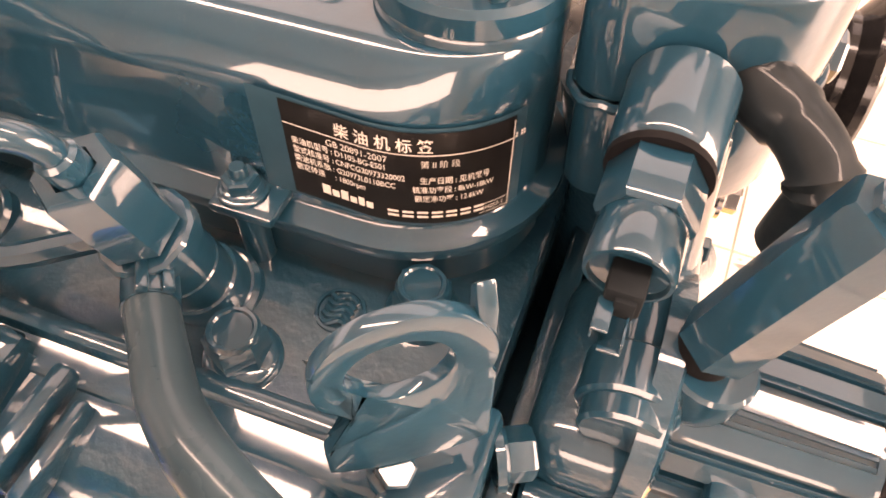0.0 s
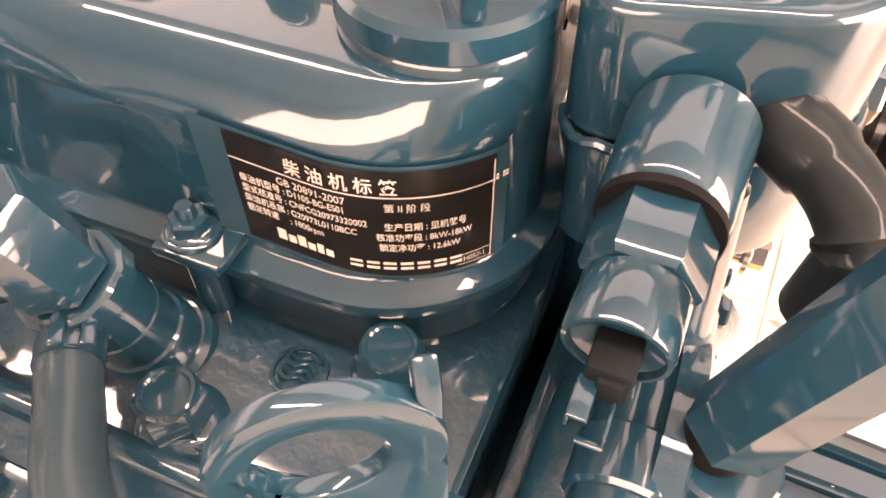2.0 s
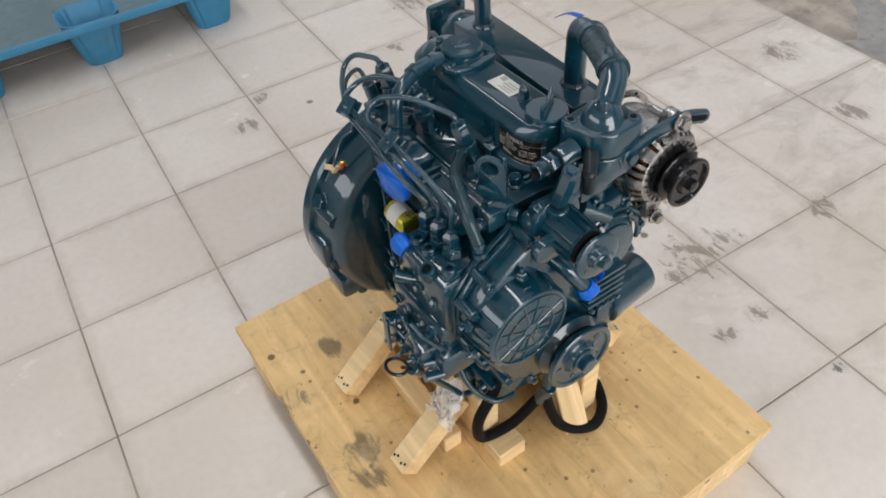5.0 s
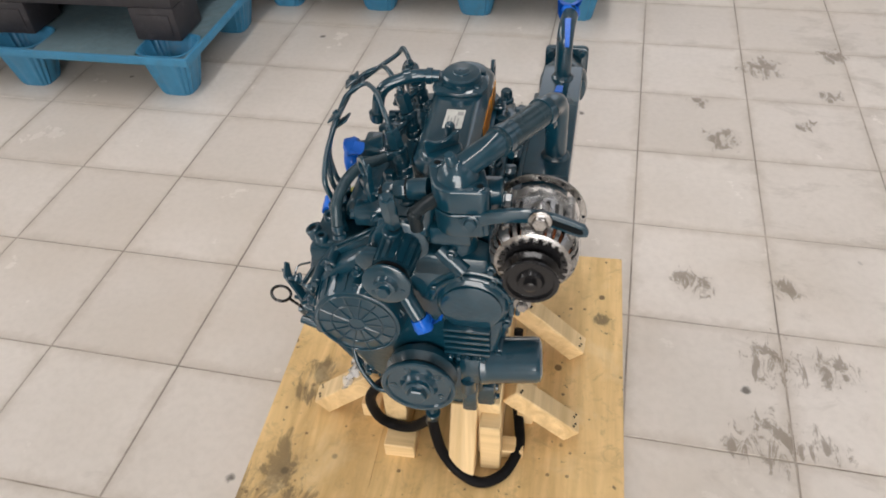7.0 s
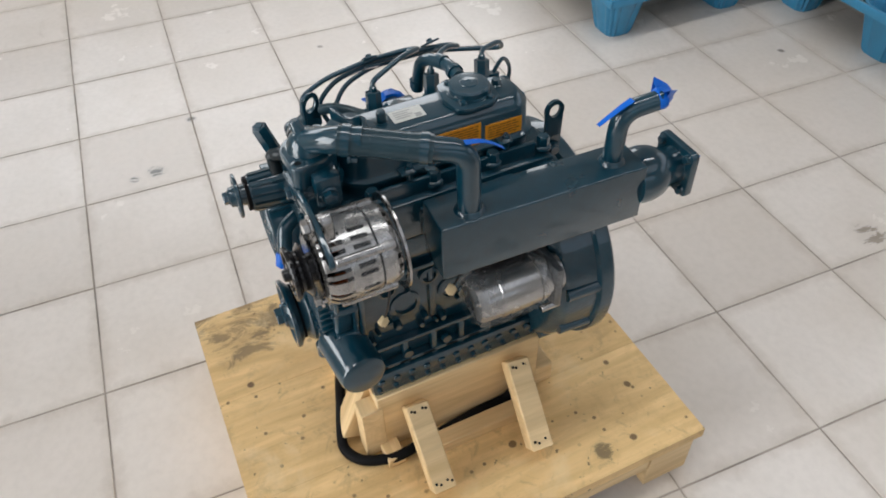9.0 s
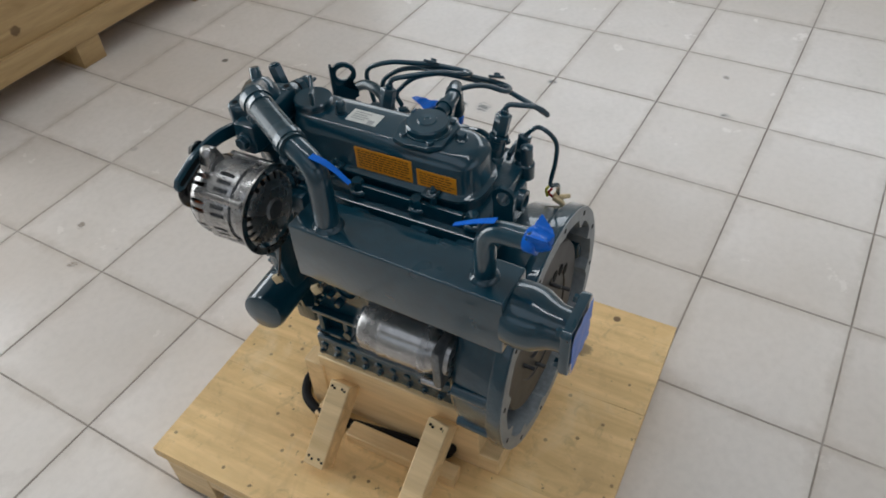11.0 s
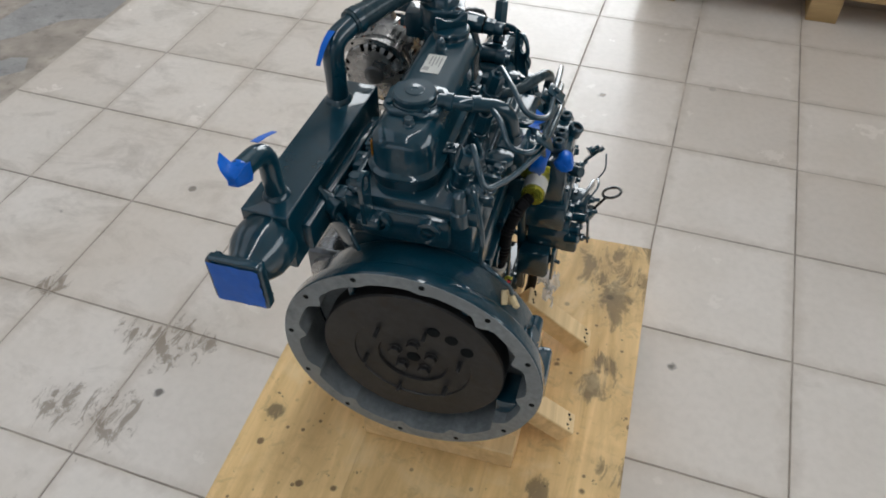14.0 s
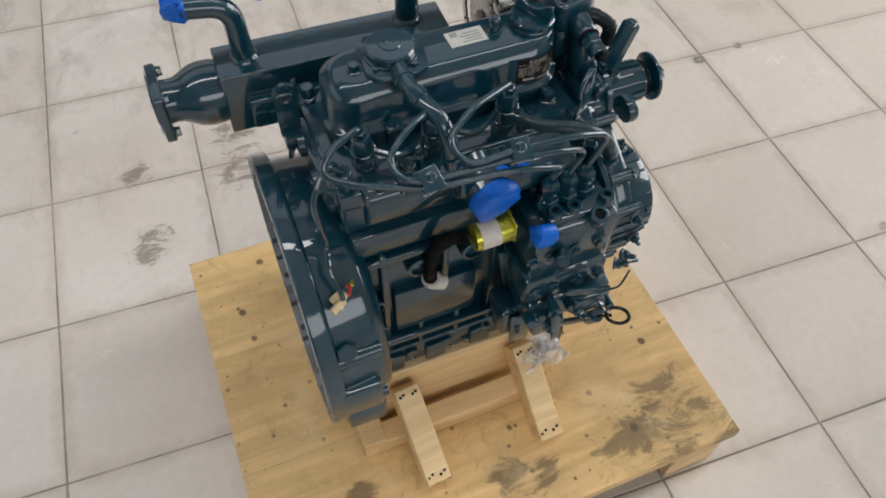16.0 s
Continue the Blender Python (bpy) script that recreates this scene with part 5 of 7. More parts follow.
# -- front lifting eye
hu = Vector((0.58, -0.81, 0)).normalized()
HK = Vector((-0.0725, -0.1425, 0.6755))
bm = BM()
n = 96
outer, inner = [], []
for k in range(n):
    a = 2 * math.pi * k / n
    x, z = 0.0175 * math.cos(a), 0.0175 * math.sin(a)
    if z < -0.006:
        f = min(1.0, (-0.006 - z) / 0.0125)
        z = -0.006 - f * 0.036
        x = 0.0175 * (1 if x > 0 else -1) if abs(x) > 0.006 else x * 2.6
        if x < 0:
            x *= 1 - 0.42 * math.sin(min(1.0, f * 1.8) * math.pi)
    outer.append((x, z))
    inner.append((-0.001 + 0.0100 * math.cos(a), 0.001 + 0.0096 * math.sin(a)))
plate_with_hole(bm, outer, inner, HK, hu, Z, 0.0038)
bmesh.ops.bevel(bm, geom=[e for e in bm.edges if len(e.link_faces) == 2 and e.calc_face_angle(0) > 1.2], offset=0.0008, segments=2, affect="EDGES", profile=0.6)
nrm = hu.cross(Z)
prism(bm, [(-0.003, -0.036), (0.003, -0.036), (0.003, 0.012), (0.0, 0.0185), (-0.003, 0.014)], HK + hu * 0.0170, nrm, Z, 0.004, 0.001)
eye = ep("lifting_eye", bm, M_PAINT, None, "flat lifting eye with a round hole", 32)
bm = BM()
box(bm, (-0.090, -0.160, 0.602), (-0.052, -0.138, 0.628), 0.003)
bolt(bm, (-0.0600, -0.160, 0.6165), (0.45, -0.9, 0), 0.0070, 0.010, 1.3)
bolt(bm, (-0.0760, -0.1400, 0.627), (-0.2, -0.3, 1), 0.0048, 0.006, 1.3)
bolt(bm, (-0.0905, -0.1480, 0.610), (-1, -0.3, 0.2), 0.0060, 0.008, 1.3)
ep("eye_bolt", bm, M_PAINT, eye)
# rear lifting eye
bm = BM()
outer = [(0.0135 * math.cos(2 * math.pi * k / 32), 0.0150 * math.sin(2 * math.pi * k / 32) - (0.045 if math.sin(2 * math.pi * k / 32) < -0.5 else 0)) for k in range(32)]
inner = [(0.0082 * math.cos(2 * math.pi * k / 32), 0.0095 * math.sin(2 * math.pi * k / 32)) for k in range(32)]
plate_with_hole(bm, outer, inner, (0.043, 0.140, 0.652), Y, Z, 0.005)
box(bm, (0.030, 0.126, 0.588), (0.050, 0.150, 0.604), 0.003)
bolt(bm, (0.050, 0.139, 0.596), X, 0.0075, 0.008, 1.3)
ep("lifting_eye", bm, M_PAINT)
# bracket strip behind the head
bm = BM()
prism(bm, [(0, 0), (0.03, 0), (0.085, 0.055), (0.085, 0.075), (0.07, 0.075), (0.02, 0.035)], (0.060, 0.148, 0.545), (0.7, -0.35, 0), Z, 0.006, 0.0015)
rod(bm, (0.085, 0.128, 0.590), (0.118, 0.112, 0.592), 0.012)
ep("manifold_stay", bm, M_PAINT)

# -- alternator
AC = Vector((0.131, 0, 0.612))


def slotted_shell(profile, slots, groups, solid):
    """A turned shell in segments with open slots: rings of the profile named in slots are cut through."""
    bm = BM()
    n = groups * 4
    rings = []
    for y, r in profile:
        rings.append([bm.verts.new(AC + Vector((r * math.cos(2 * math.pi * k / n), y, r * math.sin(2 * math.pi * k / n)))) for k in range(n)])
    for i in range(len(rings) - 1):
        for k in range(n):
            if i in slots and k % 4 < 2 and (k // 4) not in solid:
                continue
            bm.faces.new((rings[i][k], rings[i][(k + 1) % n], rings[i + 1][(k + 1) % n], rings[i + 1][k]))
    bmesh.ops.recalc_face_normals(bm, faces=bm.faces[:])
    bmesh.ops.solidify(bm, geom=bm.faces[:], thickness=0.0020)
    return bm


bm = slotted_shell([(-0.2145, 0.0120), (-0.2140, 0.0400), (-0.2115, 0.0470), (-0.2055, 0.0520), (-0.1965, 0.0545), (-0.1850, 0.0545), (-0.1760, 0.0540), (-0.1565, 0.0530), (-0.1515, 0.0520)], (2, 3, 4, 6), 30, (0, 3, 7, 8, 11, 15, 18, 22, 23, 27))
alt = ep("alternator", bm, M_ALU, None, "bare aluminium alternator wrapped in clear film", 30)
bm = BM()
for k in range(4):
    a = radians(90 * k + 40)
    rod(bm, AC + Vector((0.0525 * math.cos(a), -0.199, 0.0525 * math.sin(a))), AC + Vector((0.0525 * math.cos(a), -0.132, 0.0525 * math.sin(a))), 0.0058)
link_pieces("tie_boss", bm, M_ALU, alt)
bm = BM()
for k in range(4):
    a = radians(90 * k + 40)
    bolt(bm, AC + Vector((0.0525 * math.cos(a), -0.199, 0.0525 * math.sin(a))), -Y, 0.0038, 0.004, 1.2)
ep("tie_bolt", bm, M_STEEL, alt)
bm = BM()
lathe(bm, AC, Y, [(-0.1512, 0.0440), (-0.1511, 0.0488), (-0.1487, 0.0488), (-0.1486, 0.0440)], 56)
ep("stator_ring", bm, M_DARK, alt, "dark stator core in the gap of the body")
bm = slotted_shell([(-0.1484, 0.0500), (-0.1440, 0.0508), (-0.1320, 0.0500), (-0.1265, 0.0475), (-0.1235, 0.040), (-0.1230, 0.012)], (2, 3), 22, (2, 3, 9, 14))
ep("rear_bracket", bm, M_ALU, alt, "slotted rear end bracket", 30)
bm = BM()
lathe(bm, AC, Y, [(-0.1226, 0.015), (-0.1212, 0.015), (-0.1190, 0.013), (-0.1180, 0.005)], 40)
ep("rear_cap", bm, M_DULLSTEEL, alt, "dull steel rear bearing cap")
bm = BM()
lathe(bm, AC, Y, [(-0.201, 0.018), (-0.199, 0.0350), (-0.186, 0.0425), (-0.130, 0.0430), (-0.128, 0.020)], 40)
ep("rotor_core", bm, M_DARK, alt)
bm = BM()
for k in range(28):
    a = 2 * math.pi * (k + 0.5) / 28
    box(bm, AC + Vector((0.0440 * math.cos(a) - 0.002, -0.2075, 0.0440 * math.sin(a) - 0.002)), AC + Vector((0.0440 * math.cos(a) + 0.002, -0.190, 0.0435 * math.sin(a) + 0.002)), 0.001)
link_pieces("stator_winding", bm, M_COPPER, alt)
bm = BM()
outer = [(0.0620 * math.cos(2 * math.pi * k / 48), 0.0620 * math.sin(2 * math.pi * k / 48)) for k in range(48)]
inner = [(0.0530 * math.cos(2 * math.pi * k / 48), 0.0530 * math.sin(2 * math.pi * k / 48)) for k in range(48)]
plate_with_hole(bm, outer, inner, AC + Y * -0.122, X, Z, 0.0028)
ep("rear_ring", bm, M_STEEL, alt, "bright drilled steel ring")
bm = BM()
# the ring's drillings are dark plugs, shade put in as colour
for k in range(12):
    a = 2 * math.pi * k / 12
    lathe(bm, AC + Vector((0.0577 * math.cos(a), -0.1252, 0.0577 * math.sin(a))), Y, [(0, 0.0024), (0.0036, 0.0024)], 10)
link_pieces("ring_hole", bm, M_DARK, alt)
bm = BM()
lathe(bm, AC, -Y, [(0.2140, 0.010), (0.2142, 0.0185), (0.2230, 0.0185), (0.2235, 0.0310), (0.2245, 0.0338), (0.2265, 0.0338), (0.2315, 0.0255), (0.2345, 0.0255), (0.2395, 0.0335), (0.2425, 0.0340), (0.2440, 0.0325), (0.2440, 0.0285), (0.2400, 0.0270), (0.2395, 0.0170), (0.2440, 0.0140), (0.2440, 0.0080), (0.250, 0.0075), (0.251, 0.005)], 48)
ep("alternator_pulley", bm, M_BLACK, alt, "black V-belt pulley", 30)
bm = BM()
teeth = []
for k in range(44):
    r = 0.0425 if k % 2 else 0.0370
    teeth += [(r * math.cos(2 * math.pi * (k + q) / 44), r * math.sin(2 * math.pi * (k + q) / 44)) for q in (0.05, 0.95)]
prism(bm, teeth, AC - Y * 0.2165, X, Z, 0.0016, 0)
ep("cooling_fan", bm, M_BLACK, alt, "black toothed fan ring behind the pulley")
bm = BM()
bolt(bm, (0.137, -0.2115, 0.676), -Y, 0.0085, 0.009, 1.5)
bolt(bm, (0.121, -0.2125, 0.545), -Y, 0.0070, 0.009, 1.5)
rod(bm, (0.121, -0.215, 0.545), (0.121, -0.150, 0.545), 0.0058)
ep("mounting_bolt", bm, M_STEEL, alt)
# film wrapped over the body
bm = BM()
n = 44
rg = random.Random(9)
rings = []
for i in range(9):
    y = -0.192 + i * 0.0072
    rings.append([AC + Vector((rr * math.cos(2 * math.pi * k / n), y, rr * math.sin(2 * math.pi * k / n))) for k in range(n) for rr in (0.0555 + rg.uniform(-0.0016, 0.0030) - (0.006 if i == 0 else 0),)])
loft(bm, rings, False)
film = ep("clear_wrap", bm, M_FILM, alt, "", 180)
# slim the turned parts about the shaft, then add the ears
SLIM = 0.93
for ob in [alt, *alt.children]:
    if ob.name.startswith(("mounting", "bolt")):
        continue
    if ob.name.startswith("tie_bolt"):
        q = ob.matrix_local.copy()
        q.translation = Vector((AC.x + (q.translation.x - AC.x) * SLIM, q.translation.y, AC.z + (q.translation.z - AC.z) * SLIM))
        ob.matrix_local = q
        continue
    for v in ob.data.vertices:
        v.co = Vector((AC.x + (v.co.x - AC.x) * SLIM, v.co.y, AC.z + (v.co.z - AC.z) * SLIM))
bm = BM()
prism(bm, [(-0.018, 0.030), (0.022, 0.030), (0.015, 0.070), (0.006, 0.0755), (-0.004, 0.070)], AC + Vector((0, -0.188, 0)), X, Z, 0.016, 0.004)
prism(bm, [(-0.026, -0.028), (-0.020, -0.072), (-0.010, -0.078), (0.000, -0.072), (0.014, -0.030)], AC + Vector((0, -0.188, 0)), X, Z, 0.020, 0.004)
link_pieces("mounting_ear", bm, M_ALU, alt)
# slotted adjusting arm
bm = BM()
mid = curve([(0.050, 0.659, 0), (0.078, 0.670, 0), (0.112, 0.677, 0), (0.148, 0.674, 0), (0.182, 0.661, 0)], 5)
up_, low_ = [], []
for k, p in enumerate(mid):
    d = (mid[min(k + 1, len(mid) - 1)] - mid[max(k - 1, 0)]).normalized()
    up_.append((p.x - d.y * 0.0085, p.y + d.x * 0.0085))
    low_.append((p.x + d.y * 0.0085, p.y - d.x * 0.0085))
prism(bm, low_ + [(0.1885, 0.6545), (0.1895, 0.6610)] + up_[::-1], (0, -0.2035, 0), X, Z, 0.006, 0.0012)
bolt(bm, (0.062, -0.2095, 0.665), -Y, 0.0075, 0.008, 1.3)
box(bm, (0.046, -0.205, 0.640), (0.082, -0.178, 0.680), 0.004)
armob = ep("adjusting_arm", bm, M_PAINT, None, "slotted alternator adjusting arm")
bm = BM()
# the arm is not cut: a dark bar shows the slot's shade
prism(bm, arc(0.180, 0.6615, 0.0036, -110, 70, 6) + arc(0.150, 0.6730, 0.0036, 70, 250, 6), (0, -0.2030, 0), X, Z, 0.0072, 0)
ep("arm_slot", bm, M_DARK, armob)

# -- water-cooled exhaust box
bm = BM()
BXM = Matrix.Translation((0.140, 0.060, 0)) @ Matrix.Rotation(radians(-2.2), 4, "Z")
box(bm, (-0.0290, -0.1340, 0.552), (0.0290, 0.1360, 0.632), 0.0022, BXM, 3)
back = BM()
box(back, (-0.040, -0.100, 0.560), (-0.026, 0.110, 0.600), 0.004, BXM)
neck = BM()
lathe(neck, BXM @ Vector((0.0, 0.134, 0.594)), (0.04, 1, 0), [(0, 0.0350), (0.008, 0.0365), (0.020, 0.0368), (0.032, 0.0345), (0.042, 0.0295), (0.050, 0.0255), (0.058, 0.0245), (0.066, 0.0255)], 40)
exh = ep("exhaust_box", bm, M_PAINT, None, "long welded box of the water-cooled exhaust manifold")
ep("outlet_neck", neck, M_PAINT, exh)
link_pieces("box_boss", back, M_PAINT, exh)
bm = BM()
fc = BXM @ Vector((0.0, 0.1985, 0.594))
sq = []
for sx, sz in ((1, 1), (-1, 1), (-1, -1), (1, -1)):
    a0 = math.degrees(math.atan2(sz, sx))
    sq += arc(sx * 0.0262, sz * 0.0262, 0.0072, a0 - 45, a0 + 45, 5)
prism(bm, sq, fc + Y * 0.011, X, Z, 0.011, 0.0018)
flg = ep("outlet_flange", bm, M_PAINT, exh)
bm = BM()
rg = random.Random(5)
t = bmesh.new()
bmesh.ops.create_grid(t, x_segments=8, y_segments=8, size=0.5)
for v in t.verts:
    v.co = fc + Vector((v.co.x * 0.0585 + 0.0012 * rg.uniform(-1, 1), 0.0122 + 0.0011 * rg.random(), v.co.y * 0.0585 + 0.0012 * rg.uniform(-1, 1)))
merge(bm, t)
ep("tape_cover", bm, M_TAPE, flg, "square of blue masking tape over the outlet", 60)
bm = BM()
for k in range(4):
    a = radians(45 + 90 * k)
    bolt(bm, fc + Vector((0.0345 * math.cos(a), 0.0, 0.0345 * math.sin(a))), -Y, 0.0055, 0.006, 1.2)
ep("flange_bolt", bm, M_PAINT, flg)
# elbow with tape
bm = BM()
el = fillet([(0.1445, 0.162, 0.630), (0.1445, 0.164, 0.701), (0.149, 0.216, 0.706)], 0.028, 8)
tube(bm, el, 0.0120, 20)
lathe(bm, (0.1445, 0.162, 0.6315), Z, [(0, 0.0165), (0.003, 0.0155), (0.006, 0.0125)], 28)
elbow = ep("drain_elbow", bm, M_PAINT, exh)
tape_wrap("tape_cover", (0.1478, 0.208, 0.7055), (0.10, 1, 0.02), 0.0122, 0.012, 7, None, elbow)
tape_tail([(0.1466, 0.176, 0.7165), (0.1474, 0.160, 0.7105), (0.1480, 0.146, 0.7040), (0.1486, 0.131, 0.6965)], 0.0046, elbow)
bm = BM()
rg = random.Random(31)
sheet = [(0.167, 0.729), (0.154, 0.7190), (0.136, 0.7200), (0.130, 0.7265), (0.130, 0.7060), (0.134, 0.6970), (0.144, 0.6910), (0.1545, 0.6970), (0.158, 0.7080)]
levels = []
for k, dy in ((0.25, 0.004), (0.50, 0.003), (0.75, -0.004), (0.94, -0.013)):
    levels.append([Vector((0.146 + (x - 0.146) * k + rg.uniform(-0.001, 0.001), 0.2275 + dy + rg.uniform(-0.002, 0.002), 0.708 + (z - 0.708) * k)) for x, z in sheet])
loft(bm, levels + [[p - Y * 0.0008 for p in r] for r in levels[::-1]])
bmesh.ops.recalc_face_normals(bm, faces=bm.faces[:])
ep("tape_sheet", bm, M_TAPE, elbow, "crumpled blue tape with pointed corners", 60)
# front riser to the coolant hose
bm = BM()
fr = fillet([(0.1450, -0.031, 0.630), (0.1445, -0.032, 0.7145), (0.1290, -0.072, 0.7225)], 0.030, 8)
tube(bm, fr, 0.0138, 20)
lathe(bm, (0.1450, -0.031, 0.6315), Z, [(0, 0.0185), (0.003, 0.0175), (0.006, 0.0142)], 28)
riser = ep("coolant_riser", bm, M_PAINT, exh)
tape_tail([(0.1440, -0.036, 0.7270), (0.1448, -0.018, 0.7235), (0.1455, -0.004, 0.7165), (0.1460, 0.010, 0.7060)], 0.0046, riser)
# manifold runners between head and box
bm = BM()
for y in (-0.045, 0.03, 0.10):
    rod(bm, (0.080, y, 0.578), (0.116, y, 0.580), 0.019)
    box(bm, (0.080, y - 0.022, 0.556), (0.088, y + 0.022, 0.600), 0.003)
    for s in (-0.018, 0.018):
        bolt(bm, (0.088, y + s, 0.594), X, 0.0055, 0.006, 1.3)
box(bm, (0.064, -0.11, 0.604), (0.071, 0.10, 0.632), 0.002)
ep("exhaust_runner", bm, M_CAST, exh)

# -- starter motor
ST = Vector((0.124, 0, 0.446))
bm = BM()
lathe(bm, ST, Y, [(-0.018, 0.012), (-0.017, 0.0300), (-0.012, 0.0335), (0.014, 0.0345)], 44)
start = ep("starter_motor", bm, M_ALU, None, "bare metal starter motor in clear film")
bm = BM()
lathe(bm, ST, Y, [(0.074, 0.0365), (0.085, 0.034), (0.095, 0.029), (0.112, 0.028), (0.113, 0.020)], 40)
ep("starter_nose", bm, M_ALU, start)
bm = BM()
box(bm, ST + Vector((-0.026, 0.092, -0.040)), ST + Vector((0.034, 0.106, 0.034)), 0.008)
ep("starter_flange", bm, M_DULLSTEEL, start)
bm = BM()
lathe(bm, ST, Y, [(0.014, 0.0350), (0.015, 0.0360), (0.018, 0.0360), (0.019, 0.0352), (0.072, 0.0352), (0.074, 0.0345)], 44)
ep("starter_yoke", bm, M_STEEL, start)
bm = BM()
rod(bm, ST + Vector((-0.030, 0.000, 0.042)), ST + Vector((-0.030, 0.070, 0.042)), 0.019)
ep("starter_solenoid", bm, M_BLACK, start, "black solenoid body")
bm = BM()
for k in range(2):
    bolt(bm, ST + Vector((0.020 * (1 if k else -1), -0.017, 0.014)), -Y, 0.004, 0.005, 1.3)
rod(bm, ST + Vector((0.028, 0.104, -0.036)), ST + Vector((0.028, 0.075, -0.036)), 0.0055)
ep("starter_bolt", bm, M_STEEL, start)
bm = BM()
rg = random.Random(12)
rings = []
for i in range(10):
    y = -0.024 + i * 0.0124
    rings.append([ST + Vector((rr * math.cos(2 * math.pi * k / 36), y, rr * math.sin(2 * math.pi * k / 36))) for k in range(36) for rr in (0.0395 + rg.uniform(-0.0012, 0.003) - (0.010 if i == 0 else 0) + (0.002 if i > 7 else 0),)])
loft(bm, rings, False)
ep("clear_wrap", bm, M_FILM, start, "", 180)

# -- oil filter
bm = BM()
lathe(bm, (0.066, -0.190, 0.402), (1, 0.08, 0.06), [(0, 0.030), (0.002, 0.0325), (0.010, 0.0325), (0.012, 0.0315), (0.074, 0.0315), (0.080, 0.0295), (0.083, 0.024), (0.0835, 0.006)], 44)
ofl = ep("oil_filter", bm, M_PAINT, None, "round spin-on oil filter painted teal")
bm = BM()
box(bm, (0.040, -0.215, 0.376), (0.072, -0.165, 0.430), 0.008)
rod(bm, (0.052, -0.212, 0.362), (0.052, -0.212, 0.384), 0.010)
ep("filter_head", bm, M_CAST, ofl)

# -- injectors and high pressure pipes
INJ = [Vector((-0.0418, -0.0712, 0)), Vector((-0.0455, 0.011, 0)), Vector((-0.0465, 0.085, 0))]
LEAN = Vector((-0.0160, 0.0068, 0.060)).normalized()


def injector(c):
    p = c + Z * 0.617
    bm = BM()
    lathe(bm, p, LEAN, [(-0.004, 0.0142), (0.0030, 0.0142), (0.0045, 0.0128), (0.0046, 0.0120), (0.0105, 0.0120), (0.0122, 0.0112), (0.0126, 0.0104), (0.0215, 0.0104), (0.0220, 0.0100), (0.0230, 0.0100), (0.0235, 0.0104), (0.0320, 0.0103), (0.0350, 0.0098)], 40)
    ob = ep("injector", bm, M_PAINT)
    bm = BM()
    lathe(bm, p + LEAN * 0.0335, LEAN, [(0, 0.0116), (0.0008, 0.0126), (0.0058, 0.0126), (0.0066, 0.0116)], 12, True, 0.2)
    ep("lock_nut", bm, M_PAINT, ob)
    bm = BM()
    lathe(bm, p + LEAN * 0.0405, LEAN, [(0, 0.0092), (0.0008, 0.0103), (0.0255, 0.0103), (0.0270, 0.0092), (0.0270, 0.0058), (0.0225, 0.0052)], 6, True, 0.25)
    ep("pipe_nut", bm, M_PAINT, ob)
    bm = BM()
    lathe(bm, p + LEAN * 0.060, LEAN, [(0, 0.0048), (0.0125, 0.0048), (0.0135, 0.0038)], 20)
    ep("pipe_sleeve", bm, M_PAINT, ob)
    bm = BM()
    rod(bm, p + LEAN * 0.027, p + LEAN * 0.027 + Vector((-0.012, -0.002, 0.005)), 0.0062)
    ep("leak_off_spout", bm, M_PAINT, ob)
    return p + LEAN * 0.064


tops = [injector(c) for c in INJ]
CL1, CL2 = Vector((-0.1345, 0.051, 0.675)), Vector((-0.132, -0.040, 0.677))
NUT = [Vector((-0.121, -0.132, 0.596)), Vector((-0.123, -0.110, 0.597)), Vector((-0.124, -0.088, 0.598))]
ROUTES = [
    [tops[0], tops[0] + LEAN * 0.016, (-0.088, -0.010, 0.702), (-0.112, 0.026, 0.692), (-0.136, 0.012, 0.680), (-0.133, -0.040, 0.681), (-0.131, -0.105, 0.672), (-0.126, -0.146, 0.655), NUT[0] + Z * 0.012],
    [tops[1], tops[1] + LEAN * 0.016, (-0.088, 0.052, 0.700), (-0.104, 0.080, 0.684), (-0.128, 0.074, 0.676), (-0.1345, 0.050, 0.6745), (-0.137, -0.040, 0.673), (-0.136, -0.092, 0.662), (-0.126, -0.122, 0.640), NUT[1] + Z * 0.012],
    [tops[2], tops[2] + LEAN * 0.016, (-0.082, 0.128, 0.690), (-0.092, 0.140, 0.672), (-0.112, 0.112, 0.668), (-0.138, 0.052, 0.668), (-0.143, -0.035, 0.664), (-0.141, -0.078, 0.648), (-0.126, -0.100, 0.625), NUT[2] + Z * 0.012],
]
for rt in ROUTES:
    bm = BM()
    tube(bm, fillet(rt, 0.018, 6), 0.0034, 10)
    ep("injection_pipe", bm, M_PAINT)
for c, tw in ((CL1, 0.25), (CL2, -0.05)):
    bm = BM()
    m = Matrix.Translation(c) @ Matrix.Rotation(tw, 4, "Z") @ Matrix.Rotation(radians(-38), 4, "Y")
    box(bm, (-0.012, -0.010, 0.0042), (0.012, 0.010, 0.0072), 0.0012, m)
    box(bm, (-0.012, -0.010, -0.0072), (0.012, 0.010, -0.0042), 0.0012, m)
    bolt(bm, m @ Vector((0.002, 0, 0.0072)), m.to_3x3() @ Z, 0.0042, 0.004, 1.3)
    ep("pipe_clamp", bm, M_PAINT)
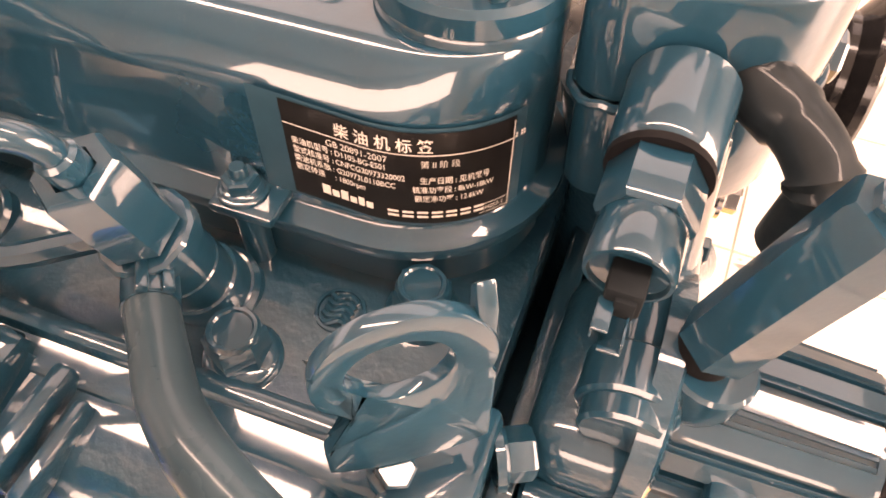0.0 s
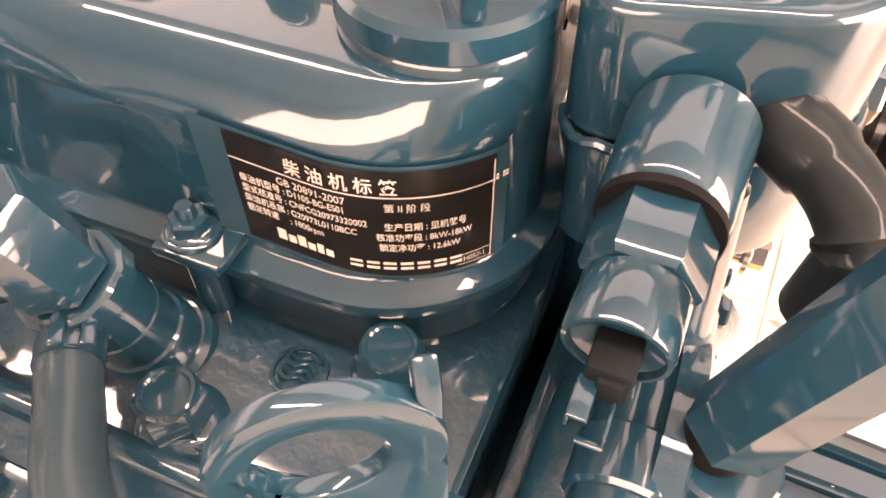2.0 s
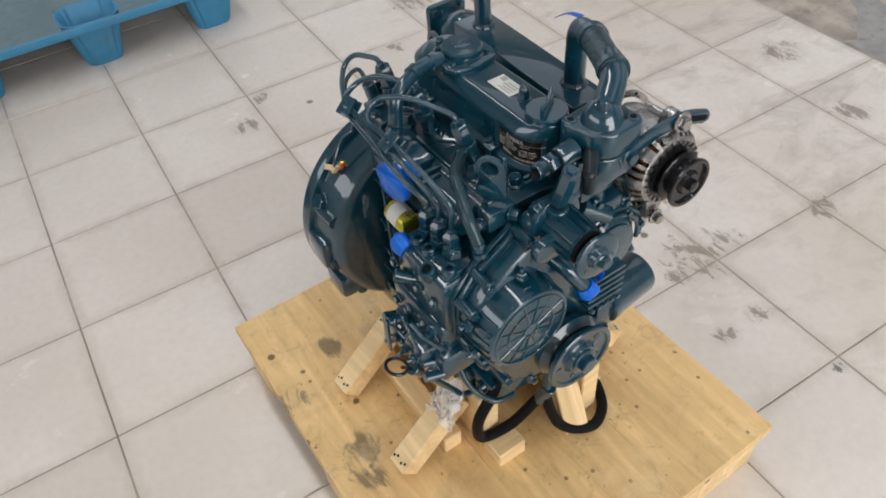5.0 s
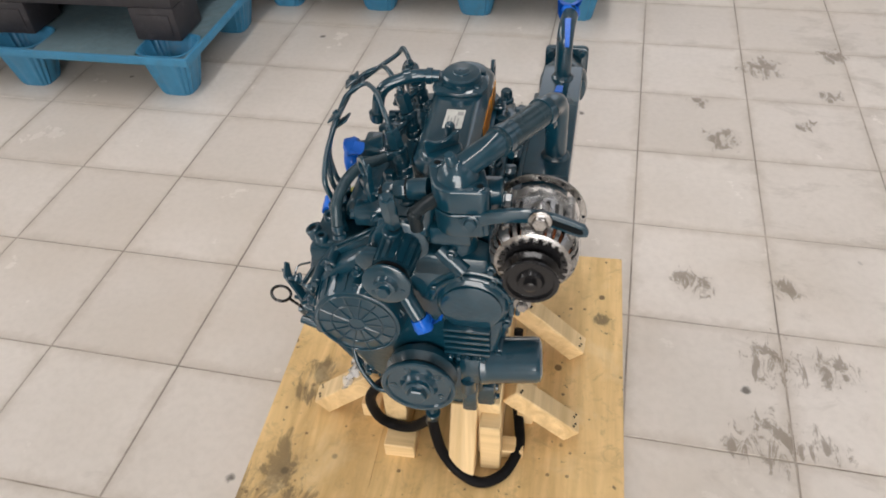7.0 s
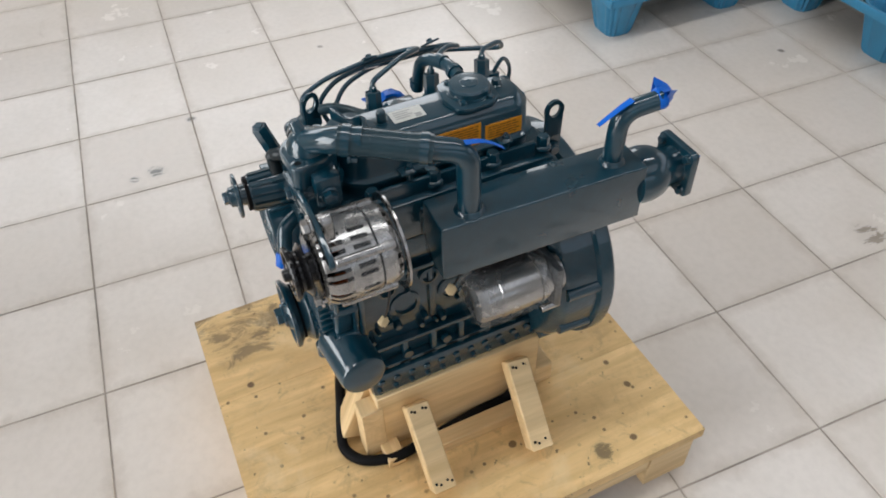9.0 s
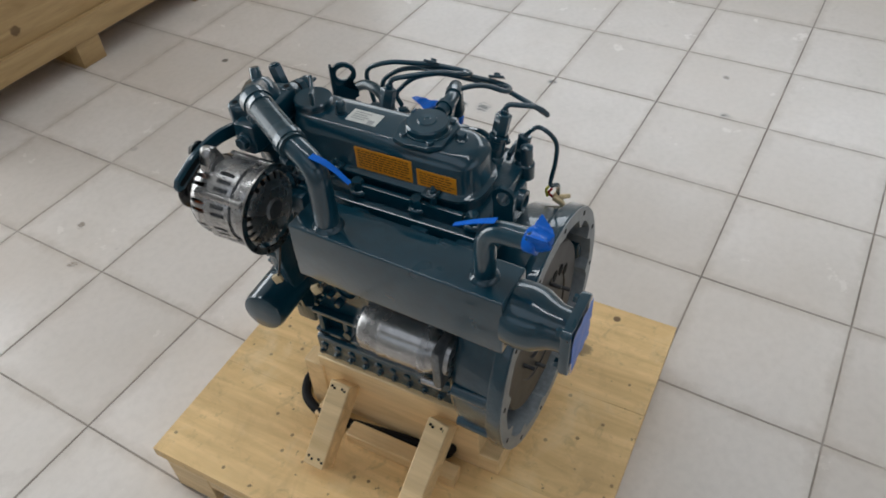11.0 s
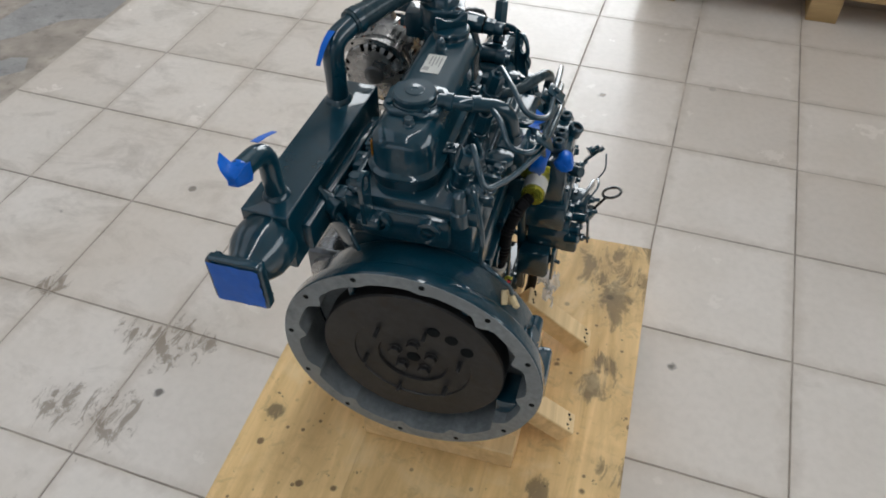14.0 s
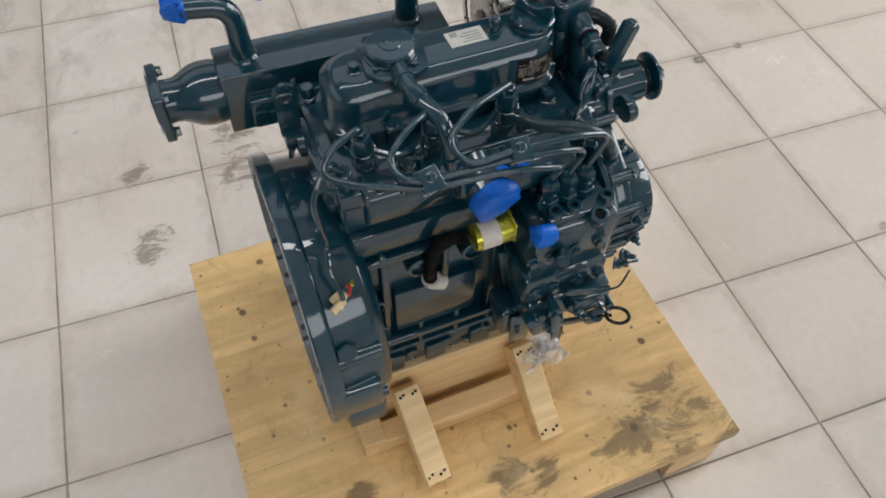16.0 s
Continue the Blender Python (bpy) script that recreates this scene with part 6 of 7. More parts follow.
# leak-off hose from the front injector round to the pump
bm = BM()
tube(bm, curve([(-0.0560, -0.0690, 0.6450), (-0.0622, -0.0722, 0.6462), (-0.0740, -0.0822, 0.6455), (-0.0870, -0.0950, 0.6470), (-0.0975, -0.1125, 0.6485), (-0.1060, -0.1350, 0.6430), (-0.1110, -0.1540, 0.6290), (-0.1100, -0.1665, 0.6060)], 7), lambda f: 0.0062 + 0.0008 * min(1.0, f * 2), 20)
lk = ep("leak_off_hose", bm, M_TEALHOSE)
bm = BM()
lathe(bm, (-0.1100, -0.1660, 0.6070), (0.05, -0.2, -0.97), [(0, 0.0078), (0.006, 0.0078), (0.007, 0.0056), (0.012, 0.0056), (0.0125, 0.0085), (0.018, 0.0085)], 20)
ep("hose_union", bm, M_PAINT, lk)
c0, c1 = Vector((-0.0598, -0.0709, 0.6458)), Vector((-0.0662, -0.0754, 0.6460))
bm = BM()
tube(bm, [c0, c0.lerp(c1, 0.5), c1], 0.0070, 22)
ep("hose_clip", bm, M_PAINT, lk)
bm = BM()
cd = (c1 - c0).normalized()
cn = Vector((-0.25, -0.55, 0.80))
cn = (cn - cd * cn.dot(cd)).normalized()
cs = cd.cross(cn)
m = Matrix((cd, cs, cn)).transposed().to_4x4()
m.translation = c0.lerp(c1, 0.5)
box(bm, (-0.0042, -0.0046, 0.0060), (0.0042, -0.0016, 0.0088), 0.0006, m)
box(bm, (-0.0042, 0.0012, 0.0060), (0.0042, 0.0042, 0.0088), 0.0006, m)
box(bm, (-0.0036, -0.0018, 0.0060), (0.0036, 0.0014, 0.0074), 0.0004, m)
link_pieces("clip_tab", bm, M_PAINT, lk)
# leak-off rail between the injectors
bm = BM()
tube(bm, fillet([(-0.048, -0.060, 0.648), (-0.070, -0.026, 0.644), (-0.050, 0.010, 0.648)], 0.015), 0.0035, 8)
tube(bm, fillet([(-0.052, 0.022, 0.648), (-0.072, 0.055, 0.644), (-0.052, 0.084, 0.648)], 0.015), 0.0035, 8)
ep("leak_off_rail", bm, M_PAINT)
# breather pipe
bm = BM()
tube(bm, fillet([(-0.012, 0.034, 0.700), (-0.045, 0.034, 0.701), (-0.090, 0.016, 0.692), (-0.098, 0.012, 0.640)], 0.022, 7), 0.0084, 18)
lathe(bm, (-0.050, 0.0318, 0.7005), (-0.93, -0.36, -0.1), [(0, 0.0098), (0.010, 0.0098)], 22)
lathe(bm, (-0.022, 0.034, 0.700), -X, [(0, 0.0108), (0.007, 0.0108), (0.008, 0.0088)], 22)
lathe(bm, (-0.098, 0.012, 0.655), -Z, [(0, 0.0098), (0.010, 0.0098)], 22)
ep("breather_pipe", bm, M_PAINT)

# -- inlet manifold on the left of the head
bm = BM()
prism(bm, [(-0.064, 0.575), (-0.092, 0.578), (-0.101, 0.588), (-0.099, 0.604), (-0.092, 0.6135), (-0.064, 0.6175)], (0, 0.006, 0), X, Z, 0.110, 0.010, 3)
prism(bm, [(-0.066, 0.560), (-0.084, 0.566), (-0.088, 0.592), (-0.084, 0.608), (-0.066, 0.616)], (0, 0.100, 0), X, Z, 0.100, 0.006, 3)
prism(bm, [(-0.064, 0.575), (-0.105, 0.580), (-0.114, 0.590), (-0.110, 0.606), (-0.102, 0.6155), (-0.064, 0.6205)], (0, -0.002, 0), X, Z, 0.126, 0.008, 3)
inlet = ep("inlet_manifold", bm, M_CAST)
bm = BM()
box(bm, (-0.112, -0.038, 0.600), (-0.074, 0.008, 0.628), 0.005)
box(bm, (-0.110, -0.0535, 0.612), (-0.078, -0.0475, 0.6255), 0.0022)
box(bm, (-0.112, -0.0615, 0.612), (-0.084, -0.0570, 0.6225), 0.0018)
box(bm, (-0.0725, -0.128, 0.612), (-0.0660, 0.014, 0.6245), 0.0022)
for y in (0.030, 0.058, 0.096):
    box(bm, (-0.094, y, 0.612), (-0.064, y + 0.006, 0.626), 0.002)
link_pieces("manifold_boss", bm, M_CAST, inlet)
bm = BM()
for x, y in ((-0.092, -0.012), (-0.086, 0.046), (-0.086, 0.084)):
    bolt(bm, (x, y, 0.624), Z, 0.0055, 0.006, 1.35)
lathe(bm, (-0.084, 0.022, 0.618), Z, [(0, 0.016), (0.006, 0.016), (0.008, 0.011)], 28)
ep("inlet_bolt", bm, M_PAINT, inlet)
bm = BM()
lathe(bm, (-0.080, -0.0155, 0.6115), (-0.94, -0.16, -0.18), [(0, 0.025), (0.010, 0.023), (0.024, 0.021), (0.048, 0.021)], 32)
ep("inlet_port", bm, M_PAINT, inlet)
tape_wrap("tape_cover", (-0.116, -0.0215, 0.605), (-0.94, -0.16, -0.18), 0.0240, 0.019, 2, [((-0.112, -0.030, 0.632), (-0.118, -0.062, 0.634), 0.008)], inlet)

# -- stop solenoid with label
bm = BM()
lathe(bm, (-0.123, -0.003, 0.546), -Y, [(0, 0.0100), (0.001, 0.0148), (0.008, 0.0152), (0.042, 0.0152), (0.046, 0.014)], 32)
sol = ep("stop_solenoid", bm, M_YELLOW, None, "yellow zinc solenoid with a white label")
bm = BM()
lathe(bm, (-0.123, -0.010, 0.546), -Y, [(0, 0.0155), (0.022, 0.0155)], 32, False)
ep("solenoid_label", bm, M_WHITE, sol)
bm = BM()
prism(bm, [(-0.014, -0.010), (0.020, -0.016), (0.026, 0.002), (0.010, 0.020), (-0.014, 0.016)], (-0.123, -0.046, 0.546), X, Z, 0.003, 0.0008)
ep("solenoid_plate", bm, M_YELLOW, sol)
bm = BM()
tube(bm, curve([(-0.120, 0.000, 0.546), (-0.112, 0.018, 0.542), (-0.100, 0.030, 0.510), (-0.096, 0.034, 0.470), (-0.090, 0.031, 0.440)], 14), lambda f: 0.0078 + 0.0008 * math.sin(f * 160), 16)
ep("cable_sleeve", bm, M_RUBBER, sol, "black corrugated cable sleeve")
bm = BM()
tube(bm, curve([(-0.091, 0.0315, 0.446), (-0.088, 0.028, 0.434), (-0.088, 0.014, 0.4255)], 4), 0.0112, 16)
ep("sleeve_end", bm, M_WHITE, sol, "white taped sleeve end")

# -- injection pump
bm = BM()
box(bm, (-0.158, -0.162, 0.478), (-0.082, -0.062, 0.560), 0.006)
sections = BM()
box(sections, (-0.150, -0.158, 0.556), (-0.090, -0.080, 0.568), 0.004)
box(sections, (-0.165, -0.160, 0.440), (-0.100, -0.055, 0.486), 0.006)
rod(sections, (-0.100, -0.070, 0.520), (-0.100, -0.040, 0.520), 0.020)
pump = ep("injection_pump", bm, M_CAST, None, "injection pump body crowded with plugs and bolts")
link_pieces("pump_section", sections, M_CAST, pump)
bm = BM()
for p in NUT:
    lathe(bm, p - Z * 0.026, Z, [(0, 0.0125), (0.008, 0.0125), (0.009, 0.0105), (0.016, 0.0105)], 6)
    lathe(bm, p - Z * 0.010, Z, [(0, 0.0098), (0.0008, 0.0105), (0.014, 0.0105), (0.018, 0.006)], 6)
link_pieces("delivery_nut", bm, M_PAINT, pump)
bm = BM()
for x, y in ((-0.140, -0.152), (-0.140, -0.112), (-0.140, -0.090), (-0.100, -0.088), (-0.124, -0.084)):
    lathe(bm, (x, y, 0.566), Z, [(0, 0.0085), (0.008, 0.0085), (0.0095, 0.0075), (0.0095, 0.0045), (0.004, 0.004)], 20)
lathe(bm, (-0.153, -0.134, 0.556), (-0.4, 0, 1), [(0, 0.0105), (0.014, 0.0105), (0.0155, 0.009), (0.0155, 0.0062), (0.004, 0.006)], 24)
for y in (-0.15, -0.12, -0.09, -0.068):
    bolt(bm, (-0.166, y, 0.464), -X, 0.0055, 0.007, 1.35)
    bolt(bm, (-0.159, y + 0.008, 0.520), -X, 0.005, 0.006, 1.35)
ep("pump_plug", bm, M_PAINT, pump)
bm = BM()
# dark discs inside the plugs, colour for the shade of their sockets
for x, y in ((-0.140, -0.152), (-0.140, -0.112), (-0.140, -0.090), (-0.100, -0.088), (-0.124, -0.084)):
    lathe(bm, (x, y, 0.5715), Z, [(0, 0.0043), (0.0003, 0.0043)], 6)
lathe(bm, (-0.1585, -0.134, 0.5672), (-0.4, 0, 1), [(0, 0.0060), (0.0006, 0.0060)], 18)
link_pieces("plug_socket", bm, M_DARK, pump)
bm = BM()
rod(bm, (-0.150, -0.104, 0.545), (-0.152, -0.066, 0.556), 0.0095)
rod(bm, (-0.155, -0.100, 0.520), (-0.176, -0.086, 0.530), 0.0075)
ep("fuel_union", bm, M_PAINT, pump)
tape_wrap("tape_cover", (-0.151, -0.083, 0.553), (-0.1, 1, 0.25), 0.0115, 0.022, 5, None, pump)

bm = BM()
prism(bm, [(-0.046, 0.478), (-0.118, 0.462), (-0.120, 0.330), (-0.100, 0.262), (-0.090, 0.264)], (-0.110, 0, 0), Y, Z, 0.012, 0.002)
ep("pump_bracket", bm, M_CAST, pump)

# -- governor levers, idle screws and feed pump below
rg = random.Random(21)
bm = BM()
box(bm, (-0.172, -0.170, 0.398), (-0.112, -0.060, 0.442), 0.006)
box(bm, (-0.190, -0.150, 0.420), (-0.160, -0.110, 0.450), 0.005)
box(bm, (-0.186, -0.095, 0.395), (-0.160, -0.062, 0.430), 0.005)
box(bm, (-0.150, -0.080, 0.352), (-0.104, -0.040, 0.402), 0.006)
for k in range(9):
    y = -0.165 + 0.013 * k
    z = 0.405 + 0.04 * rg.random()
    rod(bm, (-0.168, y, z), (-0.186 - 0.010 * rg.random(), y + 0.004, z + 0.006), 0.0045 + 0.002 * rg.random(), seg=14)
gv = ep("governor_housing", bm, M_CAST)
bm = BM()
for p, ax in (((-0.190, -0.140, 0.436), (-1, 0, 0.2)), ((-0.190, -0.118, 0.430), (-1, -0.2, 0.1)), ((-0.186, -0.082, 0.412), (-1, 0.1, 0.2)), ((-0.172, -0.155, 0.418), (-1, 0, 0)), ((-0.178, -0.165, 0.505), (-0.7, -0.5, 0.4)), ((-0.166, -0.170, 0.470), (-0.6, -0.7, 0.2)), ((-0.150, -0.060, 0.378), (-1, 0.3, 0))):
    bolt(bm, p, ax, 0.0058, 0.008, 1.35, 0.008)
ep("lever_bolt", bm, M_PAINT, gv)
bm = BM()
prism(bm, [(0, -0.006), (0.05, -0.004), (0.056, 0.0), (0.05, 0.005), (0, 0.007)], (-0.194, -0.150, 0.462), (0.2, 0.9, 0.1), (0.1, 0, 1), 0.0035, 0.0008)
prism(bm, [(0, -0.007), (0.045, -0.004), (0.05, 0.0), (0.045, 0.005), (0, 0.007)], (-0.198, -0.086, 0.405), (0.1, 0.1, 1), (0, 1, 0), 0.0035, 0.0008)
prism(bm, [(0, -0.006), (0.04, -0.006), (0.052, 0.010), (0.046, 0.014), (0.034, 0.006), (0, 0.006)], (-0.172, -0.176, 0.482), (-0.5, 0.2, 0.8), (0.2, 1, 0), 0.004, 0.0008)
prism(bm, [(-0.012, -0.03), (0.012, -0.03), (0.014, 0.03), (-0.014, 0.03)], (-0.158, -0.062, 0.372), (0.1, 1, 0), (0, 0, 1), 0.004, 0.001)
tube(bm, curve([(-0.196, -0.148, 0.470), (-0.205, -0.150, 0.490), (-0.203, -0.158, 0.512)], 5), 0.0012, 6)
tube(bm, curve([(-0.190, -0.10, 0.470), (-0.200, -0.12, 0.480), (-0.198, -0.145, 0.475)], 5), 0.0016, 6)
link_pieces("control_lever", bm, M_PAINT, gv)

# -- dipstick with ring handle
bm = BM()
ring = [Vector((-0.221, -0.147, 0.451)) + Vector((-0.95, -0.1, 0.3)).normalized() * 0.0135 * math.cos(2 * math.pi * k / 24) + Vector((-0.1, 0.97, 0.1)).normalized() * 0.0130 * math.sin(2 * math.pi * k / 24) for k in range(24)]
tube(bm, ring, 0.0022, 8, True)
tube(bm, fillet([(-0.213, -0.145, 0.440), (-0.195, -0.139, 0.413)], 0.01), 0.0022, 8)
dip = ep("dipstick", bm, M_BLACK, None, "dipstick with a ring handle")
bm = BM()
rod(bm, (-0.198, -0.140, 0.420), (-0.188, -0.137, 0.400), 0.0085)
tube(bm, fillet([(-0.190, -0.1375, 0.404), (-0.119, -0.131, 0.274), (-0.092, -0.128, 0.266)], 0.02), 0.0046, 12)
ep("dipstick_tube", bm, M_PAINT, dip)
# breather tube beside it
bm = BM()
tube(bm, fillet([(-0.130, -0.120, 0.400), (-0.128, -0.158, 0.330), (-0.096, -0.176, 0.290), (-0.070, -0.185, 0.300)], 0.03), 0.004, 10)
ep("fuel_line", bm, M_PAINT)

# -- loose leads with cream connectors under the alternator and at the starter
for q0, q1, q2 in (((0.128, -0.128, 0.560), (0.134, -0.136, 0.515), (0.135, -0.146, 0.484)), ((0.140, -0.040, 0.545), (0.152, -0.050, 0.535), (0.156, -0.062, 0.522))):
    bm = BM()
    tube(bm, curve([q0, q1, q2], 6), 0.0016, 8)
    lead = ep("loose_lead", bm, M_BLACK)
    bm = BM()
    m = Matrix.Translation(q2) @ Matrix.Rotation(0.5, 4, "X") @ Matrix.Rotation(0.4, 4, "Z")
    box(bm, (-0.0035, -0.0055, -0.006), (0.0035, 0.0055, 0.006), 0.001, m)
    box(bm, (-0.0015, -0.0070, -0.003), (0.0015, 0.0070, 0.003), 0.0006, m)
    ep("connector", bm, M_CREAM, lead, "cream plastic plug")

# -- black drain hose looped in front
bm = BM()
tube(bm, curve([(-0.060, -0.140, 0.300), (-0.088, -0.158, 0.285), (-0.114, -0.158, 0.240), (-0.110, -0.150, 0.180), (-0.088, -0.148, 0.156), (-0.055, -0.158, 0.170), (-0.028, -0.168, 0.205), (-0.012, -0.176, 0.235)], 7), 0.0085, 14)
tube(bm, curve([(-0.012, -0.182, 0.245), (-0.006, -0.190, 0.205), (0.006, -0.198, 0.165), (0.032, -0.210, 0.138), (0.066, -0.218, 0.1295), (0.098, -0.200, 0.130), (0.116, -0.165, 0.134), (0.120, -0.135, 0.136), (0.110, -0.070, 0.133), (0.1005, 0.000, 0.131), (0.097, 0.060, 0.131), (0.098, 0.078, 0.16)], 7), 0.0085, 14)
dh = ep("drain_hose", bm, M_RUBBER, None, "looped black rubber drain hose")
bm = BM()
rod(bm, (-0.014, -0.174, 0.222), (-0.008, -0.186, 0.262), 0.0112)
rod(bm, (-0.010, -0.182, 0.250), (-0.004, -0.186, 0.335), 0.008)
ep("hose_union", bm, M_PAINT, dh)

# -- glow plug wire and oil sender
bm = BM()
lathe(bm, (-0.060, 0.124, 0.600), Z, [(0, 0.011), (0.02, 0.011), (0.022, 0.0085), (0.045, 0.008), (0.048, 0.004)], 20)
rod(bm, (-0.066, 0.112, 0.606), (-0.074, 0.116, 0.650), 0.0085)
gp = ep("oil_pressure_switch", bm, M_PAINT)
bm = BM()
tube(bm, curve([(-0.074, 0.116, 0.650), (-0.078, 0.132, 0.664), (-0.090, 0.150, 0.640), (-0.094, 0.150, 0.605), (-0.092, 0.146, 0.570), (-0.110, 0.150, 0.556), (-0.126, 0.146, 0.535), (-0.130, 0.145, 0.522)], 6), 0.0030, 8)
ep("sender_wire", bm, M_PAINT, gp)
bm = BM()
for k, (dx, dy) in enumerate(((0, 0), (0.007, 0.003), (-0.005, 0.006))):
    m = Matrix.Translation((-0.129 + dx, 0.146 + dy, 0.518)) @ Euler((0.5 + 0.5 * k, 0.4 - 0.6 * k, 0.3 * k)).to_matrix().to_4x4()
    box(bm, (-0.004, -0.003, -0.009), (0.004, 0.003, 0.009), 0.0012, m)
ep("wire_connector", bm, M_CREAM, gp, "cream plastic wire connectors")
bm = BM()
tube(bm, curve([(-0.124, 0.138, 0.535), (-0.122, 0.134, 0.528), (-0.126, 0.138, 0.519)], 4), 0.0018, 8)
ep("red_lead", bm, M_RED, gp)
bm = BM()
tube(bm, curve([(-0.126, 0.133, 0.536), (-0.120, 0.131, 0.534), (-0.118, 0.134, 0.525)], 4), 0.002, 8)
ep("yellow_lead", bm, M_YELLOW, gp)

# -- clear plastic bag tucked under the pump
bm = BM()
t = bmesh.new()
bmesh.ops.create_grid(t, x_segments=18, y_segments=14, size=0.5)
for v in t.verts:
    x, y = v.co.x, v.co.y
    v.co = Vector((-0.145 + 0.030 * y + 0.020 * noise.noise((x * 6, y * 6, 1)), -0.120 + 0.055 * x * (0.55 + 0.6 * (0.5 - y)) + 0.016 * noise.noise((x * 5, y * 7, 5)), 0.266 + 0.050 * y + 0.018 * noise.noise((x * 7, y * 5, 9))))
merge(bm, t)
ep("plastic_bag", bm, M_BAG, None, "crumpled milky clear plastic bag scrap", 180)

# ---------------------------------------------------------------- things standing round about


def plastic_pallet(at, turn, nx, ny, label, deck_mat, foot_mat, w=1.2, d=1.0, h=0.15):
    """A nestable plastic pallet: a rimmed deck on hollow tapered feet; at is its corner."""
    root = thing("plastic_pallet", label, "pallet", at, turn, "plastic pallets on the floor")
    bm = BM()
    cols = [0.096 + (w - 0.192) * i / (nx - 1) for i in range(nx)]
    rows_ = [0.084 + (d - 0.168) * j / (ny - 1) for j in range(ny)]
    fw, fd = 0.084, 0.072
    xs = [0.0] + [q for c in cols for q in (c - fw, c + fw)] + [w]
    ys = [0.0] + [q for c in rows_ for q in (c - fd, c + fd)] + [d]
    for i in range(len(xs) - 1):
        for j in range(len(ys) - 1):
            if i % 2 and j % 2:
                continue
            box(bm, (xs[i], ys[j], h - 0.014), (xs[i + 1], ys[j + 1], h), 0)
    bmesh.ops.remove_doubles(bm, verts=bm.verts[:], dist=0.0005)
    part("deck", bm, deck_mat, root)
    bm = BM()
    box(bm, (-0.006, -0.006, h - 0.022), (w + 0.006, 0.004, h + 0.004), 0.003)
    box(bm, (-0.006, d - 0.004, h - 0.022), (w + 0.006, d + 0.006, h + 0.004), 0.003)
    box(bm, (-0.006, 0.004, h - 0.022), (0.004, d - 0.004, h + 0.004), 0.003)
    box(bm, (w - 0.004, 0.004, h - 0.022), (w + 0.006, d - 0.004, h + 0.004), 0.003)
    part("rim", bm, foot_mat, root)
    for cx in cols:
        for cy in rows_:
            bm = BM()
            n = 64
            levels = []
            for z, k, wave in ((h + 0.001, 1.06, 0.0), (h - 0.004, 1.0, 0.035), (0.012, 0.64, 0.06), (0.0, 0.60, 0.02)):
                ring = []
                for q in range(n):
                    a = 2 * math.pi * q / n
                    ca, sa = math.cos(a), math.sin(a)
                    e = 0.55
                    rx = fw * k * (abs(ca) ** e) * (1 if ca > 0 else -1)
                    ry = fd * k * (abs(sa) ** e) * (1 if sa > 0 else -1)
                    f = 1 + wave * math.cos(16 * a)
                    ring.append(Vector((cx + rx * f, cy + ry * f, z)))
                levels.append(ring)
            inner_levels = [[Vector((cx + (p.x - cx) * 0.93, cy + (p.y - cy) * 0.93, max(p.z, 0.006))) for p in ring] for ring in levels]
            loft(bm, levels[::-1] + inner_levels)
            bmesh.ops.recalc_face_normals(bm, faces=bm.faces[:])
            part("foot", bm, foot_mat, root)
    return root


plastic_pallet((-2.215, 0.925, 0), 1.0, 3, 3, "light blue plastic pallet with hollow feet under a black one", M_GREYDECK, M_BLUEPLASTIC)
plastic_pallet((-1.085, 1.585, 0), 0.5, 4, 3, "light blue plastic pallet with hollow feet on tiles", M_GREYDECK, M_BLUEPLASTIC, 1.25, 1.0)

# black plastic pallet stacked on the first
root = thing("stacked_pallet", "black plastic pallet with square posts on a blue one", "pallet", (-2.20, 1.010, 0.1545), 1.5)
bm = BM()
box(bm, (0, 0, 0.105), (1.13, 0.90, 0.150), 0.006)
slats = BM()
for k in range(9):
    box(slats, (0.02, 0.03 + k * 0.1, 0.150), (1.11, 0.075 + k * 0.1, 0.158), 0.003)
part("deck", bm, M_BLACKPLASTIC, root)
link_pieces("slat", slats, M_BLACKPLASTIC, root)
for px in (0.0, 0.48, 0.98):
    for py in (0.0, 0.375, 0.75):
        bm = BM()
        box(bm, (px, py, 0.0), (px + 0.15, py + 0.15, 0.107), 0.008)
        box(bm, (px + 0.02, py - 0.004, 0.02), (px + 0.13, py + 0.01, 0.085), 0.004)
        part("post", bm, M_BLACKPLASTIC, root)

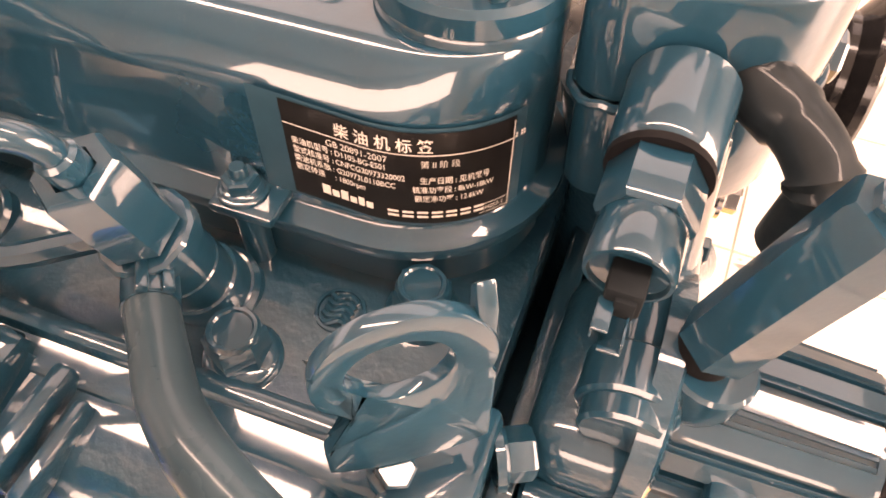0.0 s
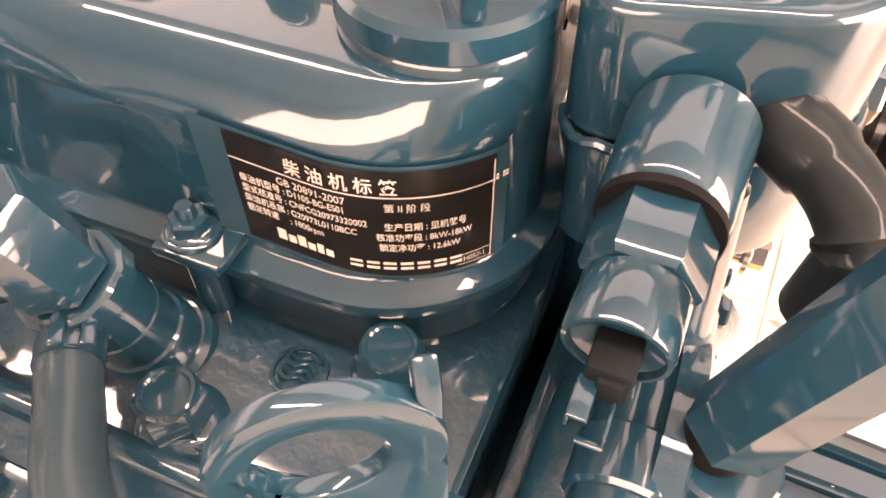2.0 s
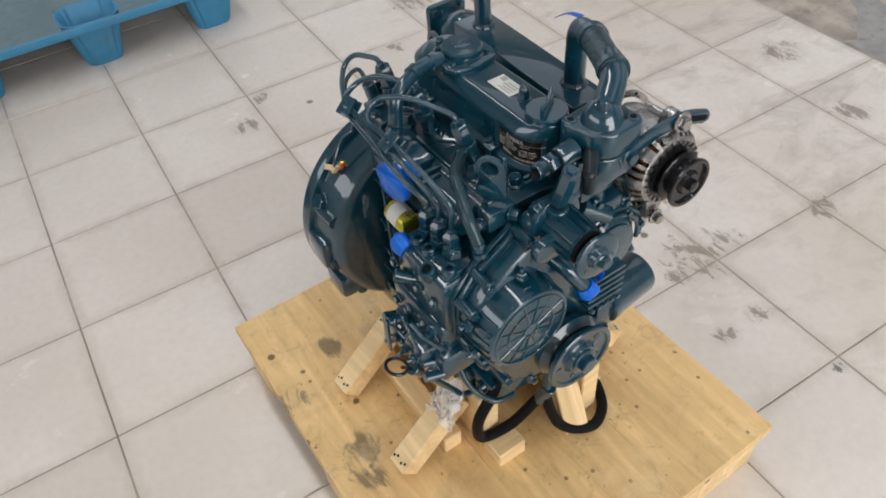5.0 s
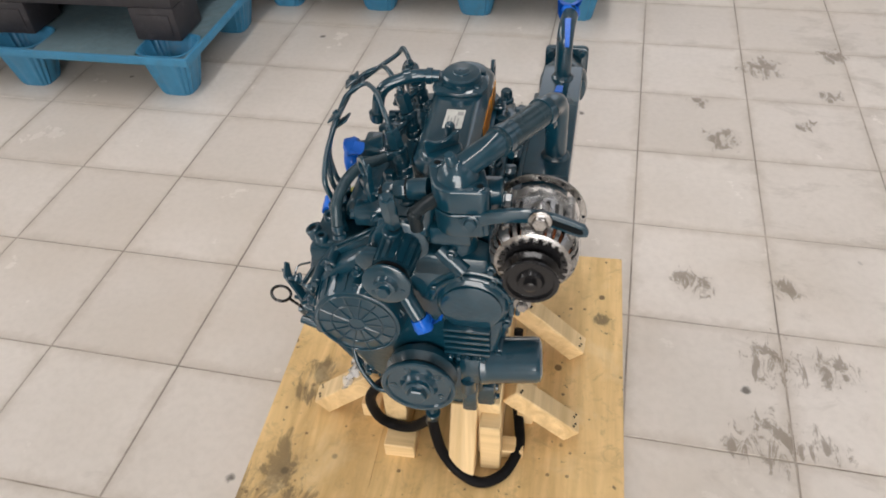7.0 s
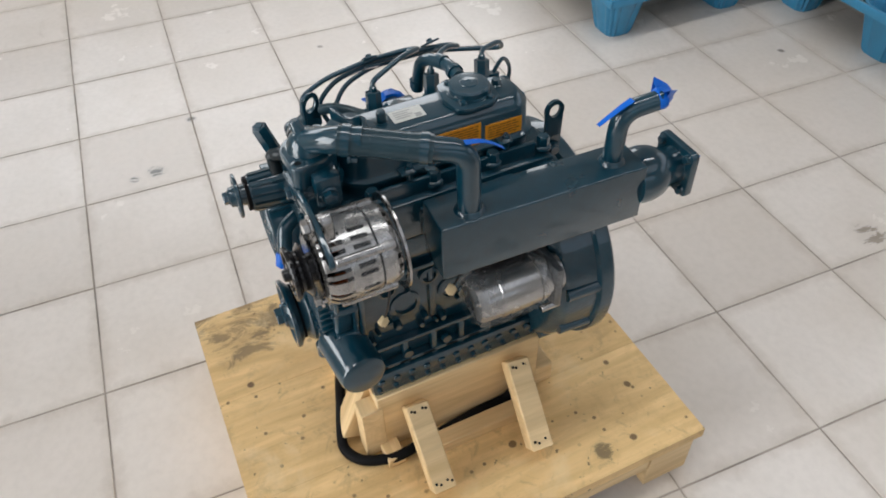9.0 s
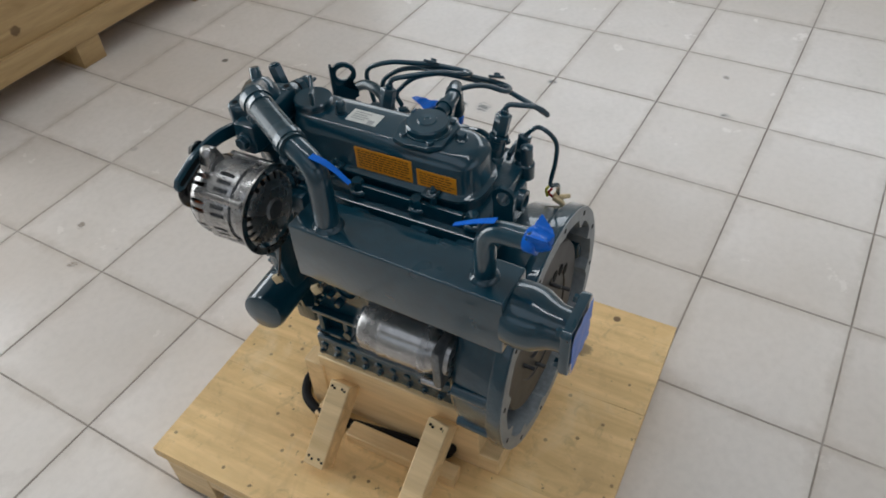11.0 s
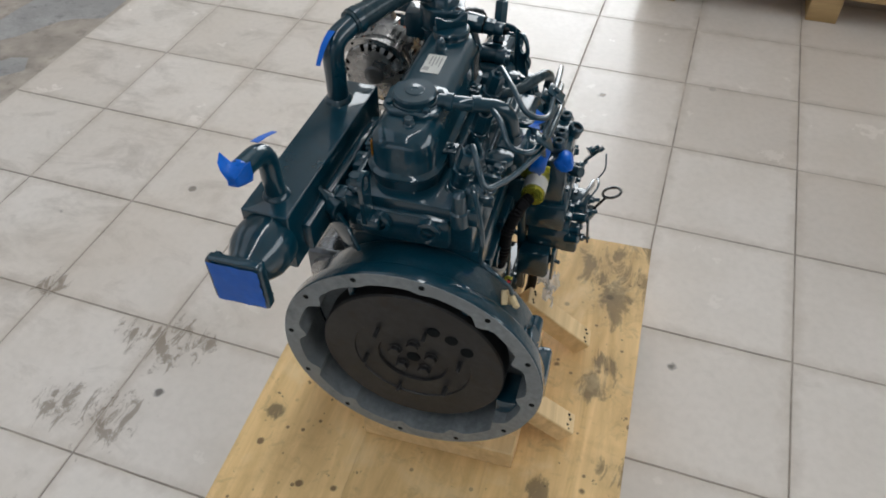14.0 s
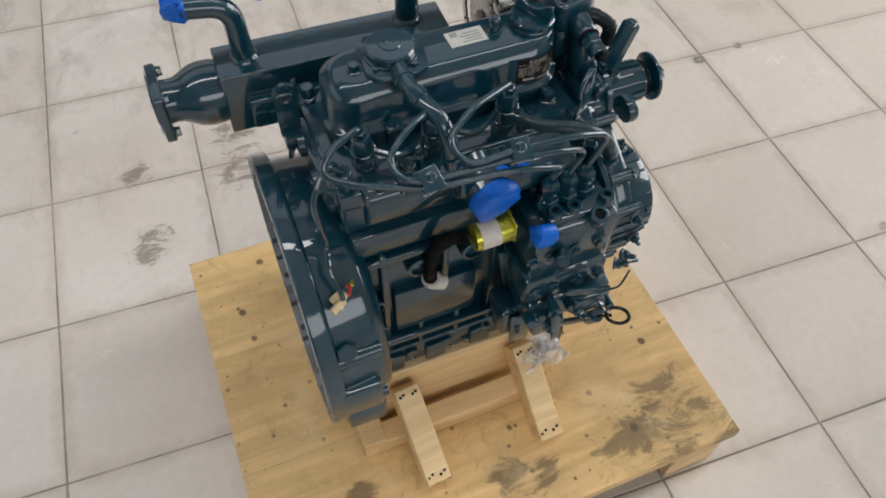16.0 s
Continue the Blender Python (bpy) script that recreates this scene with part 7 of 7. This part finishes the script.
# wooden crate by the door
root = thing("wooden_crate", "plain plywood shipping crate on short timber feet", "crate", (0, 0, 0), 0)
bm = BM()
box(bm, (-1.62, -2.68, 0.085), (-0.115, -1.668, 0.82), 0.003)
part("crate_body", bm, M_CRATE, root)
for z in (0.085, 0.755):
    bm = BM()
    box(bm, (-1.625, -1.668, z), (-0.11, -1.648, z + 0.07), 0.003)
    part("batten", bm, M_CRATE, root)
    bm = BM()
    box(bm, (-0.115, -2.68, z), (-0.095, -1.648, z + 0.07), 0.003)
    part("batten", bm, M_CRATE, root)
for xx in (-0.215, -0.700, -1.20, -1.62):
    bm = BM()
    box(bm, (xx, -2.67, 0.0), (xx + 0.09, -1.66, 0.086), 0.003)
    part("foot", bm, M_CRATE, root)

# ---------------------------------------------------------------- floor tiles, last
T = 0.3
tile_meshes = []
for k in range(6):
    b = BM()
    g = 0.0016
    box(b, (g, g, -0.0085), (T - g, T - g, 0.0), 0.0009, None, 1)
    b.normal_update()
    me = bpy.data.meshes.new("tile")
    b.to_mesh(me)
    b.free()
    me.materials.append(M_TILE)
    tile_meshes.append(me)
rgt = random.Random(77)
far = []
for i in range(-17, 7):
    for j in range(-17, 20):
        near = -10 <= i <= 6 and -8 <= j <= 8
        x, y = i * T, j * T
        if x >= 1.49:
            continue
        tilt = (rgt.uniform(-0.0012, 0.0012), rgt.uniform(-0.0012, 0.0012), rgt.uniform(-0.0006, 0.0006))
        if near:
            ob = new("tile", tile_meshes[rgt.randrange(6)])
            ob.parent = floor
            ob.matrix_local = Matrix.Translation((x, y, 0)) @ Euler(tilt).to_matrix().to_4x4()
        else:
            far.append((x, y))
b = BM()
for x, y in far:
    vs = [b.verts.new((x + dx, y + dy, z)) for z in (0.0, -0.004) for dx, dy in ((0.0016, 0.0016), (T - 0.0016, 0.0016), (T - 0.0016, T - 0.0016), (0.0016, T - 0.0016))]
    b.faces.new(vs[:4])
    for k in range(4):
        b.faces.new((vs[k], vs[4 + k], vs[4 + (k + 1) % 4], vs[(k + 1) % 4]))
bmesh.ops.recalc_face_normals(b, faces=b.faces[:])
ob = link_mesh("far_tiles", b, M_TILE, floor)
ob["kind"] = "stuff"
